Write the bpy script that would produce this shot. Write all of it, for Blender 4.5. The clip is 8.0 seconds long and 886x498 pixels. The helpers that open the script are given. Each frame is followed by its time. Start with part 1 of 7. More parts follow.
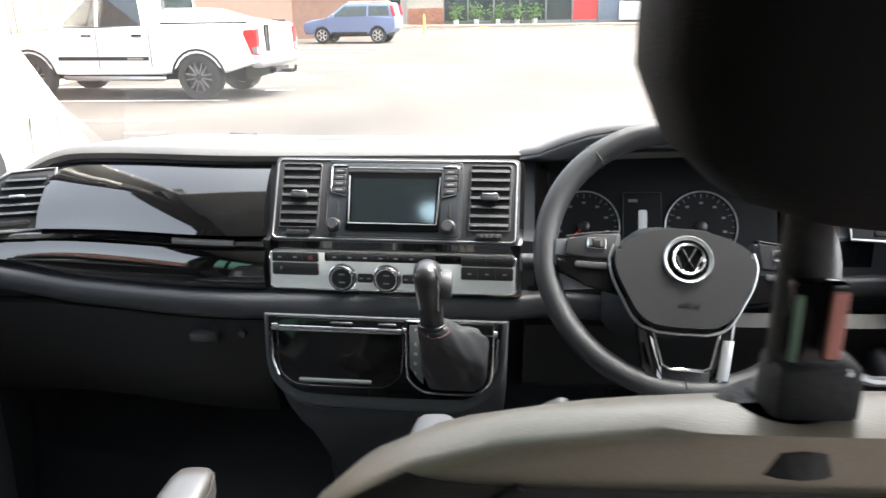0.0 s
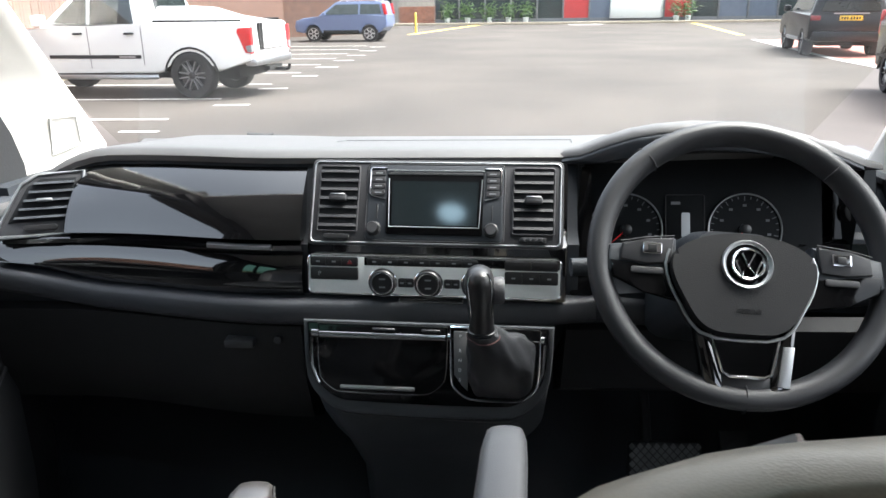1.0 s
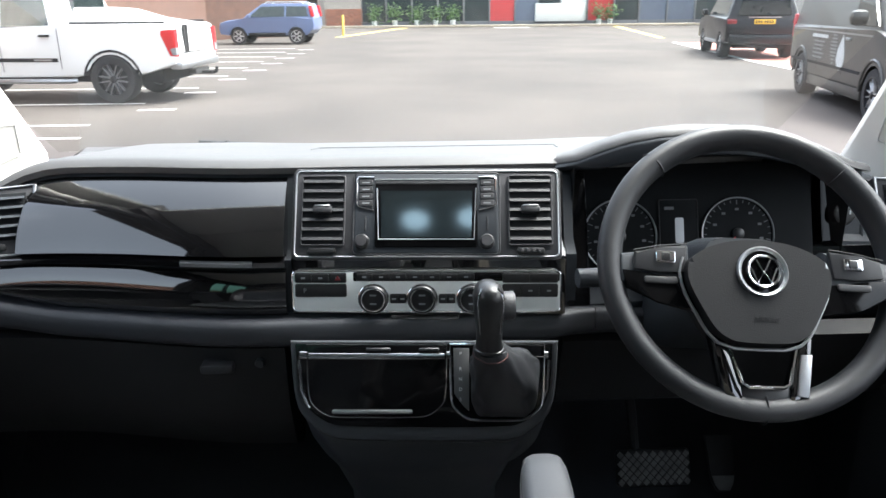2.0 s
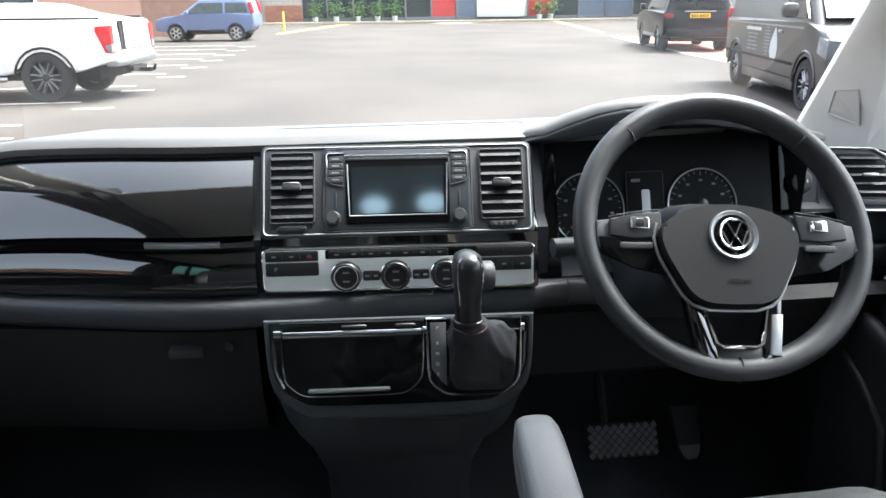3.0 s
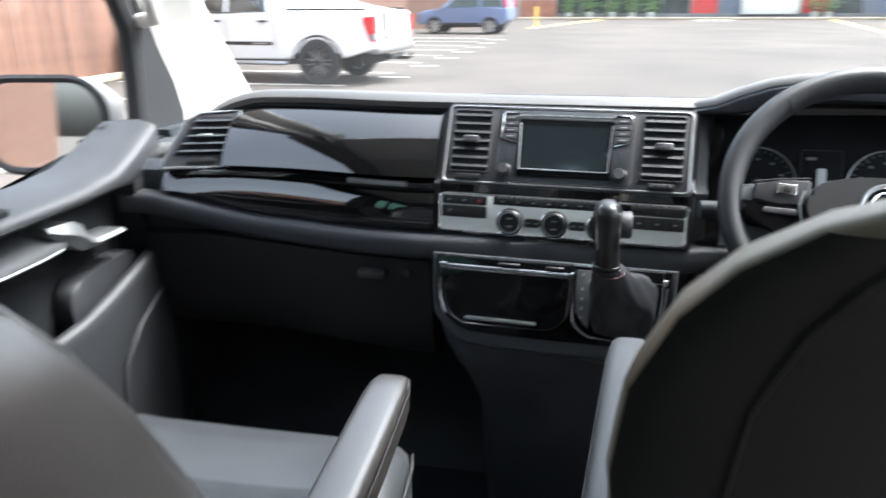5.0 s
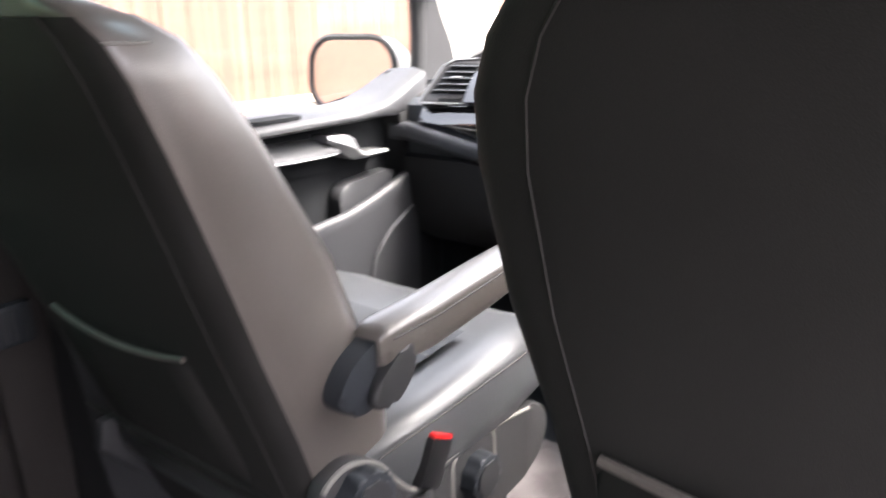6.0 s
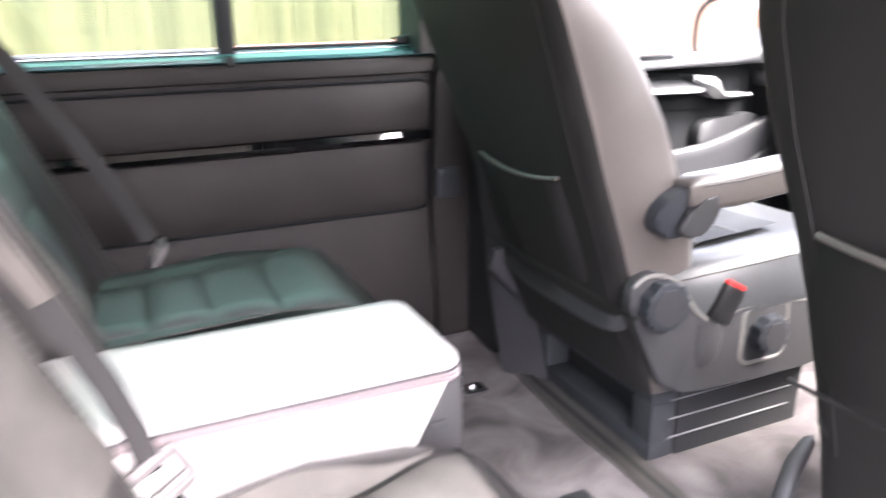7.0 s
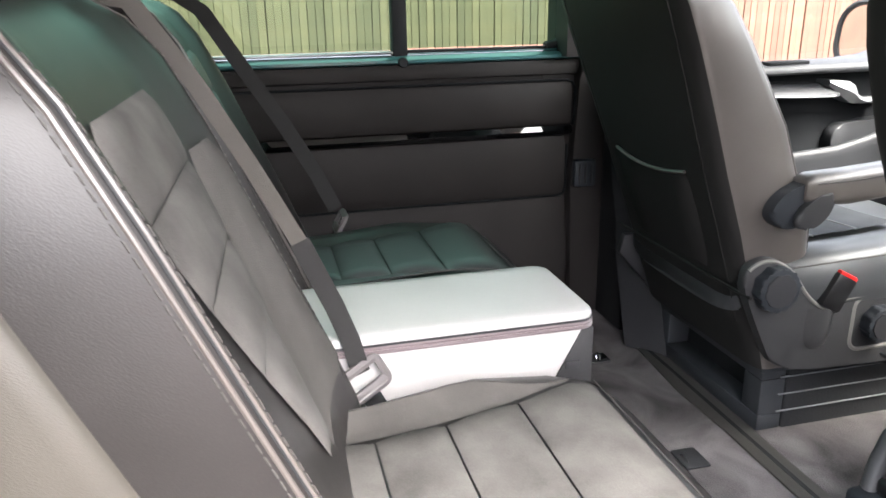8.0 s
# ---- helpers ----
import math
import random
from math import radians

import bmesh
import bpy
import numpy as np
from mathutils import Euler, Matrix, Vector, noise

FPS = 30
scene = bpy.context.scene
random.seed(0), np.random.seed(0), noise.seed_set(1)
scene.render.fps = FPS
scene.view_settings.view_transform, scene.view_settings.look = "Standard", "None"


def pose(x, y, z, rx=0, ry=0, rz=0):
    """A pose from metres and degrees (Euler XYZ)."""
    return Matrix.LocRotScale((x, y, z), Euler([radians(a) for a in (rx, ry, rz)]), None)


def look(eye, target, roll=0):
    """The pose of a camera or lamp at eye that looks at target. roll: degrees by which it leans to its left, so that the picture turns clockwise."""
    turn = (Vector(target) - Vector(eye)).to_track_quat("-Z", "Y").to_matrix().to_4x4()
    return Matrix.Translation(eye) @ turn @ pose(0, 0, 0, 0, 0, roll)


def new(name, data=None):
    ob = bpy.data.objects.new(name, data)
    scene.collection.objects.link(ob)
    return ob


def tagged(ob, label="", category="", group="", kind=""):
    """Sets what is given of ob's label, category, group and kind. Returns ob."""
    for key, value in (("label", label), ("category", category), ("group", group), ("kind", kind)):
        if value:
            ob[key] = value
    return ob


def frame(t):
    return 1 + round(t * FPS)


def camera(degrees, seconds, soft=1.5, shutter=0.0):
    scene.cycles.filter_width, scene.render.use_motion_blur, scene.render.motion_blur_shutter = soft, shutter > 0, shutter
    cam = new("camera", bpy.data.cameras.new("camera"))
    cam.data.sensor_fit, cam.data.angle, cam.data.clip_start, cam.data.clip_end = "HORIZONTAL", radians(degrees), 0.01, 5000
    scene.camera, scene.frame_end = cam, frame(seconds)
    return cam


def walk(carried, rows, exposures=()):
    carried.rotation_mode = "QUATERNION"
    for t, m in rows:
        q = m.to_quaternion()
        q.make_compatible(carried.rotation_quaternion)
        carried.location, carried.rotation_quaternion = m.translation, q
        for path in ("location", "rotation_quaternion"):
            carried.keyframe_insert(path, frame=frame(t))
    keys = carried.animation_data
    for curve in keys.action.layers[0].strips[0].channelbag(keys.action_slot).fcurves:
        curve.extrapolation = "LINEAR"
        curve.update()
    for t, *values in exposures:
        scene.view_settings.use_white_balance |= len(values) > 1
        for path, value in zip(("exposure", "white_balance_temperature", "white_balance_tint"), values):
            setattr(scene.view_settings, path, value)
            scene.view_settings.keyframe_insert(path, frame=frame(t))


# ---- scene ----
cam = camera(61.4, 8.0, shutter=0.5)
PATH = [
    (0, (0.14, 0.002, 1.511), (0.025, 1.899, 0.886), -0.8),
    (0.5, (0.091, 0.013, 1.512), (-0.033, 1.908, 0.882), -0.8),
    (1, (0.064, 0.021, 1.513), (-0.026, 1.917, 0.884), -0.7),
    (2.3, (-0.046, 0.084, 1.506), (0.099, 1.979, 0.882), -0.5),
    (2.5, (-0.055, 0.083, 1.497), (0.118, 1.973, 0.866), -0.6),
    (3, (-0.058, 0.077, 1.48), (0.174, 1.96, 0.846), -0.6),
    (3.5, (-0.063, 0.066, 1.475), (0.207, 1.944, 0.84), -0.6),
    (4, (-0.066, 0.043, 1.471), (0.203, 1.92, 0.834), -0.6),
    (4.2, (-0.062, 0.025, 1.468), (0.172, 1.906, 0.832), -0.6),
    (5.3, (0.127, -0.109, 1.443), (-0.513, 1.671, 0.796), -0.4),
    (5.5, (0.193, -0.146, 1.43), (-0.598, 1.574, 0.784), -0.6),
    (5.8, (0.267, -0.15, 1.363), (-0.74, 1.473, 0.771), -0.6),
    (6, (0.322, -0.171, 1.354), (-0.823, 1.354, 0.752), -0.8),
    (6.3, (0.392, -0.207, 1.334), (-0.965, 1.132, 0.73), -1.4),
    (6.5, (0.459, -0.252, 1.325), (-1.037, 0.922, 0.708), -0.9),
    (6.7, (0.533, -0.304, 1.31), (-1.085, 0.696, 0.691), -0.9),
    (7, (0.641, -0.383, 1.285), (-1.102, 0.381, 0.671), -1.1),
    (7.2, (0.724, -0.431, 1.281), (-1.083, 0.174, 0.671), -1.1),
    (7.5, (0.802, -0.449, 1.291), (-1.041, 0.02, 0.672), -1.1),
    (8, (0.82, -0.484, 1.322), (-1.024, -0.033, 0.693), -1.0),
]
EXPOSURES = [(0.0, 3.4, 6350, 11), (0.3, 2.95, 6350, 11), (0.6, 2.75, 6100, 10), (1.0, 2.7, 6100, 10), (2.5, 2.85, 5950, 9), (4.2, 3.08, 5950, 9), (5.3, 2.9, 5850, 10), (5.5, 3.0, 5850, 10), (6.0, 3.95, 6500, 18), (6.5, 4.85, 6350, 18), (7.0, 4.9, 6400, 21), (7.5, 3.98, 6350, 17), (8.0, 3.75, 6400, 12)]
walk(cam, [(t, look(eye, target, roll)) for t, eye, target, roll in PATH], EXPOSURES)

# ---- light ----
world = bpy.data.worlds.new("sky")
scene.world = world
world.use_nodes = True
wn = world.node_tree
sky = wn.nodes.new("ShaderNodeTexSky")
sky.sky_type, sky.sun_disc = "NISHITA", False
sky.sun_elevation, sky.sun_rotation = radians(58), radians(70)
sky.air_density, sky.dust_density, sky.ozone_density = 1.0, 8.0, 1.0
soften = wn.nodes.new("ShaderNodeHueSaturation")
soften.inputs["Saturation"].default_value = 0.4
wn.links.new(sky.outputs[0], soften.inputs["Color"])
wn.links.new(soften.outputs[0], wn.nodes["Background"].inputs[0])
wn.nodes["Background"].inputs[1].default_value = 0.15
sun = new("sun", bpy.data.lights.new("sun", "SUN"))
sun.data.energy, sun.data.angle, sun.data.color = 1.1, radians(20), (1.0, 0.95, 0.88)
sun.matrix_world = look((14.5, 5.8, 25), (0, 0, 0))


# ---- materials ----
def mat(name, base, rough=0.5, metal=0.0, vary=0.12, scale=6.0, bump=0.0, bscale=300.0, coat=0.0, cells=False, spec=0.5, random_tint=0.0):
    """A surface with two scales of variation (broad patches, fine grain) and a fine relief."""
    m = bpy.data.materials.new(name)
    m.use_nodes = True
    nt = m.node_tree
    b = nt.nodes["Principled BSDF"]
    co = nt.nodes.new("ShaderNodeTexCoord")
    big = nt.nodes.new("ShaderNodeTexNoise")
    big.inputs["Scale"].default_value, big.inputs["Detail"].default_value = scale, 6
    fine = nt.nodes.new("ShaderNodeTexVoronoi" if cells else "ShaderNodeTexNoise")
    fine.inputs["Scale"].default_value = bscale
    nt.links.new(co.outputs["Object"], big.inputs["Vector"])
    nt.links.new(co.outputs["Object"], fine.inputs["Vector"])
    add = nt.nodes.new("ShaderNodeMath")
    add.operation = "MULTIPLY_ADD"
    add.inputs[1].default_value = 0.3
    nt.links.new(fine.outputs[0], add.inputs[0])
    nt.links.new(big.outputs[0], add.inputs[2])
    rng = nt.nodes.new("ShaderNodeMapRange")
    rng.inputs[1].default_value, rng.inputs[2].default_value = 0.35, 0.95
    rng.inputs[3].default_value, rng.inputs[4].default_value = 1 - vary, 1 + vary
    nt.links.new(add.outputs[0], rng.inputs[0])
    hsv = nt.nodes.new("ShaderNodeHueSaturation")
    hsv.inputs["Color"].default_value = (*base, 1)
    fac = rng.outputs[0]
    if random_tint:
        info = nt.nodes.new("ShaderNodeObjectInfo")
        r2 = nt.nodes.new("ShaderNodeMapRange")
        r2.inputs[3].default_value, r2.inputs[4].default_value = 1 - random_tint, 1 + random_tint
        nt.links.new(info.outputs["Random"], r2.inputs[0])
        mul = nt.nodes.new("ShaderNodeMath")
        mul.operation = "MULTIPLY"
        nt.links.new(fac, mul.inputs[0])
        nt.links.new(r2.outputs[0], mul.inputs[1])
        fac = mul.outputs[0]
    nt.links.new(fac, hsv.inputs["Value"])
    nt.links.new(hsv.outputs[0], b.inputs["Base Color"])
    rr = nt.nodes.new("ShaderNodeMapRange")
    rr.inputs[3].default_value, rr.inputs[4].default_value = max(0.02, rough * 0.85), min(1, rough * 1.15)
    nt.links.new(big.outputs[0], rr.inputs[0])
    nt.links.new(rr.outputs[0], b.inputs["Roughness"])
    b.inputs["Metallic"].default_value = metal
    b.inputs["Specular IOR Level"].default_value = spec
    b.inputs["Coat Weight"].default_value = coat
    b.inputs["Coat Roughness"].default_value = 0.04
    if bump:
        bp = nt.nodes.new("ShaderNodeBump")
        bp.inputs["Strength"].default_value, bp.inputs["Distance"].default_value = bump, 0.002
        nt.links.new(fine.outputs[0], bp.inputs["Height"])
        nt.links.new(bp.outputs[0], b.inputs["Normal"])
    return m


def glass(name, tint, gloss=0.06):
    """A pane: tinted see-through with a mirror share that grows at grazing angles."""
    m = bpy.data.materials.new(name)
    m.use_nodes = True
    nt = m.node_tree
    out = nt.nodes["Material Output"]
    tr, gl, mx = (nt.nodes.new(k) for k in ("ShaderNodeBsdfTransparent", "ShaderNodeBsdfGlossy", "ShaderNodeMixShader"))
    tr.inputs[0].default_value = (*tint, 1)
    gl.inputs["Roughness"].default_value = 0.01
    lw = nt.nodes.new("ShaderNodeLayerWeight")
    pw, sc = nt.nodes.new("ShaderNodeMath"), nt.nodes.new("ShaderNodeMath")
    pw.operation, pw.inputs[1].default_value = "POWER", 5.0
    sc.operation, sc.inputs[1].default_value, sc.inputs[2].default_value = "MULTIPLY_ADD", 0.5, gloss * 0.4
    nt.links.new(lw.outputs["Facing"], pw.inputs[0])
    nt.links.new(pw.outputs[0], sc.inputs[0])
    nt.links.new(sc.outputs[0], mx.inputs[0])
    nt.links.new(tr.outputs[0], mx.inputs[1])
    nt.links.new(gl.outputs[0], mx.inputs[2])
    nt.links.new(mx.outputs[0], out.inputs[0])
    return m


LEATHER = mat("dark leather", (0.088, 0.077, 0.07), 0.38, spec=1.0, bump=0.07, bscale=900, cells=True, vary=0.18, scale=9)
MIDSUEDE = mat("mid grey suede cloth", (0.1, 0.094, 0.088), 0.95, bump=0.3, bscale=700, vary=0.25, scale=16, spec=0.15)
REARLEATHER = mat("smooth dark leather", (0.017, 0.0152, 0.0148), 0.42, spec=0.5, bump=0.08, bscale=900, cells=True, vary=0.3, scale=11)
DARKSUEDE = mat("dark grey suede cloth", (0.08, 0.084, 0.091), 0.95, bump=0.3, bscale=700, vary=0.35, scale=16, spec=0.15)
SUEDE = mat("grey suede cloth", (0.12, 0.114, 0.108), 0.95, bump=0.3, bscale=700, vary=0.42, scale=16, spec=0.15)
BLACKLEATHER = mat("black leather", (0.019, 0.02, 0.023), 0.45, spec=0.45, bump=0.1, bscale=900, cells=True, vary=0.2, scale=14)
# Warm light from headlining and windscreen is put into this base and tint.
LITLEATHER = mat("leather lightened as if lit", (0.2, 0.182, 0.15), 0.42, spec=0.85, bump=0.07, bscale=900, cells=True, vary=0.18, scale=9)
LITLEATHER.node_tree.nodes["Principled BSDF"].inputs["Specular Tint"].default_value = (1.0, 0.87, 0.7, 1)
LITLEATHER.node_tree.nodes["Principled BSDF"].inputs["Coat Tint"].default_value = (1.0, 0.9, 0.76, 1)
for m_, coat_, rough_ in ((LEATHER, 0.35, 0.3), (REARLEATHER, 0.08, 0.26), (LITLEATHER, 0.15, 0.3)):
    m_.node_tree.nodes["Principled BSDF"].inputs["Coat Weight"].default_value = coat_
    m_.node_tree.nodes["Principled BSDF"].inputs["Coat Roughness"].default_value = rough_
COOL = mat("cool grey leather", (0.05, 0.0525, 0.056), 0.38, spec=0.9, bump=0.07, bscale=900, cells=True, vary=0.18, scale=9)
# The green cast of light through the tinted pane is mixed into this colour.
FARFIELD = mat("dark leather tinted by window light", (0.036, 0.043, 0.0425), 0.42, spec=0.8, bump=0.1, bscale=800, cells=True, vary=0.3, scale=14)
BACKSHELL = mat("warm light grey moulded plastic", (0.058, 0.0535, 0.046), 0.36, bump=0.1, bscale=1000, cells=True, vary=0.1, scale=8)
STITCH = mat("pale stitching", (0.06, 0.056, 0.053), 0.8, vary=0.2, scale=400)
PIPING = mat("mauve-grey piping", (0.2, 0.165, 0.17), 0.3, vary=0.08)
PALE = mat("pale grey vinyl", (0.49, 0.48, 0.47), 0.4, bump=0.1, bscale=500, cells=True, vary=0.06)
PLASTIC = mat("black grained plastic", (0.026, 0.03, 0.036), 0.5, bump=0.15, bscale=1100, cells=True, vary=0.2, scale=12, spec=0.35)
DASHTOP = mat("dash top skin", (0.066, 0.0645, 0.0645), 0.5, bump=0.12, bscale=1000, cells=True, vary=0.12, scale=7, spec=0.5)
SOFT = mat("soft dash skin", (0.034, 0.037, 0.042), 0.5, bump=0.15, bscale=1000, cells=True, vary=0.15, scale=10)
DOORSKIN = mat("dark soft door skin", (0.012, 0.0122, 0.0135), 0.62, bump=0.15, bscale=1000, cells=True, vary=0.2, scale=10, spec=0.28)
DOORTRIM = mat("dark grey door trim", (0.025, 0.026, 0.029), 0.5, bump=0.15, bscale=1000, cells=True, vary=0.15, scale=10, spec=0.45)
# Near-black base carries the shade on the headrests' rear.
SHADEDSKIN = mat("headrest skin darkened for shade", (0.006, 0.006, 0.0062), 0.7, bump=0.15, bscale=900, cells=True, vary=0.2, scale=8, spec=0.15)
GREYPLASTIC = mat("dark grey moulded plastic", (0.034, 0.034, 0.037), 0.5, bump=0.12, bscale=1100, cells=True, vary=0.18, scale=10, spec=0.35)
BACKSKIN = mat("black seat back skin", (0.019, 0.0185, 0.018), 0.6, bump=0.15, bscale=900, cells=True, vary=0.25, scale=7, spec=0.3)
PIANO = mat("piano black lacquer", (0.004, 0.004, 0.0045), 0.04, vary=0.3, coat=1.0, scale=30, spec=0.7)
PIANOFLAT = mat("gloss black panel", (0.004, 0.004, 0.0045), 0.08, vary=0.3, scale=30, spec=0.22)
CHROME = mat("chrome", (0.75, 0.76, 0.78), 0.12, metal=1.0, vary=0.05)
SATIN = mat("satin silver", (0.36, 0.37, 0.38), 0.4, metal=0.9, vary=0.06, bscale=900)
LEDGE = mat("dark ledge skin", (0.027, 0.029, 0.034), 0.48, bump=0.15, bscale=1000, cells=True, vary=0.15, scale=10, spec=0.45)
SLAT = mat("dark slat plastic", (0.013, 0.0135, 0.015), 0.5, vary=0.15, scale=30)
BUTTON = mat("black button plastic", (0.012, 0.012, 0.013), 0.35, vary=0.2, scale=40)
SCREEN = mat("screen glass", (0.01, 0.014, 0.016), 0.085, vary=0.1, spec=0.5)
LAMP = bpy.data.materials.new("lit cool lamp")
LAMP.use_nodes = True
LAMP.node_tree.nodes["Principled BSDF"].inputs["Emission Color"].default_value = (0.62, 0.88, 1.0, 1)
LAMP.node_tree.nodes["Principled BSDF"].inputs["Emission Strength"].default_value = 2.1
MARK = mat("white marking", (0.6, 0.62, 0.63), 0.6, vary=0.05)
DIMMARK = mat("dim marking", (0.22, 0.23, 0.24), 0.6, vary=0.1)
REDMARK = mat("red plastic", (0.65, 0.02, 0.02), 0.35, vary=0.1)
CREAM = mat("light grey trim", (0.62, 0.595, 0.55), 0.75, bump=0.25, bscale=700, vary=0.06)
HEADLINE = mat("light headlining cloth", (0.6, 0.59, 0.57), 0.95, bump=0.4, bscale=900, vary=0.06)
CARPET = mat("dark velour carpet", (0.125, 0.115, 0.117), 1.0, bump=0.9, bscale=420, vary=0.85, scale=7, spec=0.1)
CARPET.node_tree.nodes["Noise Texture"].inputs["Distortion"].default_value = 0.9
RUBBER = mat("black rubber", (0.014, 0.015, 0.017), 0.7, bump=0.3, bscale=300, vary=0.2)
BOXLINE = mat("dull grey line", (0.2, 0.2, 0.21), 0.5, vary=0.15, scale=20)
WALLTRIM = mat("dark brown-black wall trim", (0.028, 0.0248, 0.024), 0.6, bump=0.15, bscale=1000, cells=True, vary=0.2, scale=8, spec=0.22)
PAINT = mat("blue-green body paint", (0.055, 0.17, 0.175), 0.3, vary=0.08, coat=0.8)
GLASS = glass("clear glass", (0.95, 0.96, 0.94), 0.02)
TINT = glass("green privacy glass", (0.475, 0.67, 0.56))
DARKTINT = glass("dark privacy glass", (0.1, 0.125, 0.115))
MATTEBLACK = mat("matt black instrument plastic", (0.011, 0.012, 0.0135), 0.85, vary=0.2, scale=20, spec=0.15)
SILVER = mat("silver paint on plastic", (0.74, 0.77, 0.76), 0.36, metal=0.1, vary=0.06, bscale=900)
SHIELD = mat("dark grey seat plastic", (0.038, 0.038, 0.04), 0.48, bump=0.12, bscale=1000, cells=True, vary=0.15, scale=8, spec=0.4)
RIMGREY = mat("grey seam line", (0.17, 0.165, 0.155), 0.7, vary=0.1)
SHELL = mat("warm grey moulded plastic", (0.06, 0.056, 0.052), 0.45, bump=0.12, bscale=1000, cells=True, vary=0.12, scale=8)
# Paints sky glints on the console's black edges; real chrome on the gear knob.
EDGE = mat("bright metal for glints and chrome", (0.42, 0.43, 0.45), 0.18, metal=1.0, vary=0.1, scale=20)
ARM = mat("grey armrest leather", (0.1, 0.1, 0.104), 0.5, bump=0.12, bscale=900, cells=True, vary=0.12, scale=12)


def glow(name, colour, strength):
    m = mat(name, tuple(0.3 * c for c in colour), 0.6, vary=0.05)
    b = m.node_tree.nodes["Principled BSDF"]
    b.inputs["Emission Color"].default_value = (*colour, 1)
    b.inputs["Emission Strength"].default_value = strength
    return m


GLOWDIM = glow("backlit dial marking", (0.3, 0.31, 0.33), 0.008)
GLOW = glow("lit display symbol", (0.7, 0.74, 0.78), 0.035)
MIRROR = mat("mirror glass", (0.85, 0.87, 0.86), 0.02, metal=1.0, vary=0.01)
WHITEPAINT = mat("white car paint", (0.78, 0.78, 0.77), 0.3, vary=0.03, coat=0.8)

# ---- mesh helpers ----
BASE = {}


def thing(name, at=(0, 0, 0), label="", category="", group="", kind=""):
    ob = new(name)
    ob.location = at
    ob.empty_display_size = 0.05
    BASE[ob.name] = Vector(at)
    return tagged(ob, label, category, group, kind)


def finish(name, bm, material, angle=40):
    bmesh.ops.recalc_face_normals(bm, faces=bm.faces)
    me = bpy.data.meshes.new(name)
    bm.to_mesh(me)
    bm.free()
    for p in me.polygons:
        p.use_smooth = True
    me.set_sharp_from_angle(angle=radians(angle))
    me.materials.append(material)
    return me


def part(name, bm, material, parent, label="", angle=40):
    """Links bm as one mesh under a thing or under a part."""
    root = parent
    while root.parent:
        root = root.parent
    bmesh.ops.translate(bm, verts=bm.verts, vec=-BASE[root.name])
    ob = new(name, finish(name, bm, material, angle))
    ob.parent = parent
    return tagged(ob, label)


def single(name, bm, material, label="", category="", group="", kind="", angle=40):
    """Links bm as a thing of its own, its origin at its base."""
    xs = [v.co for v in bm.verts]
    at = Vector(((min(v.x for v in xs) + max(v.x for v in xs)) / 2, (min(v.y for v in xs) + max(v.y for v in xs)) / 2, min(v.z for v in xs)))
    bmesh.ops.translate(bm, verts=bm.verts, vec=-at)
    ob = new(name, finish(name, bm, material, angle))
    ob.location = at
    BASE[ob.name] = at
    return tagged(ob, label, category, group, kind)


def join(*bms):
    out = bmesh.new()
    for b in bms:
        me = bpy.data.meshes.new("tmp")
        b.to_mesh(me)
        b.free()
        out.from_mesh(me)
        bpy.data.meshes.remove(me)
    return out


def box(x0, x1, y0, y1, z0, z1, r=0.0, seg=2, m=None):
    bm = bmesh.new()
    bmesh.ops.create_cube(bm, size=1, matrix=Matrix.LocRotScale(((x0 + x1) / 2, (y0 + y1) / 2, (z0 + z1) / 2), None, (abs(x1 - x0), abs(y1 - y0), abs(z1 - z0))))
    if r:
        bmesh.ops.bevel(bm, geom=bm.edges[:], offset=r, segments=seg, profile=0.5, affect="EDGES")
    if m:
        bm.transform(m)
    return bm


AXES = {"x": lambda p, d: (d, p[0], p[1]), "y": lambda p, d: (p[0], d, p[1]), "z": lambda p, d: (p[0], p[1], d)}


def prism(pts, axis, a, b, r=0.0, seg=2, m=None):
    """A flat outline, drawn across an axis, pushed from a to b along it."""
    bm = bmesh.new()
    va = [bm.verts.new(AXES[axis](p, a)) for p in pts]
    vb = [bm.verts.new(AXES[axis](p, b)) for p in pts]
    fa, fb = bm.faces.new(va), bm.faces.new(list(reversed(vb)))
    n = len(pts)
    for i in range(n):
        bm.faces.new((va[i], vb[i], vb[(i + 1) % n], va[(i + 1) % n]))
    if r:
        edges = list({e for f in (fa, fb) for e in f.edges})
        bmesh.ops.bevel(bm, geom=edges, offset=r, segments=seg, profile=0.5, affect="EDGES")
    bmesh.ops.triangulate(bm, faces=[f for f in bm.faces if len(f.verts) > 4])
    if m:
        bm.transform(m)
    return bm


def loft(rings, cap=True, closed=True):
    bm = bmesh.new()
    vs = [[bm.verts.new(p) for p in ring] for ring in rings]
    n = len(rings[0])
    for a, b in zip(vs, vs[1:]):
        for i in range(n if closed else n - 1):
            j = (i + 1) % n
            bm.faces.new((a[i], a[j], b[j], b[i]))
    if cap and closed:
        bm.faces.new(list(reversed(vs[0])))
        bm.faces.new(vs[-1])
    return bm


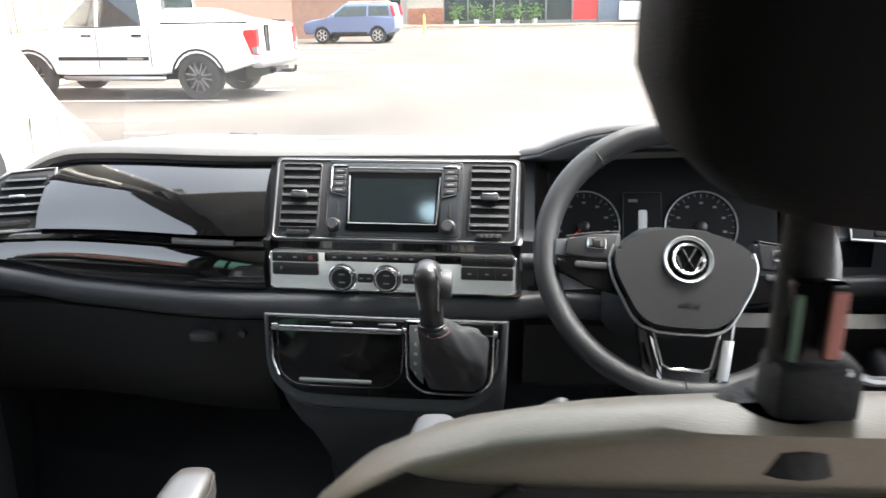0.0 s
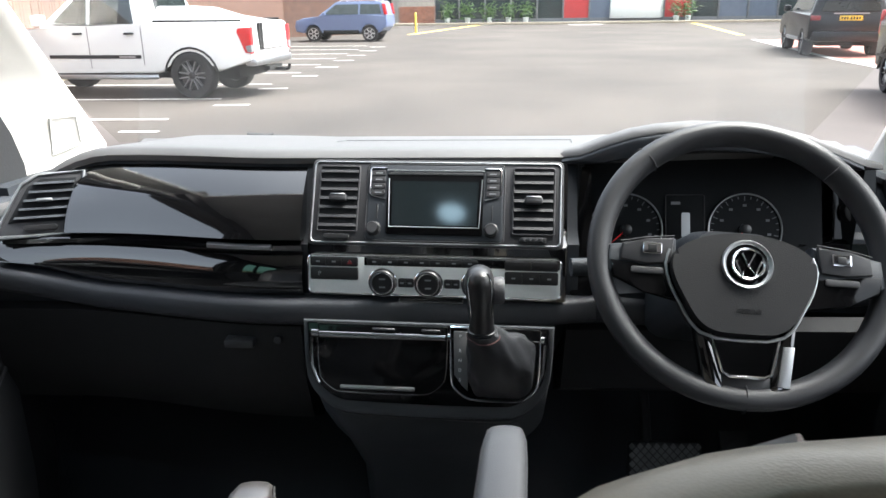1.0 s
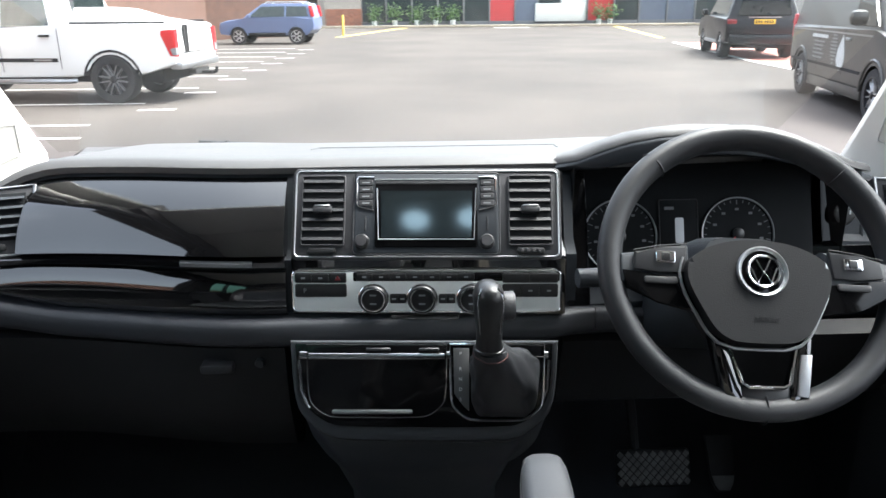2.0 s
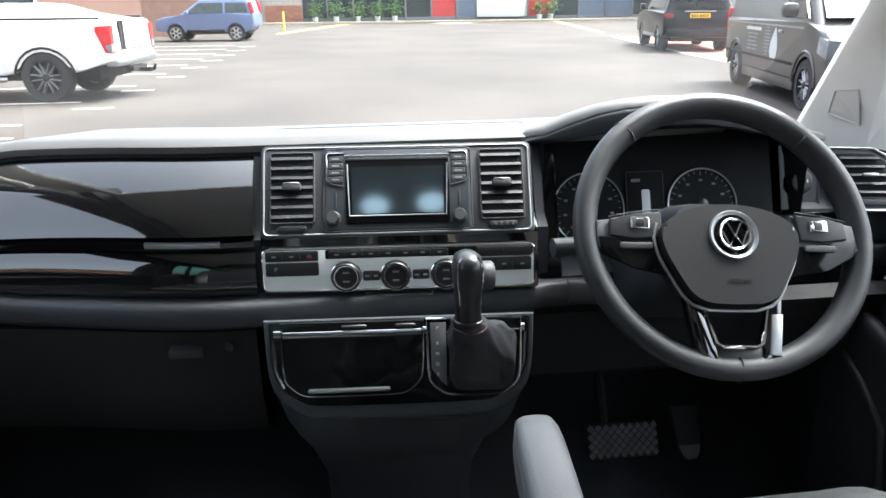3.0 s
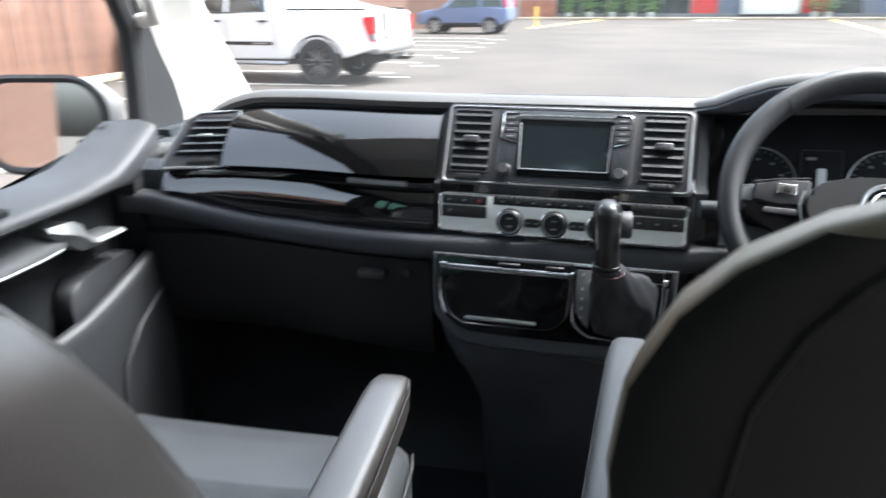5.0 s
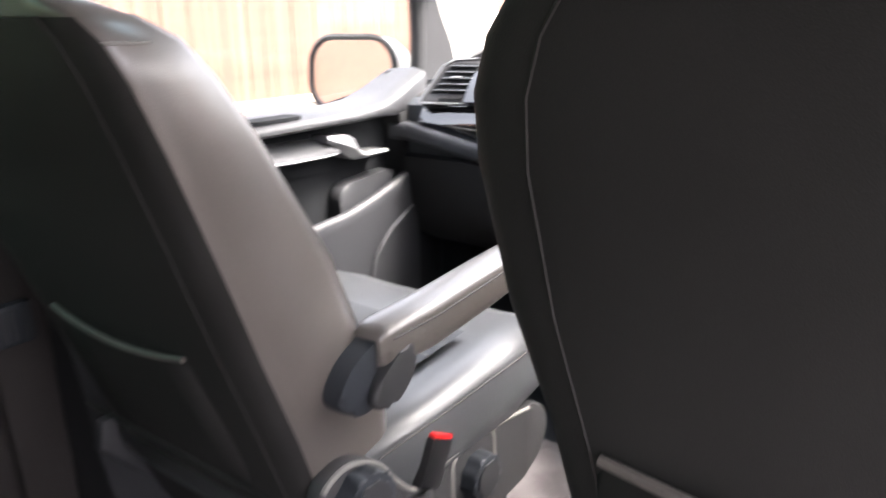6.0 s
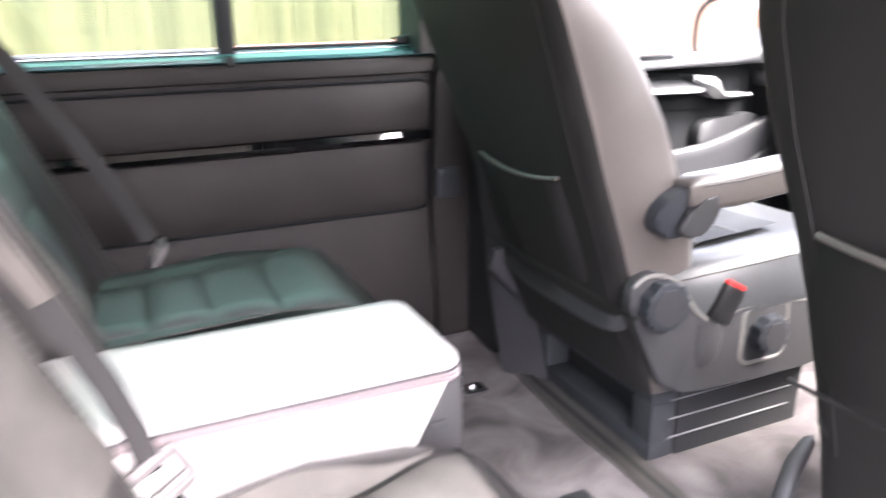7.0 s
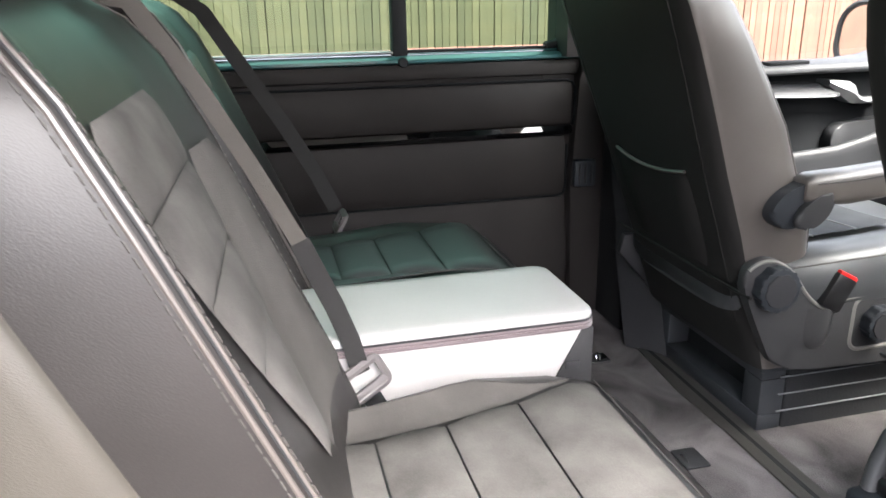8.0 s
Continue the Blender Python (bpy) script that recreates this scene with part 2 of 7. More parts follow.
def tube(points, r, n=8, closed=False, m=None, flat=1.0):
    """A round (or flattened) rod along points."""
    pts = [Vector(p) for p in points]
    rings, k = [], len(pts)
    up = None
    for i, p in enumerate(pts):
        a = pts[(i - 1) % k] if closed or i else p
        b = pts[(i + 1) % k] if closed or i < k - 1 else p
        d = (b - a).normalized()
        if up is None:
            up = d.orthogonal().normalized()
        side = d.cross(up).normalized()
        up = side.cross(d).normalized()
        rr = r[i] if isinstance(r, (list, tuple)) else r
        rings.append([p + rr * (math.cos(t) * side + flat * math.sin(t) * up) for t in (2 * math.pi * j / n for j in range(n))])
    if closed:
        rings.append(rings[0])
    bm = loft(rings, cap=not closed)
    if closed:
        bmesh.ops.remove_doubles(bm, verts=bm.verts, dist=1e-6)
    if m:
        bm.transform(m)
    return bm


def lathe(profile, n=24, m=None):
    """Turns (radius, height) pairs round z."""
    bm = bmesh.new()
    rings = []
    for rad, h in profile:
        if rad < 1e-6:
            rings.append([bm.verts.new((0, 0, h))])
        else:
            rings.append([bm.verts.new((rad * math.cos(2 * math.pi * j / n), rad * math.sin(2 * math.pi * j / n), h)) for j in range(n)])
    for a, b in zip(rings, rings[1:]):
        for j in range(n):
            k = (j + 1) % n
            if len(a) == 1 and len(b) > 1:
                bm.faces.new((a[0], b[j], b[k]))
            elif len(b) == 1 and len(a) > 1:
                bm.faces.new((a[j], a[k], b[0]))
            elif len(a) > 1:
                bm.faces.new((a[j], a[k], b[k], b[j]))
    if m:
        bm.transform(m)
    return bm


def rounded(w0, w1, h0, h1, r, n=4):
    """A rectangle's outline with round corners."""
    out = []
    for cx, cy, a in ((w1 - r, h1 - r, 0), (w0 + r, h1 - r, 90), (w0 + r, h0 + r, 180), (w1 - r, h0 + r, 270)):
        out += [(cx + r * math.cos(radians(a + 90 * i / n)), cy + r * math.sin(radians(a + 90 * i / n))) for i in range(n + 1)]
    return out


def soften_open(pts, n=2):
    """Cuts the corners of an open outline n times and keeps its ends."""
    for _ in range(n):
        mid = [q for i in range(len(pts) - 1) for q in ((pts[i][0] * 0.75 + pts[i + 1][0] * 0.25, pts[i][1] * 0.75 + pts[i + 1][1] * 0.25), (pts[i][0] * 0.25 + pts[i + 1][0] * 0.75, pts[i][1] * 0.25 + pts[i + 1][1] * 0.75))]
        pts = [pts[0]] + mid[1:-1] + [pts[-1]]
    return pts


def rounder(pts, n=2):
    """Cuts the corners of a closed outline n times."""
    for _ in range(n):
        k = len(pts)
        pts = [q for i in range(k) for q in ((pts[i][0] * 0.75 + pts[(i + 1) % k][0] * 0.25, pts[i][1] * 0.75 + pts[(i + 1) % k][1] * 0.25), (pts[i][0] * 0.25 + pts[(i + 1) % k][0] * 0.75, pts[i][1] * 0.25 + pts[(i + 1) % k][1] * 0.75))]
    return pts


def plate(pts, d0, d1, r, m):
    """An outline in a face's own plane (across, up), from depth d0 to d1 outwards."""
    return prism(pts, "z", d0, d1, r, 2, m)


def rim_of(pts, r, m, d=0.0, flat=1.0):
    return tube([(p[0], p[1], d) for p in pts], r, 6, True, m, flat)


def face_at(x, y, z, tilt, turn=0):
    """Local x to the right, y up along a face that leans away from the cabin by tilt degrees, z out of it."""
    return Matrix.Translation((x, y, z)) @ Matrix.Rotation(radians(turn), 4, "Z") @ Matrix.Rotation(radians(90 - tilt), 4, "X")


def words(name, text, size, material, parent, m):
    cu = bpy.data.curves.new(name, "FONT")
    cu.body, cu.size, cu.align_x, cu.align_y, cu.extrude = text, size, "CENTER", "CENTER", 0.0003
    tmp = bpy.data.objects.new("tmp_text", cu)
    scene.collection.objects.link(tmp)
    me = bpy.data.meshes.new_from_object(tmp.evaluated_get(bpy.context.evaluated_depsgraph_get()))
    bpy.data.objects.remove(tmp)
    bm = bmesh.new()
    bm.from_mesh(me)
    bm.transform(m)
    return part(name, bm, material, parent)


def smooth(a, b, t):
    t = min(1, max(0, (t - a) / (b - a)))
    return t * t * (3 - 2 * t)


def lerp_table(table, t):
    for (a, *va), (b, *vb) in zip(table, table[1:]):
        if t <= b:
            k = max(0, (t - a) / (b - a))
            return [p + k * (q - p) for p, q in zip(va, vb)]
    return table[-1][1:]

# ---- the van's shell ----
FLOOR, ROOF = 0.57, 1.86
single("floor", box(-0.86, 0.86, -2.3, 0.95, FLOOR - 0.05, FLOOR), CARPET, "dark velour carpet on the van floor", "floor", kind="structure")
single("floor_front", prism([(0.95, 0.52), (1.25, 0.52), (1.6, 0.9), (1.65, 0.9), (1.65, 0.47), (0.95, 0.47)], "x", -0.86, 0.86), PLASTIC, "black footwell floor under the dashboard", "floor", kind="structure")
single("ceiling", box(-0.86, 0.86, -2.3, 0.62, ROOF, ROOF + 0.05, 0.01), HEADLINE, "light grey cloth headlining", "ceiling", kind="structure")
single("wall_back", join(box(-0.92, 0.92, -2.38, -2.3, FLOOR - 0.05, 1.2), box(-0.92, 0.92, -2.38, -2.3, 1.72, ROOF + 0.05), box(-0.92, -0.68, -2.38, -2.3, 1.2, 1.72), box(0.68, 0.92, -2.38, -2.3, 1.2, 1.72)), WALLTRIM, "dark tailgate wall with a window", "wall", kind="structure")
single("window_back", box(-0.68, 0.68, -2.345, -2.34, 1.2, 1.72), DARKTINT, "tinted tailgate window", "window", kind="structure")


def side_wall(s):
    """The lower wall, pillars and rail of one side; s is -1 or 1. The sliding door's side stands open."""
    b = lambda x0, x1, *a: box(s * x0, s * x1, *a)
    pieces = [b(0.82, 0.93, 0.16, 0.34, FLOOR - 0.05, 1.2), b(0.78, 0.9, 0.2, 0.36, 1.2, ROOF + 0.05),
              b(0.82, 0.93, -2.3, -0.95, FLOOR - 0.05, 1.2), b(0.8, 0.92, -1.2, -0.95, 1.2, ROOF), b(0.78, 0.92, -2.3, 1.0, 1.76, ROOF + 0.05), b(0.8, 0.92, -2.3, -2.1, 1.2, 1.76)]
    if s < 0:
        pieces.append(b(0.822, 0.93, -0.95, 0.16, FLOOR - 0.05, 1.17))
    else:
        pieces += [b(0.82, 0.93, -0.95, 0.16, FLOOR - 0.05, FLOOR + 0.002), b(0.82, 0.93, -0.95, -0.78, FLOOR, 1.76)]
    return join(*pieces)


single("wall_left", side_wall(-1), WALLTRIM, "dark trimmed side wall of the van", "wall", kind="structure")
single("wall_right", side_wall(1), WALLTRIM, "dark side wall with the open sliding doorway", "wall", kind="structure")
for s, nm in ((-1, "window_quarter_left"), (1, "window_quarter_right")):
    single(nm, box(s * 0.855, s * 0.86, -2.1, -1.2, 1.2, 1.76), DARKTINT, "tinted rear quarter window", "window", kind="structure")

# the left sliding window, its sill and frames
win = thing("window_left", (-0.85, -0.3, 1.17), "sliding side window with green-tinted panes and dark rubber frame", "window", kind="structure")
part("window_sill", prism([(-0.93, 1.194), (-0.815, 1.194), (-0.809, 1.198), (-0.809, 1.204), (-0.82, 1.21), (-0.93, 1.214)], "y", -0.95, 0.285, 0.002), PAINT, win, "glossy blue-green painted sill")
part("sill_trim", prism([(-0.93, 1.158), (-0.822, 1.158), (-0.81, 1.162), (-0.806, 1.182), (-0.812, 1.1925), (-0.93, 1.1925)], "y", -0.95, 0.285, 0.002), WALLTRIM, win, "dark grey lining under the sill")
part("pane", box(-0.862, -0.858, -0.95, -0.168, 1.222, 1.76), TINT, win)
part("pane", box(-0.852, -0.848, -0.168, 0.222, 1.226, 1.76), TINT, win)
part("divider", box(-0.872, -0.836, -0.184, -0.15, 1.207, 1.76, 0.006), RUBBER, win)
part("sash", join(box(-0.86, -0.842, -0.15, 0.195, 1.2145, 1.2225, 0.003), tube([(-0.85, 0.175, 1.219), (-0.85, 0.203, 1.225), (-0.85, 0.219, 1.242), (-0.85, 0.226, 1.27), (-0.85, 0.228, 1.4), (-0.85, 0.23, 1.76)], 0.013, 8)), RUBBER, win, "black rubber seal")
part("sash_edge", box(-0.845, -0.838, -0.15, 0.2, 1.2125, 1.2165, 0.001), PAINT, win, "painted lower edge of the fixed pane")
part("rail", box(-0.87, -0.83, -0.95, -0.184, 1.2145, 1.221, 0.002), SATIN, win, "bright metal rail")
part("catch", lathe([(0, 0.012), (0.009, 0.012), (0.011, 0.008), (0.011, 0)], 14, Matrix.Translation((-0.81, -0.168, 1.199)) @ Matrix.Rotation(radians(90), 4, "Y")), RUBBER, win)

# trim panels on the left wall
trim = thing("side_trim_panel", (-0.81, -0.3, FLOOR), "dark moulded side lining with a gloss black strip", "wall panel", kind="structure")
part("upper_panel", prism([(-0.824, 1.046), (-0.808, 1.048), (-0.8, 1.066), (-0.801, 1.125), (-0.81, 1.148), (-0.824, 1.15)], "y", -0.9, 0.226, 0.006), WALLTRIM, trim)
part("panel_groove", tube([(-0.806, -0.9, 1.1495), (-0.806, 0.212, 1.1475), (-0.804, 0.226, 1.143), (-0.802, 0.233, 1.128), (-0.8, 0.233, 1.066), (-0.803, 0.228, 1.046)], 0.0032, 6), MATTEBLACK, trim, "dark groove round the panel")
part("trim_strip", prism([(-0.82, 1.023), (-0.802, 1.0245), (-0.798, 1.033), (-0.803, 1.0435), (-0.82, 1.044)], "y", -0.9, 0.228, 0.002), PIANO, trim, "gloss black strip")
part("middle_panel", prism([(-0.822, 0.878), (-0.806, 0.882), (-0.797, 0.905), (-0.797, 1.0), (-0.806, 1.019), (-0.822, 1.021)], "y", -0.9, 0.214, 0.008), WALLTRIM, trim)
part("panel_shadow_line", tube([(-0.806, -0.9, 0.876), (-0.806, 0.198, 0.876), (-0.805, 0.212, 0.882), (-0.803, 0.2165, 0.9), (-0.803, 0.2165, 1.0)], 0.003, 6), MATTEBLACK, trim, "dark joint under the panel")
part("lower_panel", prism([(-0.83, FLOOR), (-0.79, FLOOR), (-0.78, 0.6), (-0.785, 0.74), (-0.797, 0.85), (-0.808, 0.872), (-0.83, 0.872)], "y", -0.9, 0.219, 0.008), WALLTRIM, trim)
part("pillar_trim", prism([(0.224, FLOOR), (0.224, 0.9), (0.238, 1.15), (0.245, 1.2), (0.33, 1.2), (0.335, 0.9), (0.33, FLOOR)], "x", -0.83, -0.788, 0.01), WALLTRIM, trim)
# Added dark slab that draws the shade behind the pillar.
part("pillar_shade", box(-0.8, -0.66, 0.305, 0.33, FLOOR, 1.19, 0.006), RUBBER, trim, "dark slab standing in for shade behind the pillar")
grip = part("belt_guide", box(-0.795, -0.772, 0.227, 0.282, 0.9, 0.964, 0.006), PLASTIC, trim, "black belt guide")
for i in range(3):
    part("rib", box(-0.774, -0.769, 0.236 + 0.015 * i, 0.242 + 0.015 * i, 0.908, 0.956, 0.0015, 1), GREYPLASTIC, grip)

# column behind the passenger seat
single("belt_column", loft([[(x - 0.09, 0.325, z), (x - 0.01, 0.284, z), (x, 0.286, z), (x + 0.075, 0.345, z), (x - 0.09, 0.37, z)] for z, x in ((FLOOR, -0.577), (0.62, -0.596), (0.7, -0.624), (0.76, -0.645), (0.78, -0.65), (0.84, -0.655), (0.92, -0.682), (1.1, -0.73))]), GREYPLASTIC, "grey plastic pillar foot beside the passenger seat", "pillar trim", kind="structure", angle=30)


# ---- front doors ----
def front_door(s):
    """Door lining with ledge, pull, handle and pocket, and the glass above; s is -1 or 1."""
    X = lambda v: s * v
    d = thing("door_front_left" if s < 0 else "door_front_right", (X(0.78), 0.8, 0.55), "closed front door with grey plastic lining and chrome handle", "door", kind="structure")
    yf = 1.3 if s < 0 else 1.18
    up = prism([(0.36, 0.56), (yf, 0.56), (yf, 1.19), (1.12, 1.18), (1.0, 1.153), (0.85, 1.14), (0.36, 1.125)], "x", X(0.80), X(0.9))
    part("door_body", up, MATTEBLACK, d)
    # a slim rounded ledge along the top, sweeping up to the mirror
    rings = []
    for y, z, w, h in ((0.36, 1.155, 0.105, 0.026), (0.6, 1.168, 0.112, 0.026), (0.8, 1.171, 0.113, 0.027), (0.95, 1.172, 0.112, 0.028), (1.04, 1.18, 0.11, 0.034), (1.1, 1.198, 0.104, 0.055), (1.16, 1.222, 0.098, 0.09), (1.2, 1.236, 0.09, 0.13))[:8 if s < 0 else 5]:
        rings.append([(X(0.86), y, z - 0.004), (X(0.84 - w * 0.6), y, z + 0.002), (X(0.84 - w * 0.88), y, z - 0.004), (X(0.84 - w * 0.97), y, z - 0.009), (X(0.84 - w), y, z - 0.016), (X(0.84 - w), y, z - h * 0.8), (X(0.84 - w * 0.94), y, z - h), (X(0.86), y, z - h)])
    part("ledge", loft(rings), DOORTRIM, d, "dark grey soft ledge", 50)
    # No hollow is cut: a flush black plate paints the slot's shade.
    part("ledge_slot", prism(rounded(0.69, 0.81, 0.74, 0.785, 0.012), "z", 1.166, 1.1738, 0.001, 1, Matrix(((0, s, 0, 0), (1, 0, 0, 0), (0, 0, 1, 0), (0, 0, 0, 1)))), MATTEBLACK, d, "flush black plate painting the shaded tray slot")
    # Thin raised plate, black to paint the shade of the handle's hollow.
    part("recess_shade_plate", prism([(0.5, 1.05), (0.5, 1.14), (1.04, 1.146), (1.1, 1.13), (1.1, 1.06), (0.95, 1.04), (0.8, 1.045)], "x", X(0.802), X(0.79), 0.004), MATTEBLACK, d)
    if s < 0:
        part("front_post", prism(soften_open([(1.08, 1.15), (1.2, 1.2), (1.23, 1.1), (1.23, 0.58), (1.13, 0.58), (1.12, 0.9), (1.115, 1.0), (1.11, 1.08), (1.08, 1.15)], 1)[:-1], "x", X(0.81), X(0.738), 0.008), DOORSKIN, d, "dark forward end of the lining")
    # scooped pull with a bright lower lip
    pull = []
    for y, z, o in ((0.5, 1.1, 0.0), (0.6, 1.1, 0.012), (0.68, 1.097, 0.018), (0.76, 1.093, 0.018), (0.84, 1.09, 0.012), (0.89, 1.0885, 0.004), (0.905, 1.089, 0.0)):
        pull.append([(X(0.80), y, z + 0.03), (X(0.775 - o * 0.5), y, z + 0.026), (X(0.75 - o * 0.6), y, z + 0.012), (X(0.742 - o), y, z + 0.003), (X(0.742 - o), y, z - 0.003), (X(0.76), y, z - 0.006), (X(0.80), y, z - 0.006)])
    part("grab_handle", loft(pull), DOORTRIM, d, "grey scooped pull", 60)
    part("pull_lip", tube([(X(0.741 - o), y, z - 0.001) for y, z, o in ((0.66, 1.0975, 0.017), (0.76, 1.093, 0.018), (0.84, 1.09, 0.012), (0.89, 1.0885, 0.004))], 0.0026, 6), SATIN, d, "bright lower lip")
    part("door_handle", loft([[(X(0.795), y, z), (X(0.745), y, z), (X(0.738), y, z - w * 0.5), (X(0.746), y, z - w), (X(0.795), y, z - w)] for y, z, w in ((0.872, 1.126, 0.012), (0.9, 1.124, 0.03), (0.93, 1.121, 0.046), (0.95, 1.11, 0.044), (0.962, 1.088, 0.022), (0.98, 1.078, 0.013), (1.05, 1.076, 0.01))]), SATIN, d, "satin silver door handle", 30)
    # map pocket: an outer wall with a rolled rim and a raised inner face
    rim = [(0.42, 0.925), (0.6, 0.943), (0.8, 0.957), (0.91, 0.965), (0.99, 0.983), (1.06, 1.004), (1.11, 1.02), (1.14, 1.03)]
    part("door_pocket", loft([[(X(0.80), y, 0.6), (X(0.755), y, 0.6), (X(0.735), y, 0.64), (X(0.73), y, 0.72), (X(0.727), y, zr - 0.03), (X(0.725), y, zr - 0.012), (X(0.73), y, zr - 0.003), (X(0.739), y, zr), (X(0.748), y, zr - 0.004), (X(0.752), y, zr - 0.02), (X(0.754), y, zr - 0.12), (X(0.80), y, zr - 0.12)] for y, zr in rim]), DOORTRIM, d, "dark grey door pocket", 60)
    part("pocket_face", prism(rounder([(0.925, 0.9), (0.912, 0.985), (0.935, 1.014), (1.0, 1.018), (1.12, 1.028), (1.13, 0.9)], 2), "x", X(0.80), X(0.761), 0.006, 2), DOORTRIM, d, "grey raised face behind the pocket")
    part("pocket_line", tube([(X(0.724), 0.955, 0.66), (X(0.724), 0.962, 0.77), (X(0.724), 0.978, 0.85), (X(0.724), 1.035, 0.9), (X(0.726), 1.09, 0.926), (X(0.735), 1.15, 0.949)], 0.006, 8), DOORTRIM, d, "light-catching moulded edge")
    part("pane", prism([(0.36, 1.16), (yf - 0.02, 1.2), (yf, 1.24), (yf - 0.02, 1.44), (0.95, 1.76), (0.36, 1.78)], "x", X(0.862), X(0.866)), GLASS, d)
    part("window_frame", join(tube([(X(0.85), 0.375, 1.15), (X(0.84), 0.37, 1.5), (X(0.82), 0.37, 1.78)], 0.022, 8), tube([(X(0.85), yf - 0.005, 1.18), (X(0.845), yf - 0.005, 1.3), (X(0.84), yf - 0.015, 1.4), (X(0.835), yf - 0.07, 1.5), (X(0.82), yf - 0.25, 1.68), (X(0.81), yf - 0.42, 1.77), (X(0.81), 0.37, 1.8)], 0.02, 8)), RUBBER, d, "black window seal")
    # mirror outside
    mm = Matrix.Translation((X(1.045), 1.27, 1.205)) @ Matrix.Rotation(radians(-s * 8), 4, "Z") @ Matrix.Rotation(radians(-5), 4, "X")
    outline = [(a * 1.0, b) for a, b in rounded(-0.13, 0.13, -0.09, 0.095, 0.07, 6)]
    housing = loft([[mm @ Vector((a * k + s * off, dep, b * k)) for a, b in outline] for dep, k, off in ((0.0, 1.0, 0), (0.01, 1.05, 0), (0.05, 1.03, 0), (0.1, 0.86, -0.01), (0.13, 0.5, -0.02))])
    return d, mm, outline, housing


for s in (-1, 1):
    d, mm, outline, housing = front_door(s)
    mir = thing("wing_mirror", tuple(mm.translation), "white-capped wing mirror with dark edge on the front door", "mirror")
    part("housing", housing, WHITEPAINT, mir, "white painted cap")
    part("mirror_bezel", rim_of(outline, 0.009, mm @ Matrix.Rotation(radians(90), 4, "X"), 0.002), RUBBER, mir, "black rim")
    part("mirror_glass", prism([(a * 0.97, b * 0.97) for a, b in outline], "y", -0.003, 0.006, 0, 1, mm), MIRROR, mir, "silvered glass")
    part("mirror_arm", loft([[(s * x, y - 0.035, z - 0.025), (s * x, y + 0.04, z - 0.025), (s * x, y + 0.04, z + 0.03), (s * x, y - 0.035, z + 0.03)] for x, y, z in ((0.84, 1.2, 1.2), (0.9, 1.24, 1.17), (0.97, 1.3, 1.15))]), PLASTIC, mir, "black arm")

# ---- windscreen and its pillars ----
single("windscreen", prism([(1.86, 1.185), (1.865, 1.185), (0.925, 1.85), (0.92, 1.85)], "x", -0.84, 0.86), GLASS, "clear raked windscreen", "windscreen", kind="structure")
single("roof_header", box(-0.86, 0.86, 0.6, 0.94, 1.83, 1.9, 0.02), HEADLINE, "light headlining edge above the windscreen", "trim", kind="structure")


def pillar(s):
    p = thing("pillar_front_left" if s < 0 else "pillar_front_right", (s * 0.76, 1.3, 1.2), "light grey windscreen pillar trim with a loudspeaker grille", "pillar trim", kind="structure")
    rings = []
    xi, yi, sl, yo = (0.75, 1.60, 0.88, 1.3) if s < 0 else (0.79, 1.41, 0.62, 1.18)
    for k in range(11):
        z = 1.225 + 0.62 * k / 10
        y = yi - sl * (z - 1.235) - 1.2 * max(0, z - 1.535) ** 2
        back = min(yo + 0.005 * k, y - 0.1)
        x_out = 0.85 - 0.02 * k / 10
        x_in = xi + 0.015 * k / 10
        rings.append([(s * x_out, back, z), (s * (x_out - 0.012), back - 0.008, z), (s * (x_in + 0.06), back + (y - back) * 0.45, z), (s * (x_in + 0.012), y - 0.03, z), (s * x_in, y, z), (s * (x_in + 0.012), y + 0.03, z), (s * x_out, y + 0.06, z)])
    part("pillar_cover", loft([[(x, y, 1.1) for x, y, z in rings[0]]] + rings), CREAM, p, angle=50)
    if s < 0:
        seal = []
        for f, k in ((0.8, -1), (0.78, 0), (0.74, 1), (0.55, 2), (0.32, 3), (0.12, 4)):
            r = rings[max(k, 0)]
            u, w = Vector(r[1]), Vector(r[2])
            if k < 0:
                u.z = w.z = 1.1
            e = u.lerp(w, f)
            seal.append([u + Vector((0.001, -0.004, 0)), u + Vector((0.007, 0, 0)), e + Vector((0.006, 0, 0)), e + Vector((-0.003, 0.002, 0))])
        part("door_seal", loft(seal), RUBBER, p, "black rubber door seal")
    a, b = Vector(rings[1][2]), Vector(rings[1][3])
    up = (Vector(rings[3][2]) - a)
    shape = [(0.41, 0.42), (0.78, 0.4), (0.8, 0.08), (0.3, 0.02)] if s < 0 else [(0.64, 0.51), (0.34, 0.54), (0.2, 0.2), (0.71, 0.28)]
    a, up = Vector(rings[0][2]), Vector(rings[3][2]) - Vector(rings[0][2])
    b = Vector(rings[0][3])
    gp = []
    for f, g in shape:
        q = a + (b - a) * f + up * g
        k = min(9.99, max(0.0, (q.z - 1.225) / 0.062))
        r0, r1 = rings[int(k)], rings[int(k) + 1]
        p2, p3 = Vector(r0[2]).lerp(Vector(r1[2]), k - int(k)), Vector(r0[3]).lerp(Vector(r1[3]), k - int(k))
        gp.append(p2.lerp(p3, (q.y - p2.y) / (p3.y - p2.y)))
    nrm = (b - a).cross(up).normalized() * 0.0025
    if nrm.x * s > 0:
        nrm = -nrm
    g = part("speaker_grille", loft([[q - nrm for q in gp], [q + nrm for q in gp]]), CREAM, p, "raised light grey speaker grille")
    part("grille_rim", tube([q + nrm for q in gp], 0.0018, 6, True), HEADLINE, g)
    return p


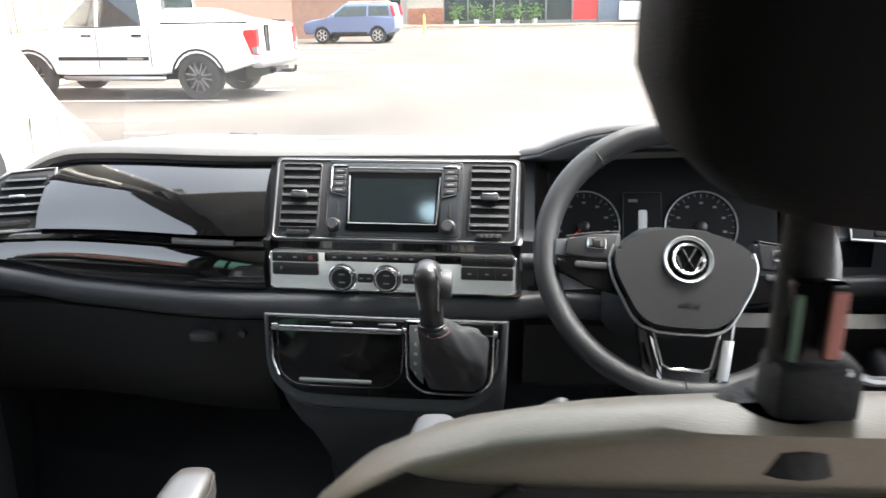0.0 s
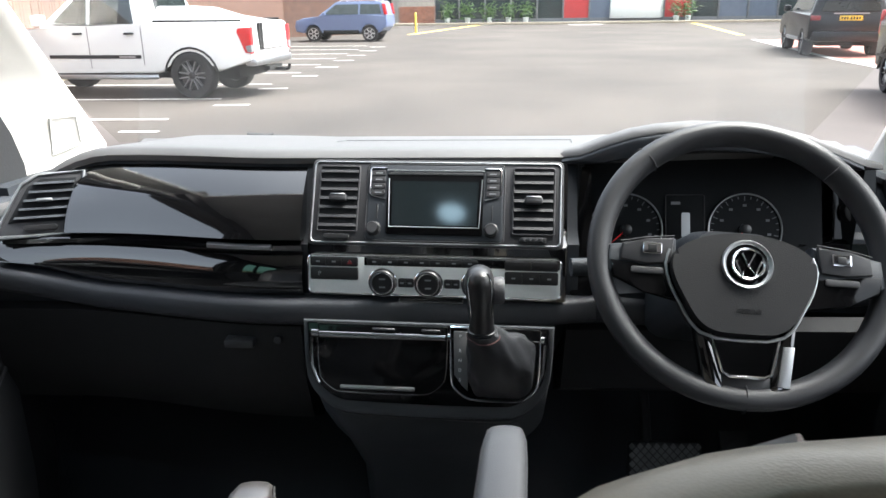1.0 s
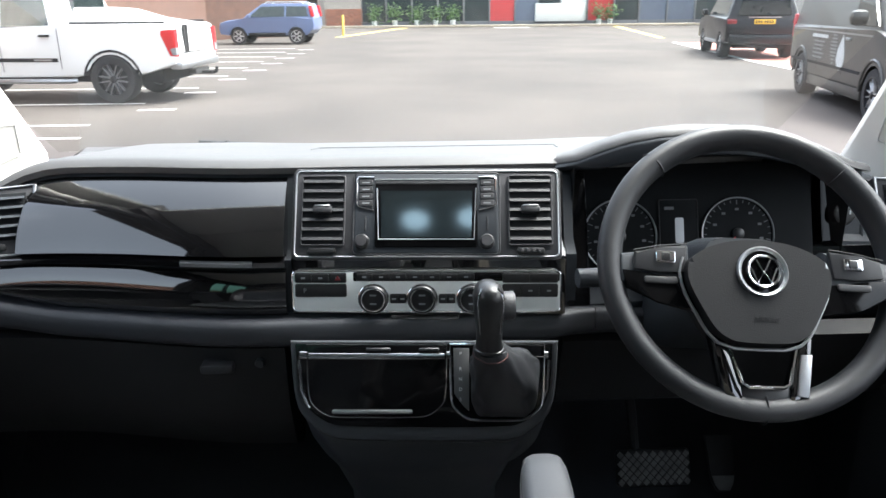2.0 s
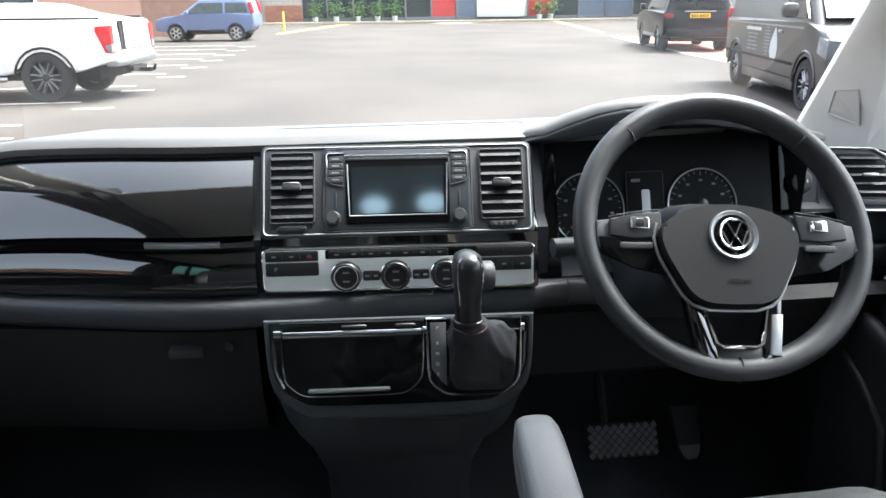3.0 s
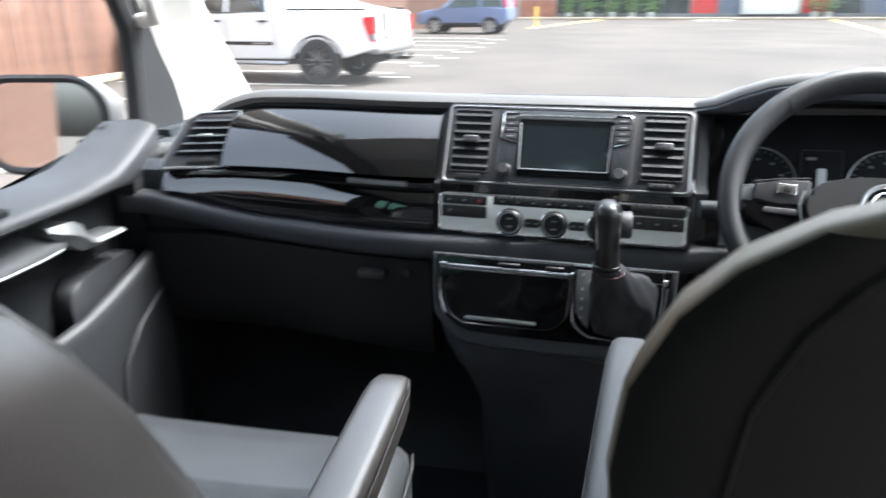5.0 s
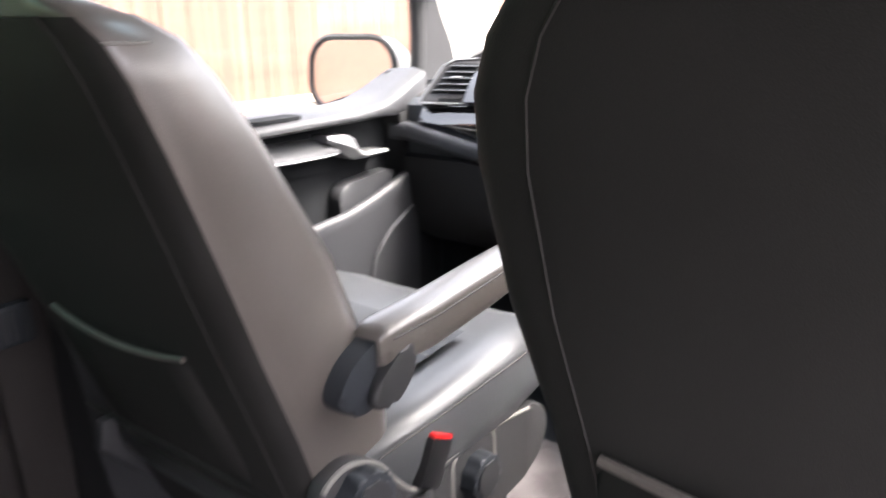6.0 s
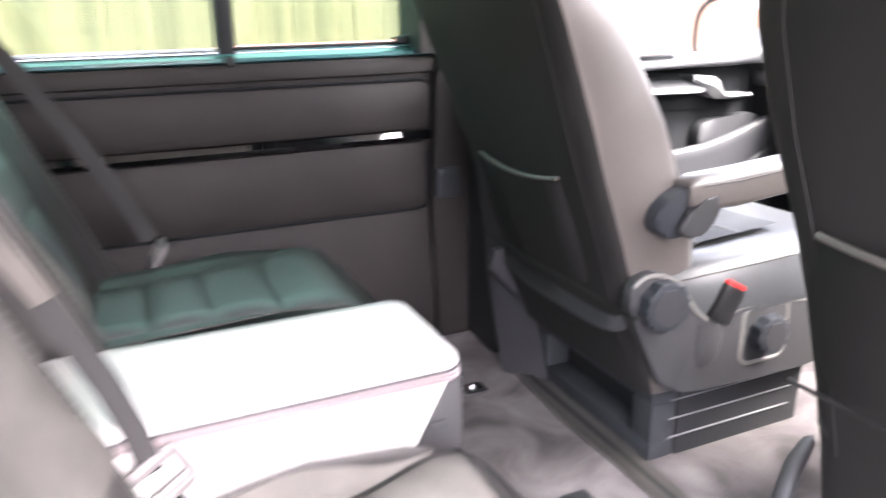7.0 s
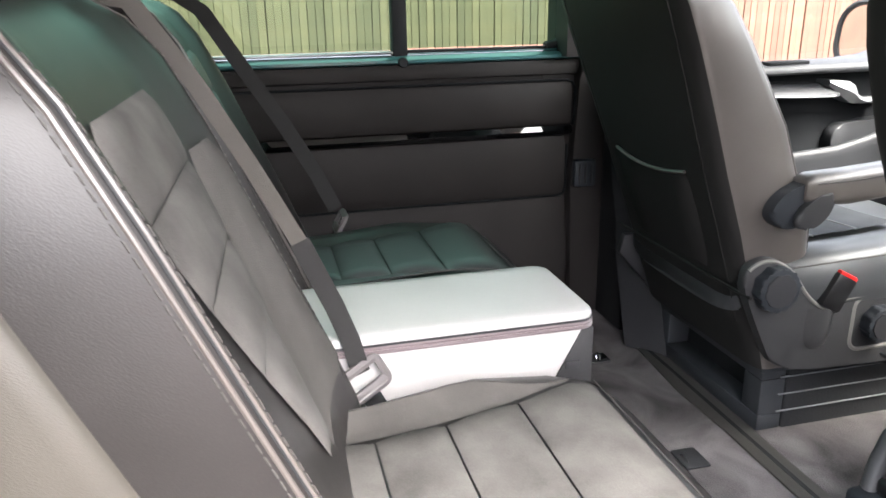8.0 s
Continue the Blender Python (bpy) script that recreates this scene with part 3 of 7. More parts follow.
pil_l, pil_r = pillar(-1), pillar(1)
part("grab_handle", tube([(-0.80, 1.1, 1.62), (-0.77, 1.115, 1.6), (-0.755, 1.15, 1.56), (-0.755, 1.23, 1.46), (-0.77, 1.27, 1.415), (-0.82, 1.3, 1.41)], 0.014, 10), CREAM, pil_l, "light grey grab handle")
part("grab_handle", tube([(0.80, 0.98, 1.62), (0.78, 1.0, 1.6), (0.77, 1.03, 1.56), (0.77, 1.1, 1.47), (0.78, 1.15, 1.43), (0.82, 1.17, 1.42)], 0.014, 10), CREAM, pil_r, "light grey grab handle")

# bulkhead and footwell sides
single("wall_front", box(-0.9, 0.9, 1.62, 1.7, 0.45, 1.2), PLASTIC, "black bulkhead ahead of the footwells", "wall", kind="structure")
for sx, nm in ((-1, "footwell_side_left"), (1, "footwell_side_right")):
    single(nm, box(sx * 0.79, sx * 0.9, 1.31 if sx < 0 else 1.19, 1.62, 0.45, 1.2), PLASTIC, "black footwell side panel", "wall panel", kind="structure")
    single(nm + "_sill", box(sx * 0.8, sx * 0.92, 0.3, 1.7, 0.45, 0.56), PLASTIC, "black door sill", "sill", kind="structure")
    single("scuttle_" + nm[14:], box(sx * 0.78, sx * 0.93, 1.2, 1.75, 1.13, 1.185, 0.01), PLASTIC, "black scuttle corner under the windscreen", "trim", kind="structure")

# lamp in the roof, lit
dome = thing("dome_lamp", (-0.035, 0.39, ROOF - 0.03), "lit cool-white interior lamp in the headlining", "lamp")
part("lamp_housing", box(-0.175, 0.105, 0.31, 0.47, ROOF - 0.018, ROOF + 0.002, 0.008), CREAM, dome)
for lx in (-0.107, 0.04):
    part("lamp_lens", lathe([(0.036, 0), (0.034, 0.004), (0.02, 0.0065), (0, 0.007)], 24, Matrix.Translation((lx, 0.388, ROOF - 0.0175)) @ Matrix.Rotation(math.pi, 4, "X")), LAMP, dome, "glowing lens")

# wiper at the foot of the windscreen
wip = thing("wiper", (-0.45, 1.9, 1.22), "black windscreen wiper resting at the foot of the glass", "wiper")
part("wiper_blade", tube([(-0.8, 1.85, 1.15), (-0.6, 1.875, 1.17), (-0.45, 1.885, 1.196)], 0.008, 6), RUBBER, wip)
part("wiper_arm", tube([(-0.52, 1.888, 1.198), (-0.4, 1.915, 1.185), (0.1, 1.96, 1.1)], 0.007, 6), RUBBER, wip)

# ---- dashboard ----
dash = thing("dashboard", (0, 1.2, 0.9), "black van dashboard with gloss panels and silver trim", "dashboard")


def bow(x):
    """How far the dashboard's face falls back towards the doors."""
    return 0.06 * smooth(0.22, 0.62, abs(x))


def dash_strip(profile, xs, r=None):
    """A profile (y, z) run along x on the bowed face."""
    return loft([[(x, y + bow(x), z - 0.012 * smooth(0.35, 0.75, abs(x)) - end_fall(x) * smooth(1.2, 1.27, z)) for y, z in profile] for x in xs])


def end_fall(x):
    """How far the top drops towards the doors."""
    return 0.035 * min(1.7, max(0.0, -0.52 - x) / 0.12) ** 2 if x < 0 else 0.38 * max(0.0, x - 0.6)


def steps(a, b, n):
    return [a + (b - a) * i / n for i in range(n + 1)]


BODY = [(1.5, 1.245), (1.17, 1.285), (1.135, 1.288), (1.118, 1.27), (1.085, 1.19), (1.06, 1.175), (1.055, 1.1), (1.06, 1.055), (1.12, 1.0), (1.25, 0.9), (1.45, 0.85), (1.6, 0.9), (1.6, 1.24)]
RECESS = [(1.5, 1.245), (1.3, 1.265), (1.22, 1.27), (1.21, 1.265), (1.19, 1.14), (1.1, 1.118), (1.055, 1.1), (1.06, 1.055), (1.12, 1.0), (1.25, 0.9), (1.45, 0.85), (1.6, 0.9), (1.6, 1.24)]
for prof, x0, x1, n in ((BODY, -0.79, 0.213, 28), (RECESS, 0.2132, 0.6298, 12), (BODY, 0.63, 0.86, 8)):
    part("dash_body", dash_strip(prof, steps(x0, x1, n)), PLASTIC, dash)
part("top_pad", dash_strip([(1.84, 1.2), (1.5, 1.259), (1.2, 1.296), (1.145, 1.302), (1.13, 1.3), (1.121, 1.292), (1.122, 1.283), (1.14, 1.279), (1.5, 1.24), (1.84, 1.18)], steps(-0.79, 0.64, 48)), DASHTOP, dash, "soft grained top")
part("top_end", dash_strip([(1.84, 1.199), (1.5, 1.258), (1.2, 1.295), (1.145, 1.301), (1.13, 1.299), (1.121, 1.291), (1.122, 1.283), (1.14, 1.279), (1.5, 1.24), (1.84, 1.18)], steps(0.6402, 0.86, 6)), SOFT, dash, "dark end of the top")
def top_z(y):
    return 1.302 - (y - 1.145) * 0.117 if y < 1.2 else 1.296 - (y - 1.2) * 0.1233


for line in (((-0.17, 1.34), (0.03, 1.343), (0.23, 1.34)), ((0.23, 1.34), (0.222, 1.27)), ((-0.17, 1.34), (-0.178, 1.3))):
    part("top_seam", tube([(x, y, top_z(y)) for x, y in line], 0.0013, 6), SOFT, dash, "fine seam in the top")
# glove panel in gloss black above, strip and lower gloss trim
GX = steps(-0.575, -0.192, 14)
part("glovebox_lid", dash_strip([(1.1279, 1.2792), (1.117, 1.2725), (1.1065, 1.2652), (1.0964, 1.2573), (1.0868, 1.2488), (1.0778, 1.2397), (1.0693, 1.2301), (1.0614, 1.2201), (1.0542, 1.2095), (1.0477, 1.1985), (1.042, 1.187), (1.052, 1.184), (1.08, 1.184), (1.14, 1.276)], GX), PIANO, dash, "gloss black glovebox lid", 60)
bar = part("glove_strip", dash_strip([(1.05, 1.181), (1.045, 1.177), (1.045, 1.17), (1.052, 1.167), (1.07, 1.167), (1.07, 1.181)], steps(-0.68, -0.192, 16)), PIANO, dash)
part("strip_handle", dash_strip([(1.046, 1.1795), (1.0415, 1.177), (1.0415, 1.172), (1.046, 1.17)], steps(-0.335, -0.236, 4)), SATIN, bar, "brushed silver handle strip")
part("lower_gloss_trim", loft([[(x, y + bow(x), z) for y, z in [(1.053, 1.1635 - 0.004 * k), (1.0455, 1.155 - 0.004 * k), (1.0405, 1.145 - 0.003 * k), (1.0375, 1.132), (1.0365, 1.118 + 0.015 * k), (1.0385, 1.107 + 0.028 * k), (1.046, 1.1 + 0.03 * k), (1.07, 1.1 + 0.03 * k), (1.07, 1.1635)]] for x, k in ((x, smooth(-0.5, -0.7, x)) for x in steps(-0.69, -0.192, 18))]), PIANO, dash, "gloss black lower trim")
part("knee_ledge", loft([[(x, y + 0.02 * smooth(0.16, 0.24, x) + bow(x) * 1.1, z + 0.03 * smooth(0.5, 0.75, abs(x))) for y, z in [(1.06, 1.1), (1.03, 1.098), (1.0245, 1.0955), (1.0215, 1.09), (1.021, 1.07), (1.024, 1.063), (1.032, 1.058), (1.07, 1.053)]] for x in steps(-0.77, 0.24, 40)]), LEDGE, dash, "rounded ledge")
part("knee_ledge", loft([[(x, y + 0.02 + bow(x), z - 0.012 * smooth(0.24, 0.34, x) + 0.02 * smooth(0.5, 0.75, x)) for y, z in [(1.06, 1.1), (1.03, 1.098), (1.0245, 1.0955), (1.0215, 1.09), (1.021, 1.07), (1.024, 1.063), (1.032, 1.058), (1.07, 1.053)]] for x in steps(0.241, 0.84, 20)]), LEDGE, dash, "rounded ledge")
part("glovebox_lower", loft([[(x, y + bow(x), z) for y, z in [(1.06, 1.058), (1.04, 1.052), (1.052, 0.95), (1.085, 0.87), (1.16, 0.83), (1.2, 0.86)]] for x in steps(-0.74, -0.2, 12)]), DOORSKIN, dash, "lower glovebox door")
part("glove_latch", box(-0.318, -0.272, 1.03, 1.055, 1.018, 1.032, 0.004, 2), GREYPLASTIC, dash, "small dark grey latch")
part("lock", lathe([(0, 0.01), (0.0055, 0.01), (0.007, 0.007), (0.007, 0)], 16, face_at(-0.236, 1.045, 1.03, 0)), GREYPLASTIC, dash)
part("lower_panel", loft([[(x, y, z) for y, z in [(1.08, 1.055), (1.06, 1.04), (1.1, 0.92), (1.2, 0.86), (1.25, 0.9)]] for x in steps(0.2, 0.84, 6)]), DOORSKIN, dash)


def air_vent(outline, cx, cy, cz, tilt, turn, w, h, n, grip=True, wheel_up=False):
    """A framed vent: dark mouth, slats, centre tab and a thumb wheel below."""
    m = face_at(cx, cy, cz, tilt, turn)
    v = part("air_vent", plate(outline, -0.02, 0.001, 0.001, m), MATTEBLACK, dash, "black air vent with level slats")
    for i in range(n):
        q = -h / 2 + h * (i + 0.5) / n
        part("slat", prism([(q - 0.0015, 0.004), (q + 0.0025, 0.0025), (q + 0.0035, 0.0005), (q + 0.001, -0.006), (q - 0.001, -0.006)], "x", -w / 2, w / 2, 0, 1, m), SLAT, v)
    part("tab", box(-0.013, 0.013, -0.0055, 0.0055, 0.002, 0.011, 0.003, 2, m), GREYPLASTIC, v)
    part("tab_edge", box(-0.011, 0.011, 0.0035, 0.0058, 0.0095, 0.0116, 0.001, 1, m), SATIN, v)
    return v, m


# centre stack: silver-rimmed panel with two vents and the radio
# the stack and the gear console sit a little askew
ASKEW = Matrix.Translation((0.0015, 1.05, 0)) @ Matrix.Rotation(radians(-3.8), 4, "Z") @ Matrix.Translation((0, -1.05, 0))
ST = ASKEW @ face_at(0, 1.081, 1.236, 29)
stack = part("centre_panel", plate(rounded(-0.186, 0.186, -0.0705, 0.06, 0.008), -0.02, 0.006, 0.002, ST), GREYPLASTIC, dash, "dark grey centre panel")
part("panel_trim", rim_of(rounded(-0.1815, 0.1815, -0.066, 0.0555, 0.007), 0.0013, ST, 0.0065), SATIN, stack, "thin silver surround")
for sx in (-1, 1):
    cx = sx * 0.143
    c = ST @ Vector((cx, -0.001, 0.007))
    v, m = air_vent(rounded(-0.029, 0.029, -0.0485, 0.0485, 0.003), c.x, c.y, c.z, 29, -3.8, 0.056, 0.095, 7)
    part("vent_edge", rim_of(rounded(-0.0295, 0.0295, -0.049, 0.049, 0.003), 0.0014, m, 0.001), GREYPLASTIC, v)
    part("thumb_wheel", plate(rounded(-0.019, 0.019, -0.0035, 0.0045, 0.0035), -0.004, 0.0045, 0.001, ST @ Matrix.Translation((cx, -0.0585, 0.006))), BUTTON, v)
    if sx > 0:
        for k in range(4):
            part("notch", box(-0.014 + 0.008 * k, -0.010 + 0.008 * k, -0.002, 0.003, 0.004, 0.0058, 0.0005, 1, ST @ Matrix.Translation((cx, -0.0585, 0.006))), GREYPLASTIC, v)
radio = part("radio", plate(rounded(-0.1, 0.1, -0.062, 0.0515, 0.006), 0.0, 0.0085, 0.002, ST), PLASTIC, dash, "touch-screen radio with silver edging")
part("radio_rim", rim_of(rounded(-0.101, 0.101, -0.063, 0.0525, 0.006), 0.0012, ST, 0.007), GREYPLASTIC, radio)
part("screen_surround", plate(rounded(-0.0705, 0.0705, -0.0535, 0.041, 0.003), 0.006, 0.0105, 0.001, ST), PIANOFLAT, radio, "gloss black screen surround")
part("screen", plate([(-0.0635, 0.026), (0.0635, 0.026), (0.062, -0.04), (-0.062, -0.04)], 0.009, 0.0113, 0.0, ST), SCREEN, radio, "switched-off dark screen with reflections")
part("screen_edge", tube([(-0.0685, 0.03, 0.0108), (-0.0655, -0.0425, 0.0108), (0.0655, -0.0425, 0.0108), (0.0685, 0.03, 0.0108)], 0.0011, 6, m=ST), SATIN, radio, "silver edge")
part("disc_slot", plate(rounded(-0.07, 0.07, 0.0355, 0.0395, 0.0015), 0.009, 0.0112, 0.0004, ST), RUBBER, radio)
part("slot_lip", tube([(-0.072, 0.0425, 0.0098), (0.072, 0.0425, 0.0098)], 0.0009, 6, m=ST), SATIN, radio, "thin silver line over the slot")
for sx in (-1, 1):
    rim = [(sx * 0.072, 0.046), (sx * 0.094, 0.046), (sx * 0.0965, 0.043), (sx * 0.0965, 0.008), (sx * 0.0935, 0.004), (sx * 0.073, -0.001)]
    part("key_trim", tube([(a, b, 0.0095) for a, b in rim], 0.0012, 6, m=ST), CHROME, radio, "silver key surround")
    for k in range(4):
        part("radio_key", box(sx * 0.084 - 0.0095, sx * 0.084 + 0.0095, 0.034 - 0.0098 * k, 0.0425 - 0.0098 * k, 0.008, 0.0102, 0.0008, 1, ST), GREYPLASTIC, radio)
        part("key_mark", box(sx * 0.084 - 0.005, sx * 0.084 + 0.005, 0.0374 - 0.0098 * k, 0.039 - 0.0098 * k, 0.01, 0.0106, 0, 1, ST), DIMMARK, radio)
    part("card_slot", box(sx * 0.084 - 0.001, sx * 0.084 + 0.001, -0.03, -0.009, 0.008, 0.0095, 0.0004, 1, ST), RUBBER, radio)
    spot = ST @ Matrix.Translation((-0.0885 if sx < 0 else 0.083, -0.0455, 0.007))
    knob = part("tuning_knob", lathe([(0.0112, 0), (0.0112, 0.002), (0.0092, 0.003), (0.0088, 0.0115), (0.008, 0.013), (0, 0.013)], 26, spot), BUTTON, radio, "black rotary knob")
    part("knob_face", lathe([(0.0078, 0.0128), (0.0074, 0.0138), (0, 0.0138)], 26, spot), GREYPLASTIC, knob)

# gloss surround between stack and climate panel
part("stack_surround", prism([(1.12, 1.285), (1.085, 1.195), (1.055, 1.182), (1.043, 1.178), (1.036, 1.1), (1.06, 1.095), (1.12, 1.095)], "x", -0.1865, 0.1925, 0.003, 2, ASKEW), PIANO, dash, "gloss black surround")
CL = ASKEW @ face_at(0, 1.035, 1.141, 8)
clim = part("climate_panel", plate(rounded(-0.184, 0.184, -0.0345, 0.0225, 0.008), -0.01, 0.004, 0.002, CL), SILVER, dash, "satin silver climate panel")
part("climate_rim", rim_of(rounded(-0.184, 0.184, -0.0345, 0.0225, 0.008), 0.0014, CL, 0.003), CHROME, clim)


def key_block(x0, x1, y0, y1, n, marks=True):
    blk = part("button_block", plate(rounded(x0, x1, y0, y1, 0.0025), 0.002, 0.0062, 0.0008, CL), BUTTON, clim, "black push buttons")
    w = (x1 - x0) / n
    for i in range(n):
        part("button", plate(rounded(x0 + w * i + 0.0006, x0 + w * (i + 1) - 0.0006, y0 + 0.001, y1 - 0.001, 0.0015), 0.005, 0.0072, 0.0006, CL), BUTTON, blk)
        if marks:
            cx = x0 + w * (i + 0.5)
            part("symbol", box(cx - 0.0028, cx + 0.0028, (y0 + y1) / 2 - 0.0012, (y0 + y1) / 2 + 0.0012, 0.0068, 0.0074, 0, 1, CL), DIMMARK, blk)
    return blk


part("upper_strip", plate(rounded(-0.1, 0.182, 0.0085, 0.021, 0.002), 0.001, 0.0052, 0.0008, CL), PIANOFLAT, clim, "gloss black button strip")
key_block(-0.18, -0.109, 0.0065, 0.0205, 3)
part("warning_symbol", prism([(-0.125, 0.0105), (-0.1165, 0.0105), (-0.12075, 0.017)], "z", 0.0072, 0.0078, 0, 1, CL), mat("dull red marking", (0.2, 0.025, 0.03), 0.5), clim, "red warning triangle")
key_block(-0.18, -0.109, -0.0135, 0.0048, 1, False)
words("letters", "P", 0.009, DIMMARK, clim, CL @ Matrix.Translation((-0.166, -0.0045, 0.0074)))
key_block(-0.096, 0.066, 0.0095, 0.0202, 7)
key_block(0.104, 0.18, 0.0065, 0.0205, 2, False)
key_block(0.104, 0.18, -0.0135, 0.0048, 3)
for cx in (-0.0725, -0.0055, 0.0625):
    m = CL @ Matrix.Translation((cx, -0.0158, 0.003))
    kn = part("climate_knob", lathe([(0.0212, 0), (0.0212, 0.003), (0.0198, 0.004), (0.0192, 0.0085), (0.0178, 0.01), (0.0146, 0.0098), (0.0142, 0.0085), (0, 0.0085)], 32, m), BUTTON, clim, "black rotary control")
    part("knob_ring", lathe([(0.0172, 0.0096), (0.0166, 0.0112), (0.015, 0.0112), (0.0147, 0.0096)], 32, m), CHROME, kn, "bright ring")
    part("base_ring", lathe([(0.0216, 0.0012), (0.0214, 0.0036), (0.0204, 0.0042)], 32, m), CHROME, kn, "thin bright base ring")
    for q in (0.006, -0.006):
        part("symbol", box(-0.0045, 0.0045, q - 0.0012, q + 0.0012, 0.0083, 0.0089, 0, 1, m), DIMMARK, kn)
for cx in (-0.0385, 0.0285):
    key_block(cx - 0.0115, cx + 0.0115, -0.0225, -0.009, 2)
part("socket_cover", plate(rounded(-0.05, 0.045, -0.0455, -0.038, 0.003), -0.004, 0.004, 0.001, CL), PIANO, dash)

# outer vents
for s in (-1, 1):
    m = face_at(-0.62, 1.135, 1.214, 26, 16) if s < 0 else face_at(0.747, 1.128, 1.204, 26, -12)
    k = -s
    outline = [(k * 0.062, 0.052), (k * 0.05, -0.048), (k * -0.07, -0.048), (k * -0.068, -0.035), (k * -0.03, 0.035), (k * -0.005, 0.05)]
    if k < 0:
        outline = outline[::-1]
    v = part("air_vent", plate(outline, -0.03, 0.004, 0.002, m), GREYPLASTIC, dash, "wedge-shaped side air vent in a silver frame")
    part("vent_rim", rim_of(outline, 0.003, m, 0.004), SATIN, v, "satin silver frame")
    inner = [(k * 0.05, 0.042), (k * 0.041, -0.026), (k * -0.052, -0.026), (k * -0.022, 0.03), (k * -0.002, 0.042)]
    part("vent_mouth", plate(inner if k > 0 else inner[::-1], 0.003, 0.0055, 0.0005, m), MATTEBLACK, v)
    for i in range(5):
        q = -0.02 + 0.0135 * i
        xl = -0.048 + max(0.0, (q + 0.026)) * 0.56
        part("slat", prism([(q - 0.0016, 0.011), (q + 0.002, 0.009), (q + 0.003, 0.006), (q, 0.003)], "x", k * (xl + 0.003), k * (0.044 + q * 0.1), 0, 1, m), PLASTIC, v)
    part("tab", box(k * 0.004 - 0.012, k * 0.004 + 0.012, 0.004, 0.0095, 0.008, 0.015, 0.0025, 2, m), SATIN, v)
    part("thumb_wheel", plate(rounded(k * -0.005 - 0.024, k * -0.005 + 0.024, -0.0405, -0.0315, 0.004), 0.003, 0.0075, 0.001, m), BUTTON, v)

# ---- instruments behind the wheel ----
HOOD = ((0.165, 1.13, 1.296), (0.19, 1.118, 1.3), (0.217, 1.105, 1.306), (0.25, 1.088, 1.323), (0.285, 1.075, 1.337), (0.32, 1.066, 1.345), (0.37, 1.06, 1.35), (0.43, 1.058, 1.349), (0.48, 1.062, 1.342), (0.53, 1.07, 1.329), (0.58, 1.082, 1.308), (0.62, 1.098, 1.291), (0.66, 1.12, 1.28))
part("binnacle_hood", loft([[(x, y0 + 0.004, z0 - 0.009), (x, y0 + 0.007, z0 - 0.003), (x, y0 + 0.016, z0), (x, y0 + 0.05, z0 - 0.003), (x, y0 + 0.16, max(z0 - 0.04, 1.285)), (x, 1.45, 1.262), (x, 1.45, 1.25), (x, y0 + 0.16, min(z0 - 0.05, 1.28)), (x, y0 + 0.02, z0 - 0.012)] for x, y0, z0 in HOOD]), DASHTOP, dash, "arched instrument hood", angle=60)
part("hood_lip", loft([[(x, y0 + 0.005, z0 - 0.0095), (x, y0, z0 - 0.014), (x, y0 + 0.002, z0 - 0.014 - w), (x, y0 + 0.012, z0 - 0.018 - w), (x, 1.22, min(z0 - 0.03, 1.287)), (x, 1.22, min(z0 - 0.02, 1.292)), (x, y0 + 0.02, z0 - 0.0125)] for x, y0, z0, w in ((x, y0, z0, 0.022 * smooth(1.29, 1.335, z0)) for x, y0, z0 in HOOD[1:-1])]), PLASTIC, dash, "black inner lip of the hood", angle=60)
IC = face_at(0.395, 1.128, 1.186, 20)
part("cluster_bowl", join(prism([(0.2135, 1.105), (0.232, 1.16), (0.24, 1.2), (0.2135, 1.2)], "z", 1.1, 1.288, 0.0), prism([(0.6, 1.2), (0.608, 1.15), (0.6295, 1.115), (0.6295, 1.2)], "z", 1.1, 1.288, 0.0), box(0.24, 0.6, 1.172, 1.185, 1.13, 1.288)), MATTEBLACK, dash, "matt black instrument surround")
clus = part("instrument_panel", plate(rounded(-0.162, 0.19, -0.07, 0.1, 0.02), -0.005, 0.003, 0.001, IC), MATTEBLACK, dash, "dark instrument dials with a small lit display")
for gx in (-0.104, 0.0745):
    G = IC @ Matrix.Translation((gx, -0.008, 0))
    g = part("gauge", lathe([(0.0545, 0.003), (0.0545, 0.0055), (0.052, 0.006), (0.0515, 0.0045), (0, 0.0042)], 48, G), MATTEBLACK, clus)
    part("gauge_ring", rim_of([(0.0545 * math.cos(a), 0.0545 * math.sin(a)) for a in (2 * math.pi * j / 64 for j in range(64))], 0.0013, G, 0.0062), SATIN, g, "thin bright dial ring")
    for i in range(25):
        a = radians(225 - 270 * i / 24)
        c, sn = math.cos(a), math.sin(a)
        ln = 0.007 if i % 3 == 0 else 0.004
        part("tick", box(0.051 - ln, 0.051, -0.0006, 0.0006, 0.004, 0.0052, 0, 1, G @ Matrix.Rotation(a, 4, "Z")), GLOWDIM, g)
        if i % 3 == 0:
            part("numeral", box(-0.0028, 0.0028, -0.0018, 0.0018, 0.004, 0.0049, 0, 1, G @ Matrix.Translation((0.037 * c, 0.037 * sn, 0))), GLOWDIM, g)
    part("needle_hub", lathe([(0.009, 0.004), (0.009, 0.008), (0.006, 0.01), (0, 0.01)], 20, G), BUTTON, g)
    part("needle", box(-0.001, 0.038, -0.0007, 0.0007, 0.0085, 0.0095, 0, 1, G @ Matrix.Rotation(radians(222), 4, "Z")), REDMARK, g)
disp = part("display", plate(rounded(-0.044, 0.014, -0.058, 0.045, 0.003), 0.002, 0.0055, 0.0005, IC), MATTEBLACK, clus, "small dark display")
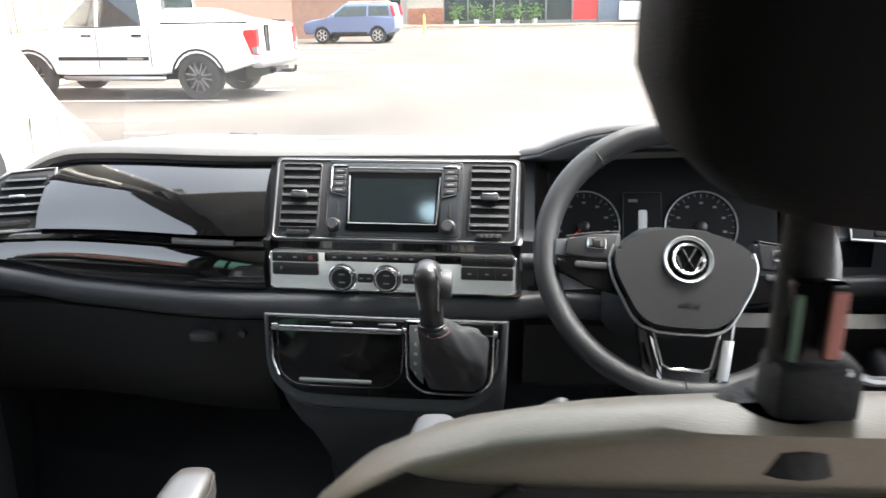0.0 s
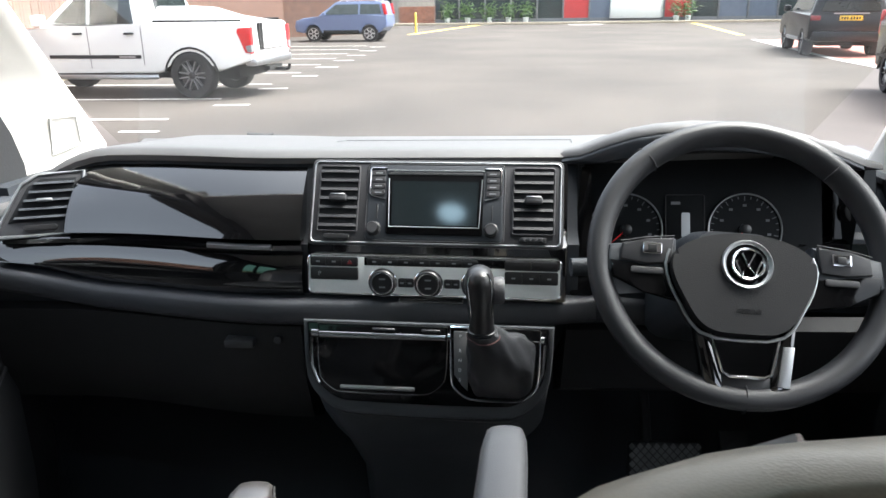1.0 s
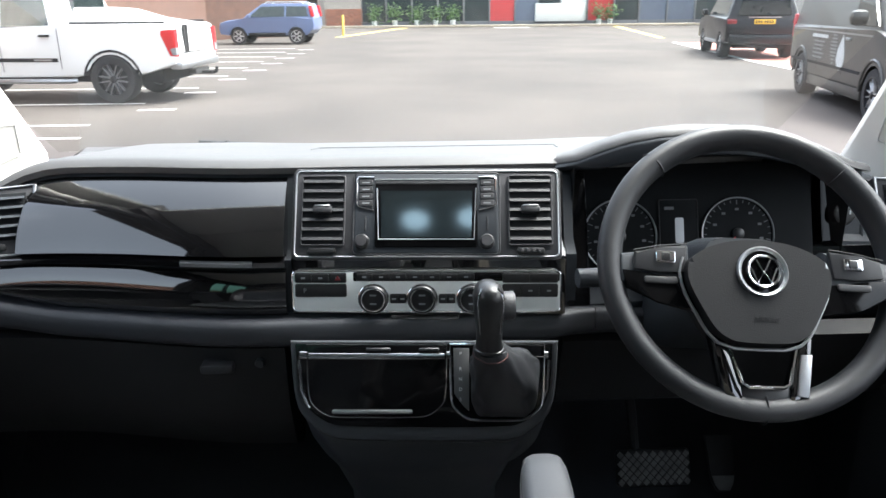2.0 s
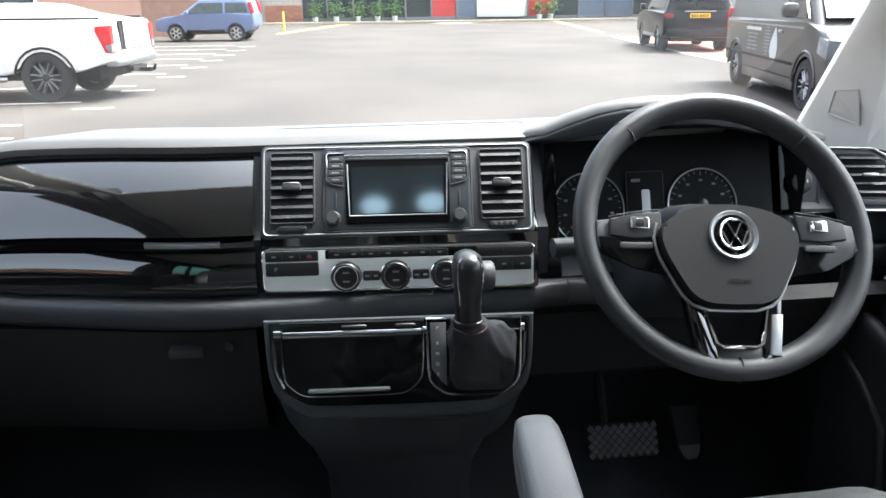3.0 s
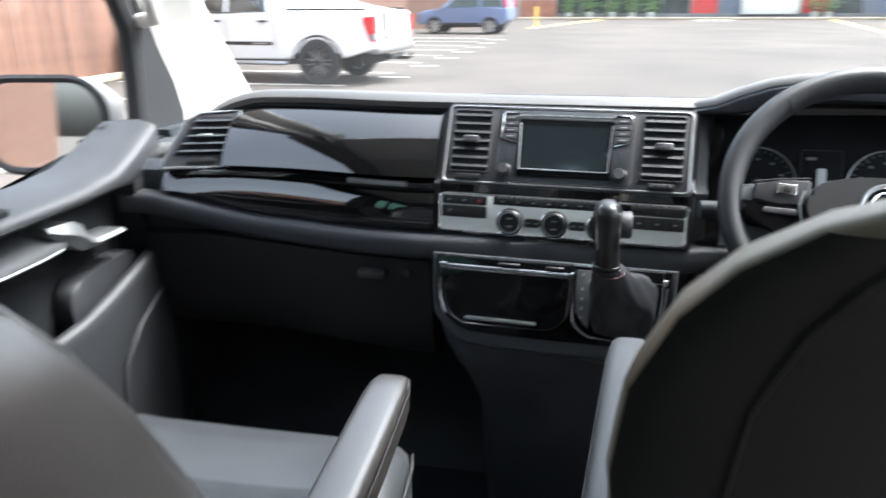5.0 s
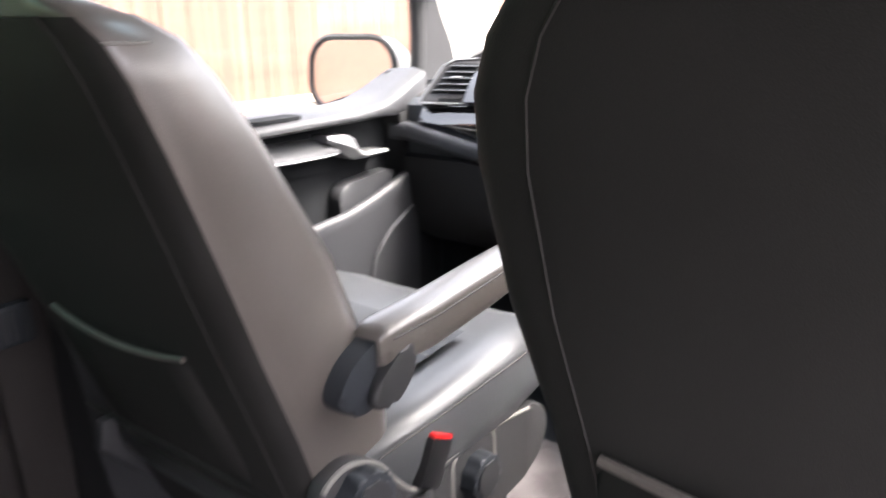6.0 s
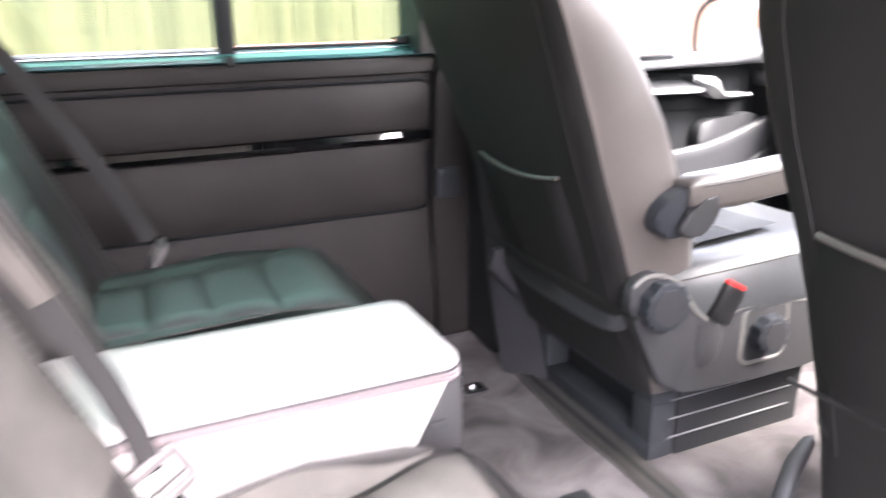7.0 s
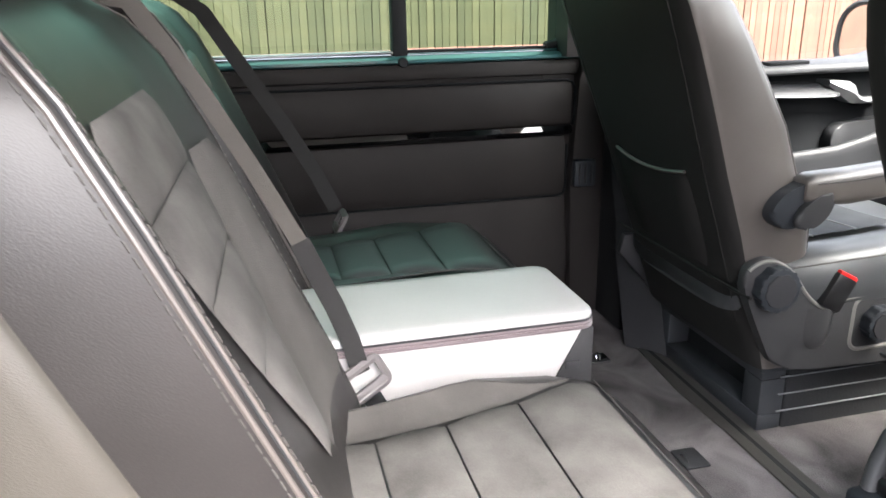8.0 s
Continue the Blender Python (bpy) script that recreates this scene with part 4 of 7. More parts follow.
part("display_rim", rim_of(rounded(-0.044, 0.014, -0.058, 0.045, 0.003), 0.0008, IC, 0.0055), GREYPLASTIC, disp)
part("clock_bars", box(-0.036, -0.022, 0.03, 0.0345, 0.0052, 0.006, 0, 1, IC), GLOWDIM, disp)
part("vehicle_symbol", plate(rounded(-0.0205, -0.0075, -0.02, 0.018, 0.003), 0.0052, 0.0062, 0.0004, IC), GLOW, disp, "lit white vehicle symbol")
part("trip_bars", join(box(-0.038, -0.02, -0.05, -0.0465, 0.0052, 0.006, 0, 1, IC), box(-0.01, 0.007, -0.05, -0.0465, 0.0052, 0.006, 0, 1, IC)), GLOWDIM, disp)
lsp = part("light_switch_panel", prism([(1.155, 1.27), (1.125, 1.14), (1.1, 1.105), (1.2, 1.105), (1.2, 1.27)], "x", 0.604, 0.668, 0.006), PIANOFLAT, dash, "gloss black switch panel")
SW = face_at(0.633, 1.138, 1.205, 13)
part("switch_knob", lathe([(0.02, 0), (0.02, 0.006), (0.017, 0.012), (0.013, 0.013), (0, 0.0125)], 28, SW), BUTTON, lsp, "black rotary light switch")
part("switch_mark", join(box(-0.0035, 0.0, 0.004, 0.01, 0.0125, 0.0138, 0.0008, 1, SW), box(0.006, 0.0085, -0.003, 0.004, 0.0125, 0.0138, 0.0008, 1, SW)), MARK, lsp)
part("side_gloss", prism([(1.13, 1.275), (1.1, 1.2), (1.078, 1.15), (1.052, 1.1), (1.15, 1.1), (1.18, 1.275)], "x", 0.2005, 0.236, 0.004), PIANOFLAT, dash)
part("lower_gloss_trim", loft([[(x, y + 0.02 + bow(x), z) for y, z in [(1.046, 1.163), (1.038, 1.158), (1.036, 1.118), (1.046, 1.11), (1.07, 1.11), (1.07, 1.163)]] for x in steps(0.55, 0.73, 8)]), PIANO, dash, "gloss black lower trim")

# ---- steering wheel ----
WM = face_at(0.386, 0.893, 1.206, 33) @ Matrix.Rotation(radians(-4), 4, "Z")
HB = WM @ Matrix.Translation((-0.006, -0.027, 0)) @ Matrix.Diagonal((0.955, 1.0, 1.0, 1.0))
wheel = thing("steering_wheel", tuple(WM @ Vector((0, 0, -0.03))), "black leather three-spoke steering wheel with silver accents", "steering wheel")
ring = [(0.172 * math.cos(a), 0.166 * math.sin(a) + 0.004, 0.0) for a in (2 * math.pi * i / 72 for i in range(72))]
part("rim", tube(ring, 0.014, 14, True, WM, 1.2), BLACKLEATHER, wheel, "black leather rim", 60)
for a in (48, 132, 270):
    c, sn = math.cos(radians(a)), math.sin(radians(a))
    loop = [(0.172 * c + 0.0171 * math.cos(t) * c, 0.166 * sn + 0.004 + 0.0171 * math.cos(t) * sn, 0.0146 * math.sin(t)) for t in (2 * math.pi * j / 16 for j in range(16))]
    part("rim_seam", tube(loop, 0.0011, 5, True, WM), RUBBER, wheel)
pad = [(0.0, 0.056), (0.03, 0.054), (0.06, 0.046), (0.082, 0.033), (0.088, 0.02), (0.086, 0.0), (0.07, -0.04), (0.058, -0.066), (0.046, -0.079), (0.03, -0.086)]
pad = pad + [(-x, y) for x, y in reversed(pad[1:])]
pad = [(x, y if y > 0 else y * 0.75) for x, y in pad]
part("airbag_cover", prism(rounder(pad, 2), "z", -0.015, 0.03, 0.0055, 3, HB), DOORSKIN, wheel, "dark leather-grained centre pad")
edge = [(0.087, 0.036), (0.092, 0.018), (0.086, -0.01), (0.074, -0.04), (0.062, -0.068), (0.05, -0.083), (0.03, -0.091), (0, -0.092)]
edge = edge + [(-x, y) for x, y in reversed(edge[:-1])]
edge = [e for k in range(len(edge) - 1) for e in (edge[k], ((edge[k][0] + edge[k + 1][0]) / 2 + 0.0006 * (1 if edge[k][0] > 0 else -1), (edge[k][1] + edge[k + 1][1]) / 2))] + [edge[-1]]
part("pad_trim", tube([(x * 1.01, (y if y > 0 else y * 0.75) - 0.001, 0.016) for x, y in edge], 0.0021, 8, m=HB), SATIN, wheel, "thin silver line")
bm_ = HB @ Matrix.Translation((0.003, 0.018, 0.028)) @ Matrix.Diagonal((0.98, 0.93, 1.0, 1.0))
badge = part("badge", lathe([(0.0325, 0), (0.0322, 0.0035), (0.0305, 0.0055), (0.0275, 0.0045), (0.0262, 0.0028), (0, 0.0026)], 40, bm_), SATIN, wheel, "round silver badge")
part("badge_field", lathe([(0.0265, 0.0031), (0.02, 0.0042), (0, 0.0042)], 40, bm_), PIANOFLAT, badge, "black ring")
part("badge_stroke", join(tube([(-0.0085, 0.014, 0.0056), (0, -0.003, 0.0056), (0.0085, 0.014, 0.0056)], 0.0018, 6, m=bm_), tube([(-0.0165, 0.004, 0.0056), (-0.008, -0.0155, 0.0056), (0, 0.0, 0.0056), (0.008, -0.0155, 0.0056), (0.0165, 0.004, 0.0056)], 0.0018, 6, m=bm_), rim_of([(0.0195 * math.cos(t), 0.0195 * math.sin(t)) for t in (2 * math.pi * j / 32 for j in range(32))], 0.0018, bm_, 0.0056)), CHROME, badge, "plain chrome strokes")
words("airbag_lettering", "AIRBAG", 0.009, BUTTON, wheel, HB @ Matrix.Translation((0.004, -0.038, 0.0303)))
for s in (-1, 1):
    sp = [(s * 0.08, 0.036), (s * 0.115, 0.03), (s * 0.162, 0.024), (s * 0.166, -0.012), (s * 0.12, -0.02), (s * 0.08, -0.012)]
    spoke = part("spoke", prism(sp if s > 0 else sp[::-1], "z", -0.012, 0.012, 0.006, 3, WM @ Matrix.Translation((0, -0.012, 0))), PLASTIC, wheel, "spoke with buttons")
    sp2 = [(s * 0.084, 0.035), (s * 0.118, 0.031), (s * 0.146, 0.025), (s * 0.148, 0.004), (s * 0.118, 0.0), (s * 0.088, 0.002)]
    part("button_field", prism(sp2 if s > 0 else sp2[::-1], "z", 0.01, 0.017, 0.003, 2, WM @ Matrix.Translation((0, -0.012, 0))), GREYPLASTIC, spoke)
    bt = part("rocker", plate(rounded(s * 0.111 - 0.0115, s * 0.111 + 0.0115, 0.012, 0.026, 0.002), 0.016, 0.0195, 0.001, WM @ Matrix.Translation((0, -0.012, 0))), CHROME, spoke, "silver-framed rocker")
    part("field_line", tube([(s * 0.084, 0.0365, 0.0165), (s * 0.118, 0.0325, 0.0165), (s * 0.148, 0.026, 0.0165)], 0.0008, 6, m=WM @ Matrix.Translation((0, -0.012, 0))), GREYPLASTIC, spoke)
    part("lower_key", plate(rounded(s * 0.114 - 0.022, s * 0.114 + 0.018, -0.012, -0.004, 0.003), 0.012, 0.0165, 0.001, WM @ Matrix.Translation((0, -0.012, 0))), GREYPLASTIC, spoke)
    part("rocker_face", plate(rounded(s * 0.111 - 0.005, s * 0.111 + 0.005, 0.0145, 0.0235, 0.001), 0.019, 0.0205, 0.0005, WM @ Matrix.Translation((0, -0.012, 0))), BUTTON, bt)
    sp3 = [(s * 0.078, -0.006), (s * 0.13, 0.0), (s * 0.16, 0.004), (s * 0.157, -0.018), (s * 0.12, -0.034), (s * 0.07, -0.046)]
    part("spoke_inlay", prism(sp3 if s > 0 else sp3[::-1], "z", 0.008, 0.014, 0.003, 2, WM @ Matrix.Translation((0, -0.012, 0))), PIANOFLAT, spoke, "gloss black inlay")
    leg = [(s * 0.047, -0.075), (s * 0.06, -0.071), (s * 0.048, -0.15), (s * 0.026, -0.156), (s * 0.028, -0.138)]
    lg = part("lower_spoke", prism(leg if s > 0 else leg[::-1], "z", -0.01, 0.012, 0.004, 2, WM), PIANO, wheel, "gloss black lower spoke")
part("spoke_inlay", plate([(0.034, -0.147), (0.048, -0.149), (0.0555, -0.1), (0.0425, -0.1)], 0.01, 0.0145, 0.0015, WM), SATIN, lg, "bright spoke inlay")
part("spoke_bridge", tube([(-0.04, -0.09, 0.01), (-0.028, -0.134, 0.012), (-0.02, -0.1385, 0.012), (0.02, -0.1385, 0.012), (0.028, -0.134, 0.012), (0.04, -0.09, 0.01)], 0.0022, 6, m=WM), CHROME, wheel)
part("spoke_foot", plate([(-0.03, -0.136), (0.03, -0.136), (0.036, -0.156), (-0.036, -0.156)], -0.008, 0.009, 0.003, WM), BUTTON, wheel)
part("column_shroud", loft([[WM @ Vector((a * r, b * r * 0.9, -d)) for a, b in rounded(-1, 1, -1, 1, 0.5)] for d, r in ((0.02, 0.05), (0.06, 0.062), (0.14, 0.07), (0.22, 0.072))]), PLASTIC, wheel, "black steering column shroud")
for s in (-1, 1):
    part("stalk", tube([WM @ Vector((s * 0.05, 0.01, -0.06)), WM @ Vector((s * 0.12, 0.008, -0.055)), WM @ Vector((s * 0.175, -0.005, -0.05)), WM @ Vector((s * 0.2, -0.008, -0.048))], [0.008, 0.008, 0.012, 0.012], 10), PLASTIC, wheel, "black column stalk")

# ---- gear console ----
gc = thing("gear_console", (0, 1.0, FLOOR), "gloss black gear console with a grey soft rim and storage lid", "centre console")
GM = ASKEW @ face_at(-0.002, 0.972, 1.028, 12) @ Matrix.Diagonal((1.02, 1.02, 1.0, 1.0))


def tub(w, top, bottom, c, k=0.45):
    """A wide outline whose lower corners are cut by long slopes."""
    return [(-w, top), (-w * 0.985, bottom + c * 0.75), (-w + c * 0.2, bottom + c * 0.42), (-w + c * 0.62, bottom + c * 0.08), (-w + c, bottom), (w - c, bottom), (w - c * 0.62, bottom + c * 0.08), (w - c * 0.2, bottom + c * 0.42), (w * 0.985, bottom + c * 0.75), (w, top)]


part("console_body", loft([[GM @ Vector((a * k, b * k2 + off, d)) for a, b in soften_open(tub(0.174, 0.057, -0.076, 0.074), 2)] for d, k, k2, off in ((-0.12, 0.98, 1, -0.085), (-0.01, 1, 1, -0.004), (0.004, 1.0, 1, 0), (0.011, 0.99, 0.985, 0), (0.0125, 0.965, 0.93, 0), (0.011, 0.95, 0.86, 0))]), SOFT, gc, "soft grey rim", 50)
part("pedestal", loft([[(-0.006 - w, y0, z), (-0.006 - w * 0.8, y0 - 0.03, z), (-0.006 + w * 0.8, y0 - 0.03, z), (-0.006 + w, y0, z), (-0.006 + w, 1.2, z), (-0.006 - w, 1.2, z)] for z, w, y0 in ((1.04, 0.16, 1.005), (0.965, 0.166, 1.0), (0.93, 0.157, 1.005), (0.895, 0.142, 1.015), (0.865, 0.127, 1.03), (0.8, 0.11, 1.06), (0.5, 0.1, 1.12))]), PLASTIC, gc, "black console pedestal", 50)
part("rim_seam", tube([GM @ Vector((a, b - 0.003, 0.006)) for a, b in soften_open(tub(0.172, 0.0, -0.075, 0.073), 2)[4:-4]], 0.0012, 6), GREYPLASTIC, gc, "fine seam under the rim")
part("console_face", plate(soften_open(tub(0.166, 0.055, -0.056, 0.062), 2), 0.004, 0.0145, 0.002, GM), PIANOFLAT, gc, "gloss black face")
LM = GM @ Matrix.Translation((-0.0605, 0, 0))
lid = part("storage_lid", plate(soften_open(tub(0.0895, 0.053, -0.041, 0.036), 2), 0.012, 0.0185, 0.002, LM), PIANOFLAT, gc, "gloss black storage lid")
# Black rolled edges; their sky reflection is put in as bright metal rods.
part("console_brow", tube([(-0.16, 0.04, 0.0118), (0.16, 0.04, 0.0118)], 0.0062, 12, m=GM, flat=0.9), EDGE, gc, "rolled upper edge with painted sky glint")
part("lid_brow", tube([(-0.148, 0.0395, 0.0158), (0.027, 0.0395, 0.0158)], 0.0052, 12, m=GM, flat=0.9), EDGE, lid, "rolled upper edge with painted sky glint")
for q in (-1, 1):
    # Highlights on the face and lid edges, drawn in the same bright metal.
    part("face_edge", tube([(q * 0.1615, 0.034, 0.0138), (q * 0.1595, -0.006, 0.0138), (q * 0.15, -0.03, 0.0138)], 0.0024, 6, m=GM), EDGE, gc, "painted highlight along the face edge")
part("lid_rim", rim_of(soften_open(tub(0.0905, 0.054, -0.042, 0.036), 2), 0.0012, LM, 0.0165), EDGE, lid, "thin painted highlight round the lid")
part("lid_handle", box(-0.119, -0.0145, -0.0365, -0.031, 0.016, 0.0225, 0.0022, 2, GM), SATIN, lid, "brushed silver handle bar")
for x0, x1 in ((-0.074, -0.042), (-0.006, 0.02)):
    part("lid_button", box(x0, x1, 0.0465, 0.0505, 0.016, 0.0198, 0.0012, 1, GM), GREYPLASTIC, lid)
gs = part("gear_surround", plate(soften_open(tub(0.0605, 0.055, -0.046, 0.034), 2), 0.012, 0.0175, 0.001, GM @ Matrix.Translation((0.0945, 0, 0))), PIANOFLAT, gc, "gear selector surround with silver edge")
part("surround_trim", rim_of(soften_open(tub(0.0605, 0.055, -0.046, 0.034), 2), 0.0017, GM @ Matrix.Translation((0.0945, 0, 0)), 0.0172), CHROME, gs, "thin silver edge")
part("gate_panel", plate([(0.0385, 0.05), (0.0585, 0.05), (0.0585, -0.033), (0.051, -0.026), (0.0395, -0.01)], 0.016, 0.0192, 0.0006, GM), ARM, gs, "grey gate scale")
for i, ch in enumerate("PRNDS"):
    words("gate_letter", ch, 0.0062, MARK, gs, GM @ Matrix.Translation((0.0475, 0.043 - (0.02 if i else 0) - 0.0135 * max(0, i - 1), 0.0194)))

lever = thing("gear_lever", tuple(GM @ Vector((0.085, 0, 0.01))), "black automatic gear lever with leather gaiter and chrome collar", "gear lever")
L0, L1 = GM @ Vector((0.106, 0.0, 0.018)), Vector((0.071, 0.885, 1.118))
rings = []
for k, (t, w, dd) in enumerate(((0, 0.041, 0.041), (0.1, 0.0425, 0.043), (0.22, 0.041, 0.04), (0.34, 0.04, 0.036), (0.46, 0.0345, 0.032), (0.58, 0.031, 0.028), (0.7, 0.0265, 0.025), (0.82, 0.0225, 0.0225), (0.92, 0.0205, 0.021), (1.0, 0.019, 0.02))):
    c = L0.lerp(L1, t)
    ax = (L1 - L0).normalized()
    axis_up = GM.to_3x3() @ Vector((0, 1, 0))
    ring = []
    for j in range(40):
        a = 2 * math.pi * j / 40
        wob = 1 + (0.1 * math.sin(3 * a + 5 * t) + 0.1 * math.sin(5 * a + 11 * t) + 0.06 * math.sin(8 * a - 9 * t)) * min(1, 4 * t) * (1 - t) ** 0.5 + 0.03 * math.sin(17 * t)
        sq = 0.42 + 0.58 * t
        ring.append(c + Vector((1, 0, 0)) * (w * wob * math.copysign(abs(math.cos(a)) ** sq, math.cos(a))) + (axis_up * (1 - t) + Vector((0, 0.95, 0.2)) * t).normalized() * (dd * wob * math.copysign(abs(math.sin(a)) ** sq, math.sin(a))))
    rings.append(ring)
part("gaiter", loft(rings), BLACKLEATHER, lever, "creased black leather gaiter", 70)
part("stitching", tube([p + Vector((0, -0.0008, 0)) for p in rings[-2][20:40]], 0.0009, 5), mat("dark red thread", (0.05, 0.016, 0.016), 0.7), lever, "dark red stitched collar seam")
kn = []
for t, w, dd in ((0, 0.0165, 0.017), (0.12, 0.0155, 0.0175), (0.35, 0.0155, 0.021), (0.6, 0.0175, 0.027), (0.8, 0.0185, 0.029), (0.92, 0.0155, 0.025), (0.98, 0.0095, 0.015), (1.0, 0.004, 0.006)):
    c = L1 + Vector((-0.004, -0.02, 0.092)) * t
    kn.append([c + Vector((w * math.copysign(abs(math.cos(a)) ** 0.8, math.cos(a)), dd * math.sin(a), 0)) for a in (2 * math.pi * j / 20 for j in range(20))])
part("knob", loft(kn), BUTTON, lever, "black gear knob", 60)
part("collar", tube(kn[0], 0.0022, 6, True), BUTTON, lever)
for sx in (-1, 1):
    part("knob_trim", tube([(L1.x + sx * 0.77 * w - 0.004 * t, L1.y - 0.02 * t - 0.72 * dd, L1.z + 0.092 * t) for t, w, dd in ((0.3, 0.0152, 0.02), (0.45, 0.016, 0.0235), (0.6, 0.0175, 0.027), (0.8, 0.0185, 0.029), (0.9, 0.0165, 0.0258), (0.96, 0.0115, 0.018))], 0.0013, 8), EDGE, lever, "chrome side arc")
part("release_button", lathe([(0.017, 0), (0.017, 0.011), (0.015, 0.0135), (0, 0.0135)], 20, Matrix.Translation((L1.x + 0.0135, L1.y - 0.014, L1.z + 0.06)) @ Matrix.Rotation(radians(90), 4, "Y")), GREYPLASTIC, lever, "grey release button")

# ---- pedals ----
# Pedal rubber with the light falling on it put into a greyer base.
LITRUBBER = mat("rubber greyed as if lit", (0.1, 0.104, 0.108), 0.6, vary=0.35, scale=40, bump=0.2)
bp = thing("brake_pedal", (0.4, 1.25, 0.62), "wide black rubber brake pedal with raised diamond tread", "pedal")
PM = face_at(0.41, 1.212, 0.712, 25)
part("pad", box(-0.068, 0.068, -0.034, 0.034, -0.012, 0.0, 0.008, 3, PM), RUBBER, bp)
for i in range(9):
    for j in range(4):
        for e in (0, 1):
            u, v = -0.06 + 0.015 * i + 0.0075 * e, -0.024 + 0.016 * j + 0.008 * e
            if abs(u) < 0.063 and abs(v) < 0.031:
                part("tread_stud", prism([(u - 0.0062, v), (u, v - 0.0066), (u + 0.0062, v), (u, v + 0.0066)], "z", -0.001, 0.0025, 0, 1, PM), LITRUBBER, bp)
part("lever", tube([PM @ Vector((-0.03, 0.03, -0.012)), PM @ Vector((-0.035, 0.1, 0.0)), (0.37, 1.32, 0.9)], 0.009, 8), RUBBER, bp)
ap = thing("accelerator_pedal", (0.54, 1.3, 0.6), "slim black accelerator pedal with a lit-looking grey tip", "pedal")
part("pad", prism([(-0.026, 0.06), (0.026, 0.06), (0.022, -0.02), (0.012, -0.04), (-0.012, -0.04), (-0.022, -0.02)], "z", -0.01, 0.002, 0.003, 2, face_at(0.54, 1.22, 0.7, 30)), RUBBER, ap)
part("tip", prism([(-0.021, -0.012), (0.021, -0.012), (0.017, -0.028), (0.01, -0.038), (-0.01, -0.038), (-0.017, -0.028)], "z", 0.002, 0.004, 0.001, 1, face_at(0.54, 1.22, 0.7, 30)), LITRUBBER, ap)


# ---- front seats ----
def ring_of(cx, hw, y_rear, th, z, conc=0.0, lean=0.0, n=36, p=2.6, pf=0.0, narrow=0.0):
    """One level slice of a seat back: rounded behind, fuller and hollowed in front."""
    out = []
    for j in range(n):
        a = 2 * math.pi * j / n
        c, sn = math.cos(a), math.sin(a)
        q = (pf or p) if sn > 0 else p
        x = hw * math.copysign(abs(c) ** (2 / q), c)
        y = th / 2 * math.copysign(abs(sn) ** (2 / q), sn)
        if sn > 0:
            y -= conc * (1 - smooth(0.5, 0.92, abs(x / hw)))
        x *= 1 - narrow * (y / th + 0.5)
        out.append((cx + x, y_rear + th / 2 + y, z + lean * y))
    return out


PASSENGER_BACK = [(0.705, 0.195, 0.1, 0.0), (0.79, 0.2, 0.13, 0.0), (0.88, 0.205, 0.15, 0.03), (0.96, 0.208, 0.173, 0.06), (1.06, 0.21, 0.166, 0.055), (1.13, 0.215, 0.16, 0.045), (1.2, 0.222, 0.137, 0.03), (1.26, 0.226, 0.119, 0.015), (1.31, 0.226, 0.1, 0.01), (1.338, 0.22, 0.086, 0.005), (1.355, 0.206, 0.063, 0.0), (1.366, 0.18, 0.046, 0.0), (1.372, 0.14, 0.024, 0.0)]
DRIVER_BACK = [(0.705, 0.2, 0.1, 0.0), (0.79, 0.205, 0.13, 0.0), (0.88, 0.215, 0.16, 0.03), (0.96, 0.225, 0.18, 0.06), (1.05, 0.24, 0.17, 0.06), (1.15, 0.264, 0.14, 0.05), (1.25, 0.277, 0.105, 0.03), (1.295, 0.273, 0.085, 0.015), (1.329, 0.258, 0.074, 0.01), (1.35, 0.24, 0.064, 0.0), (1.366, 0.216, 0.054, 0.0), (1.378, 0.186, 0.04, 0.0), (1.386, 0.142, 0.022, 0.0)]


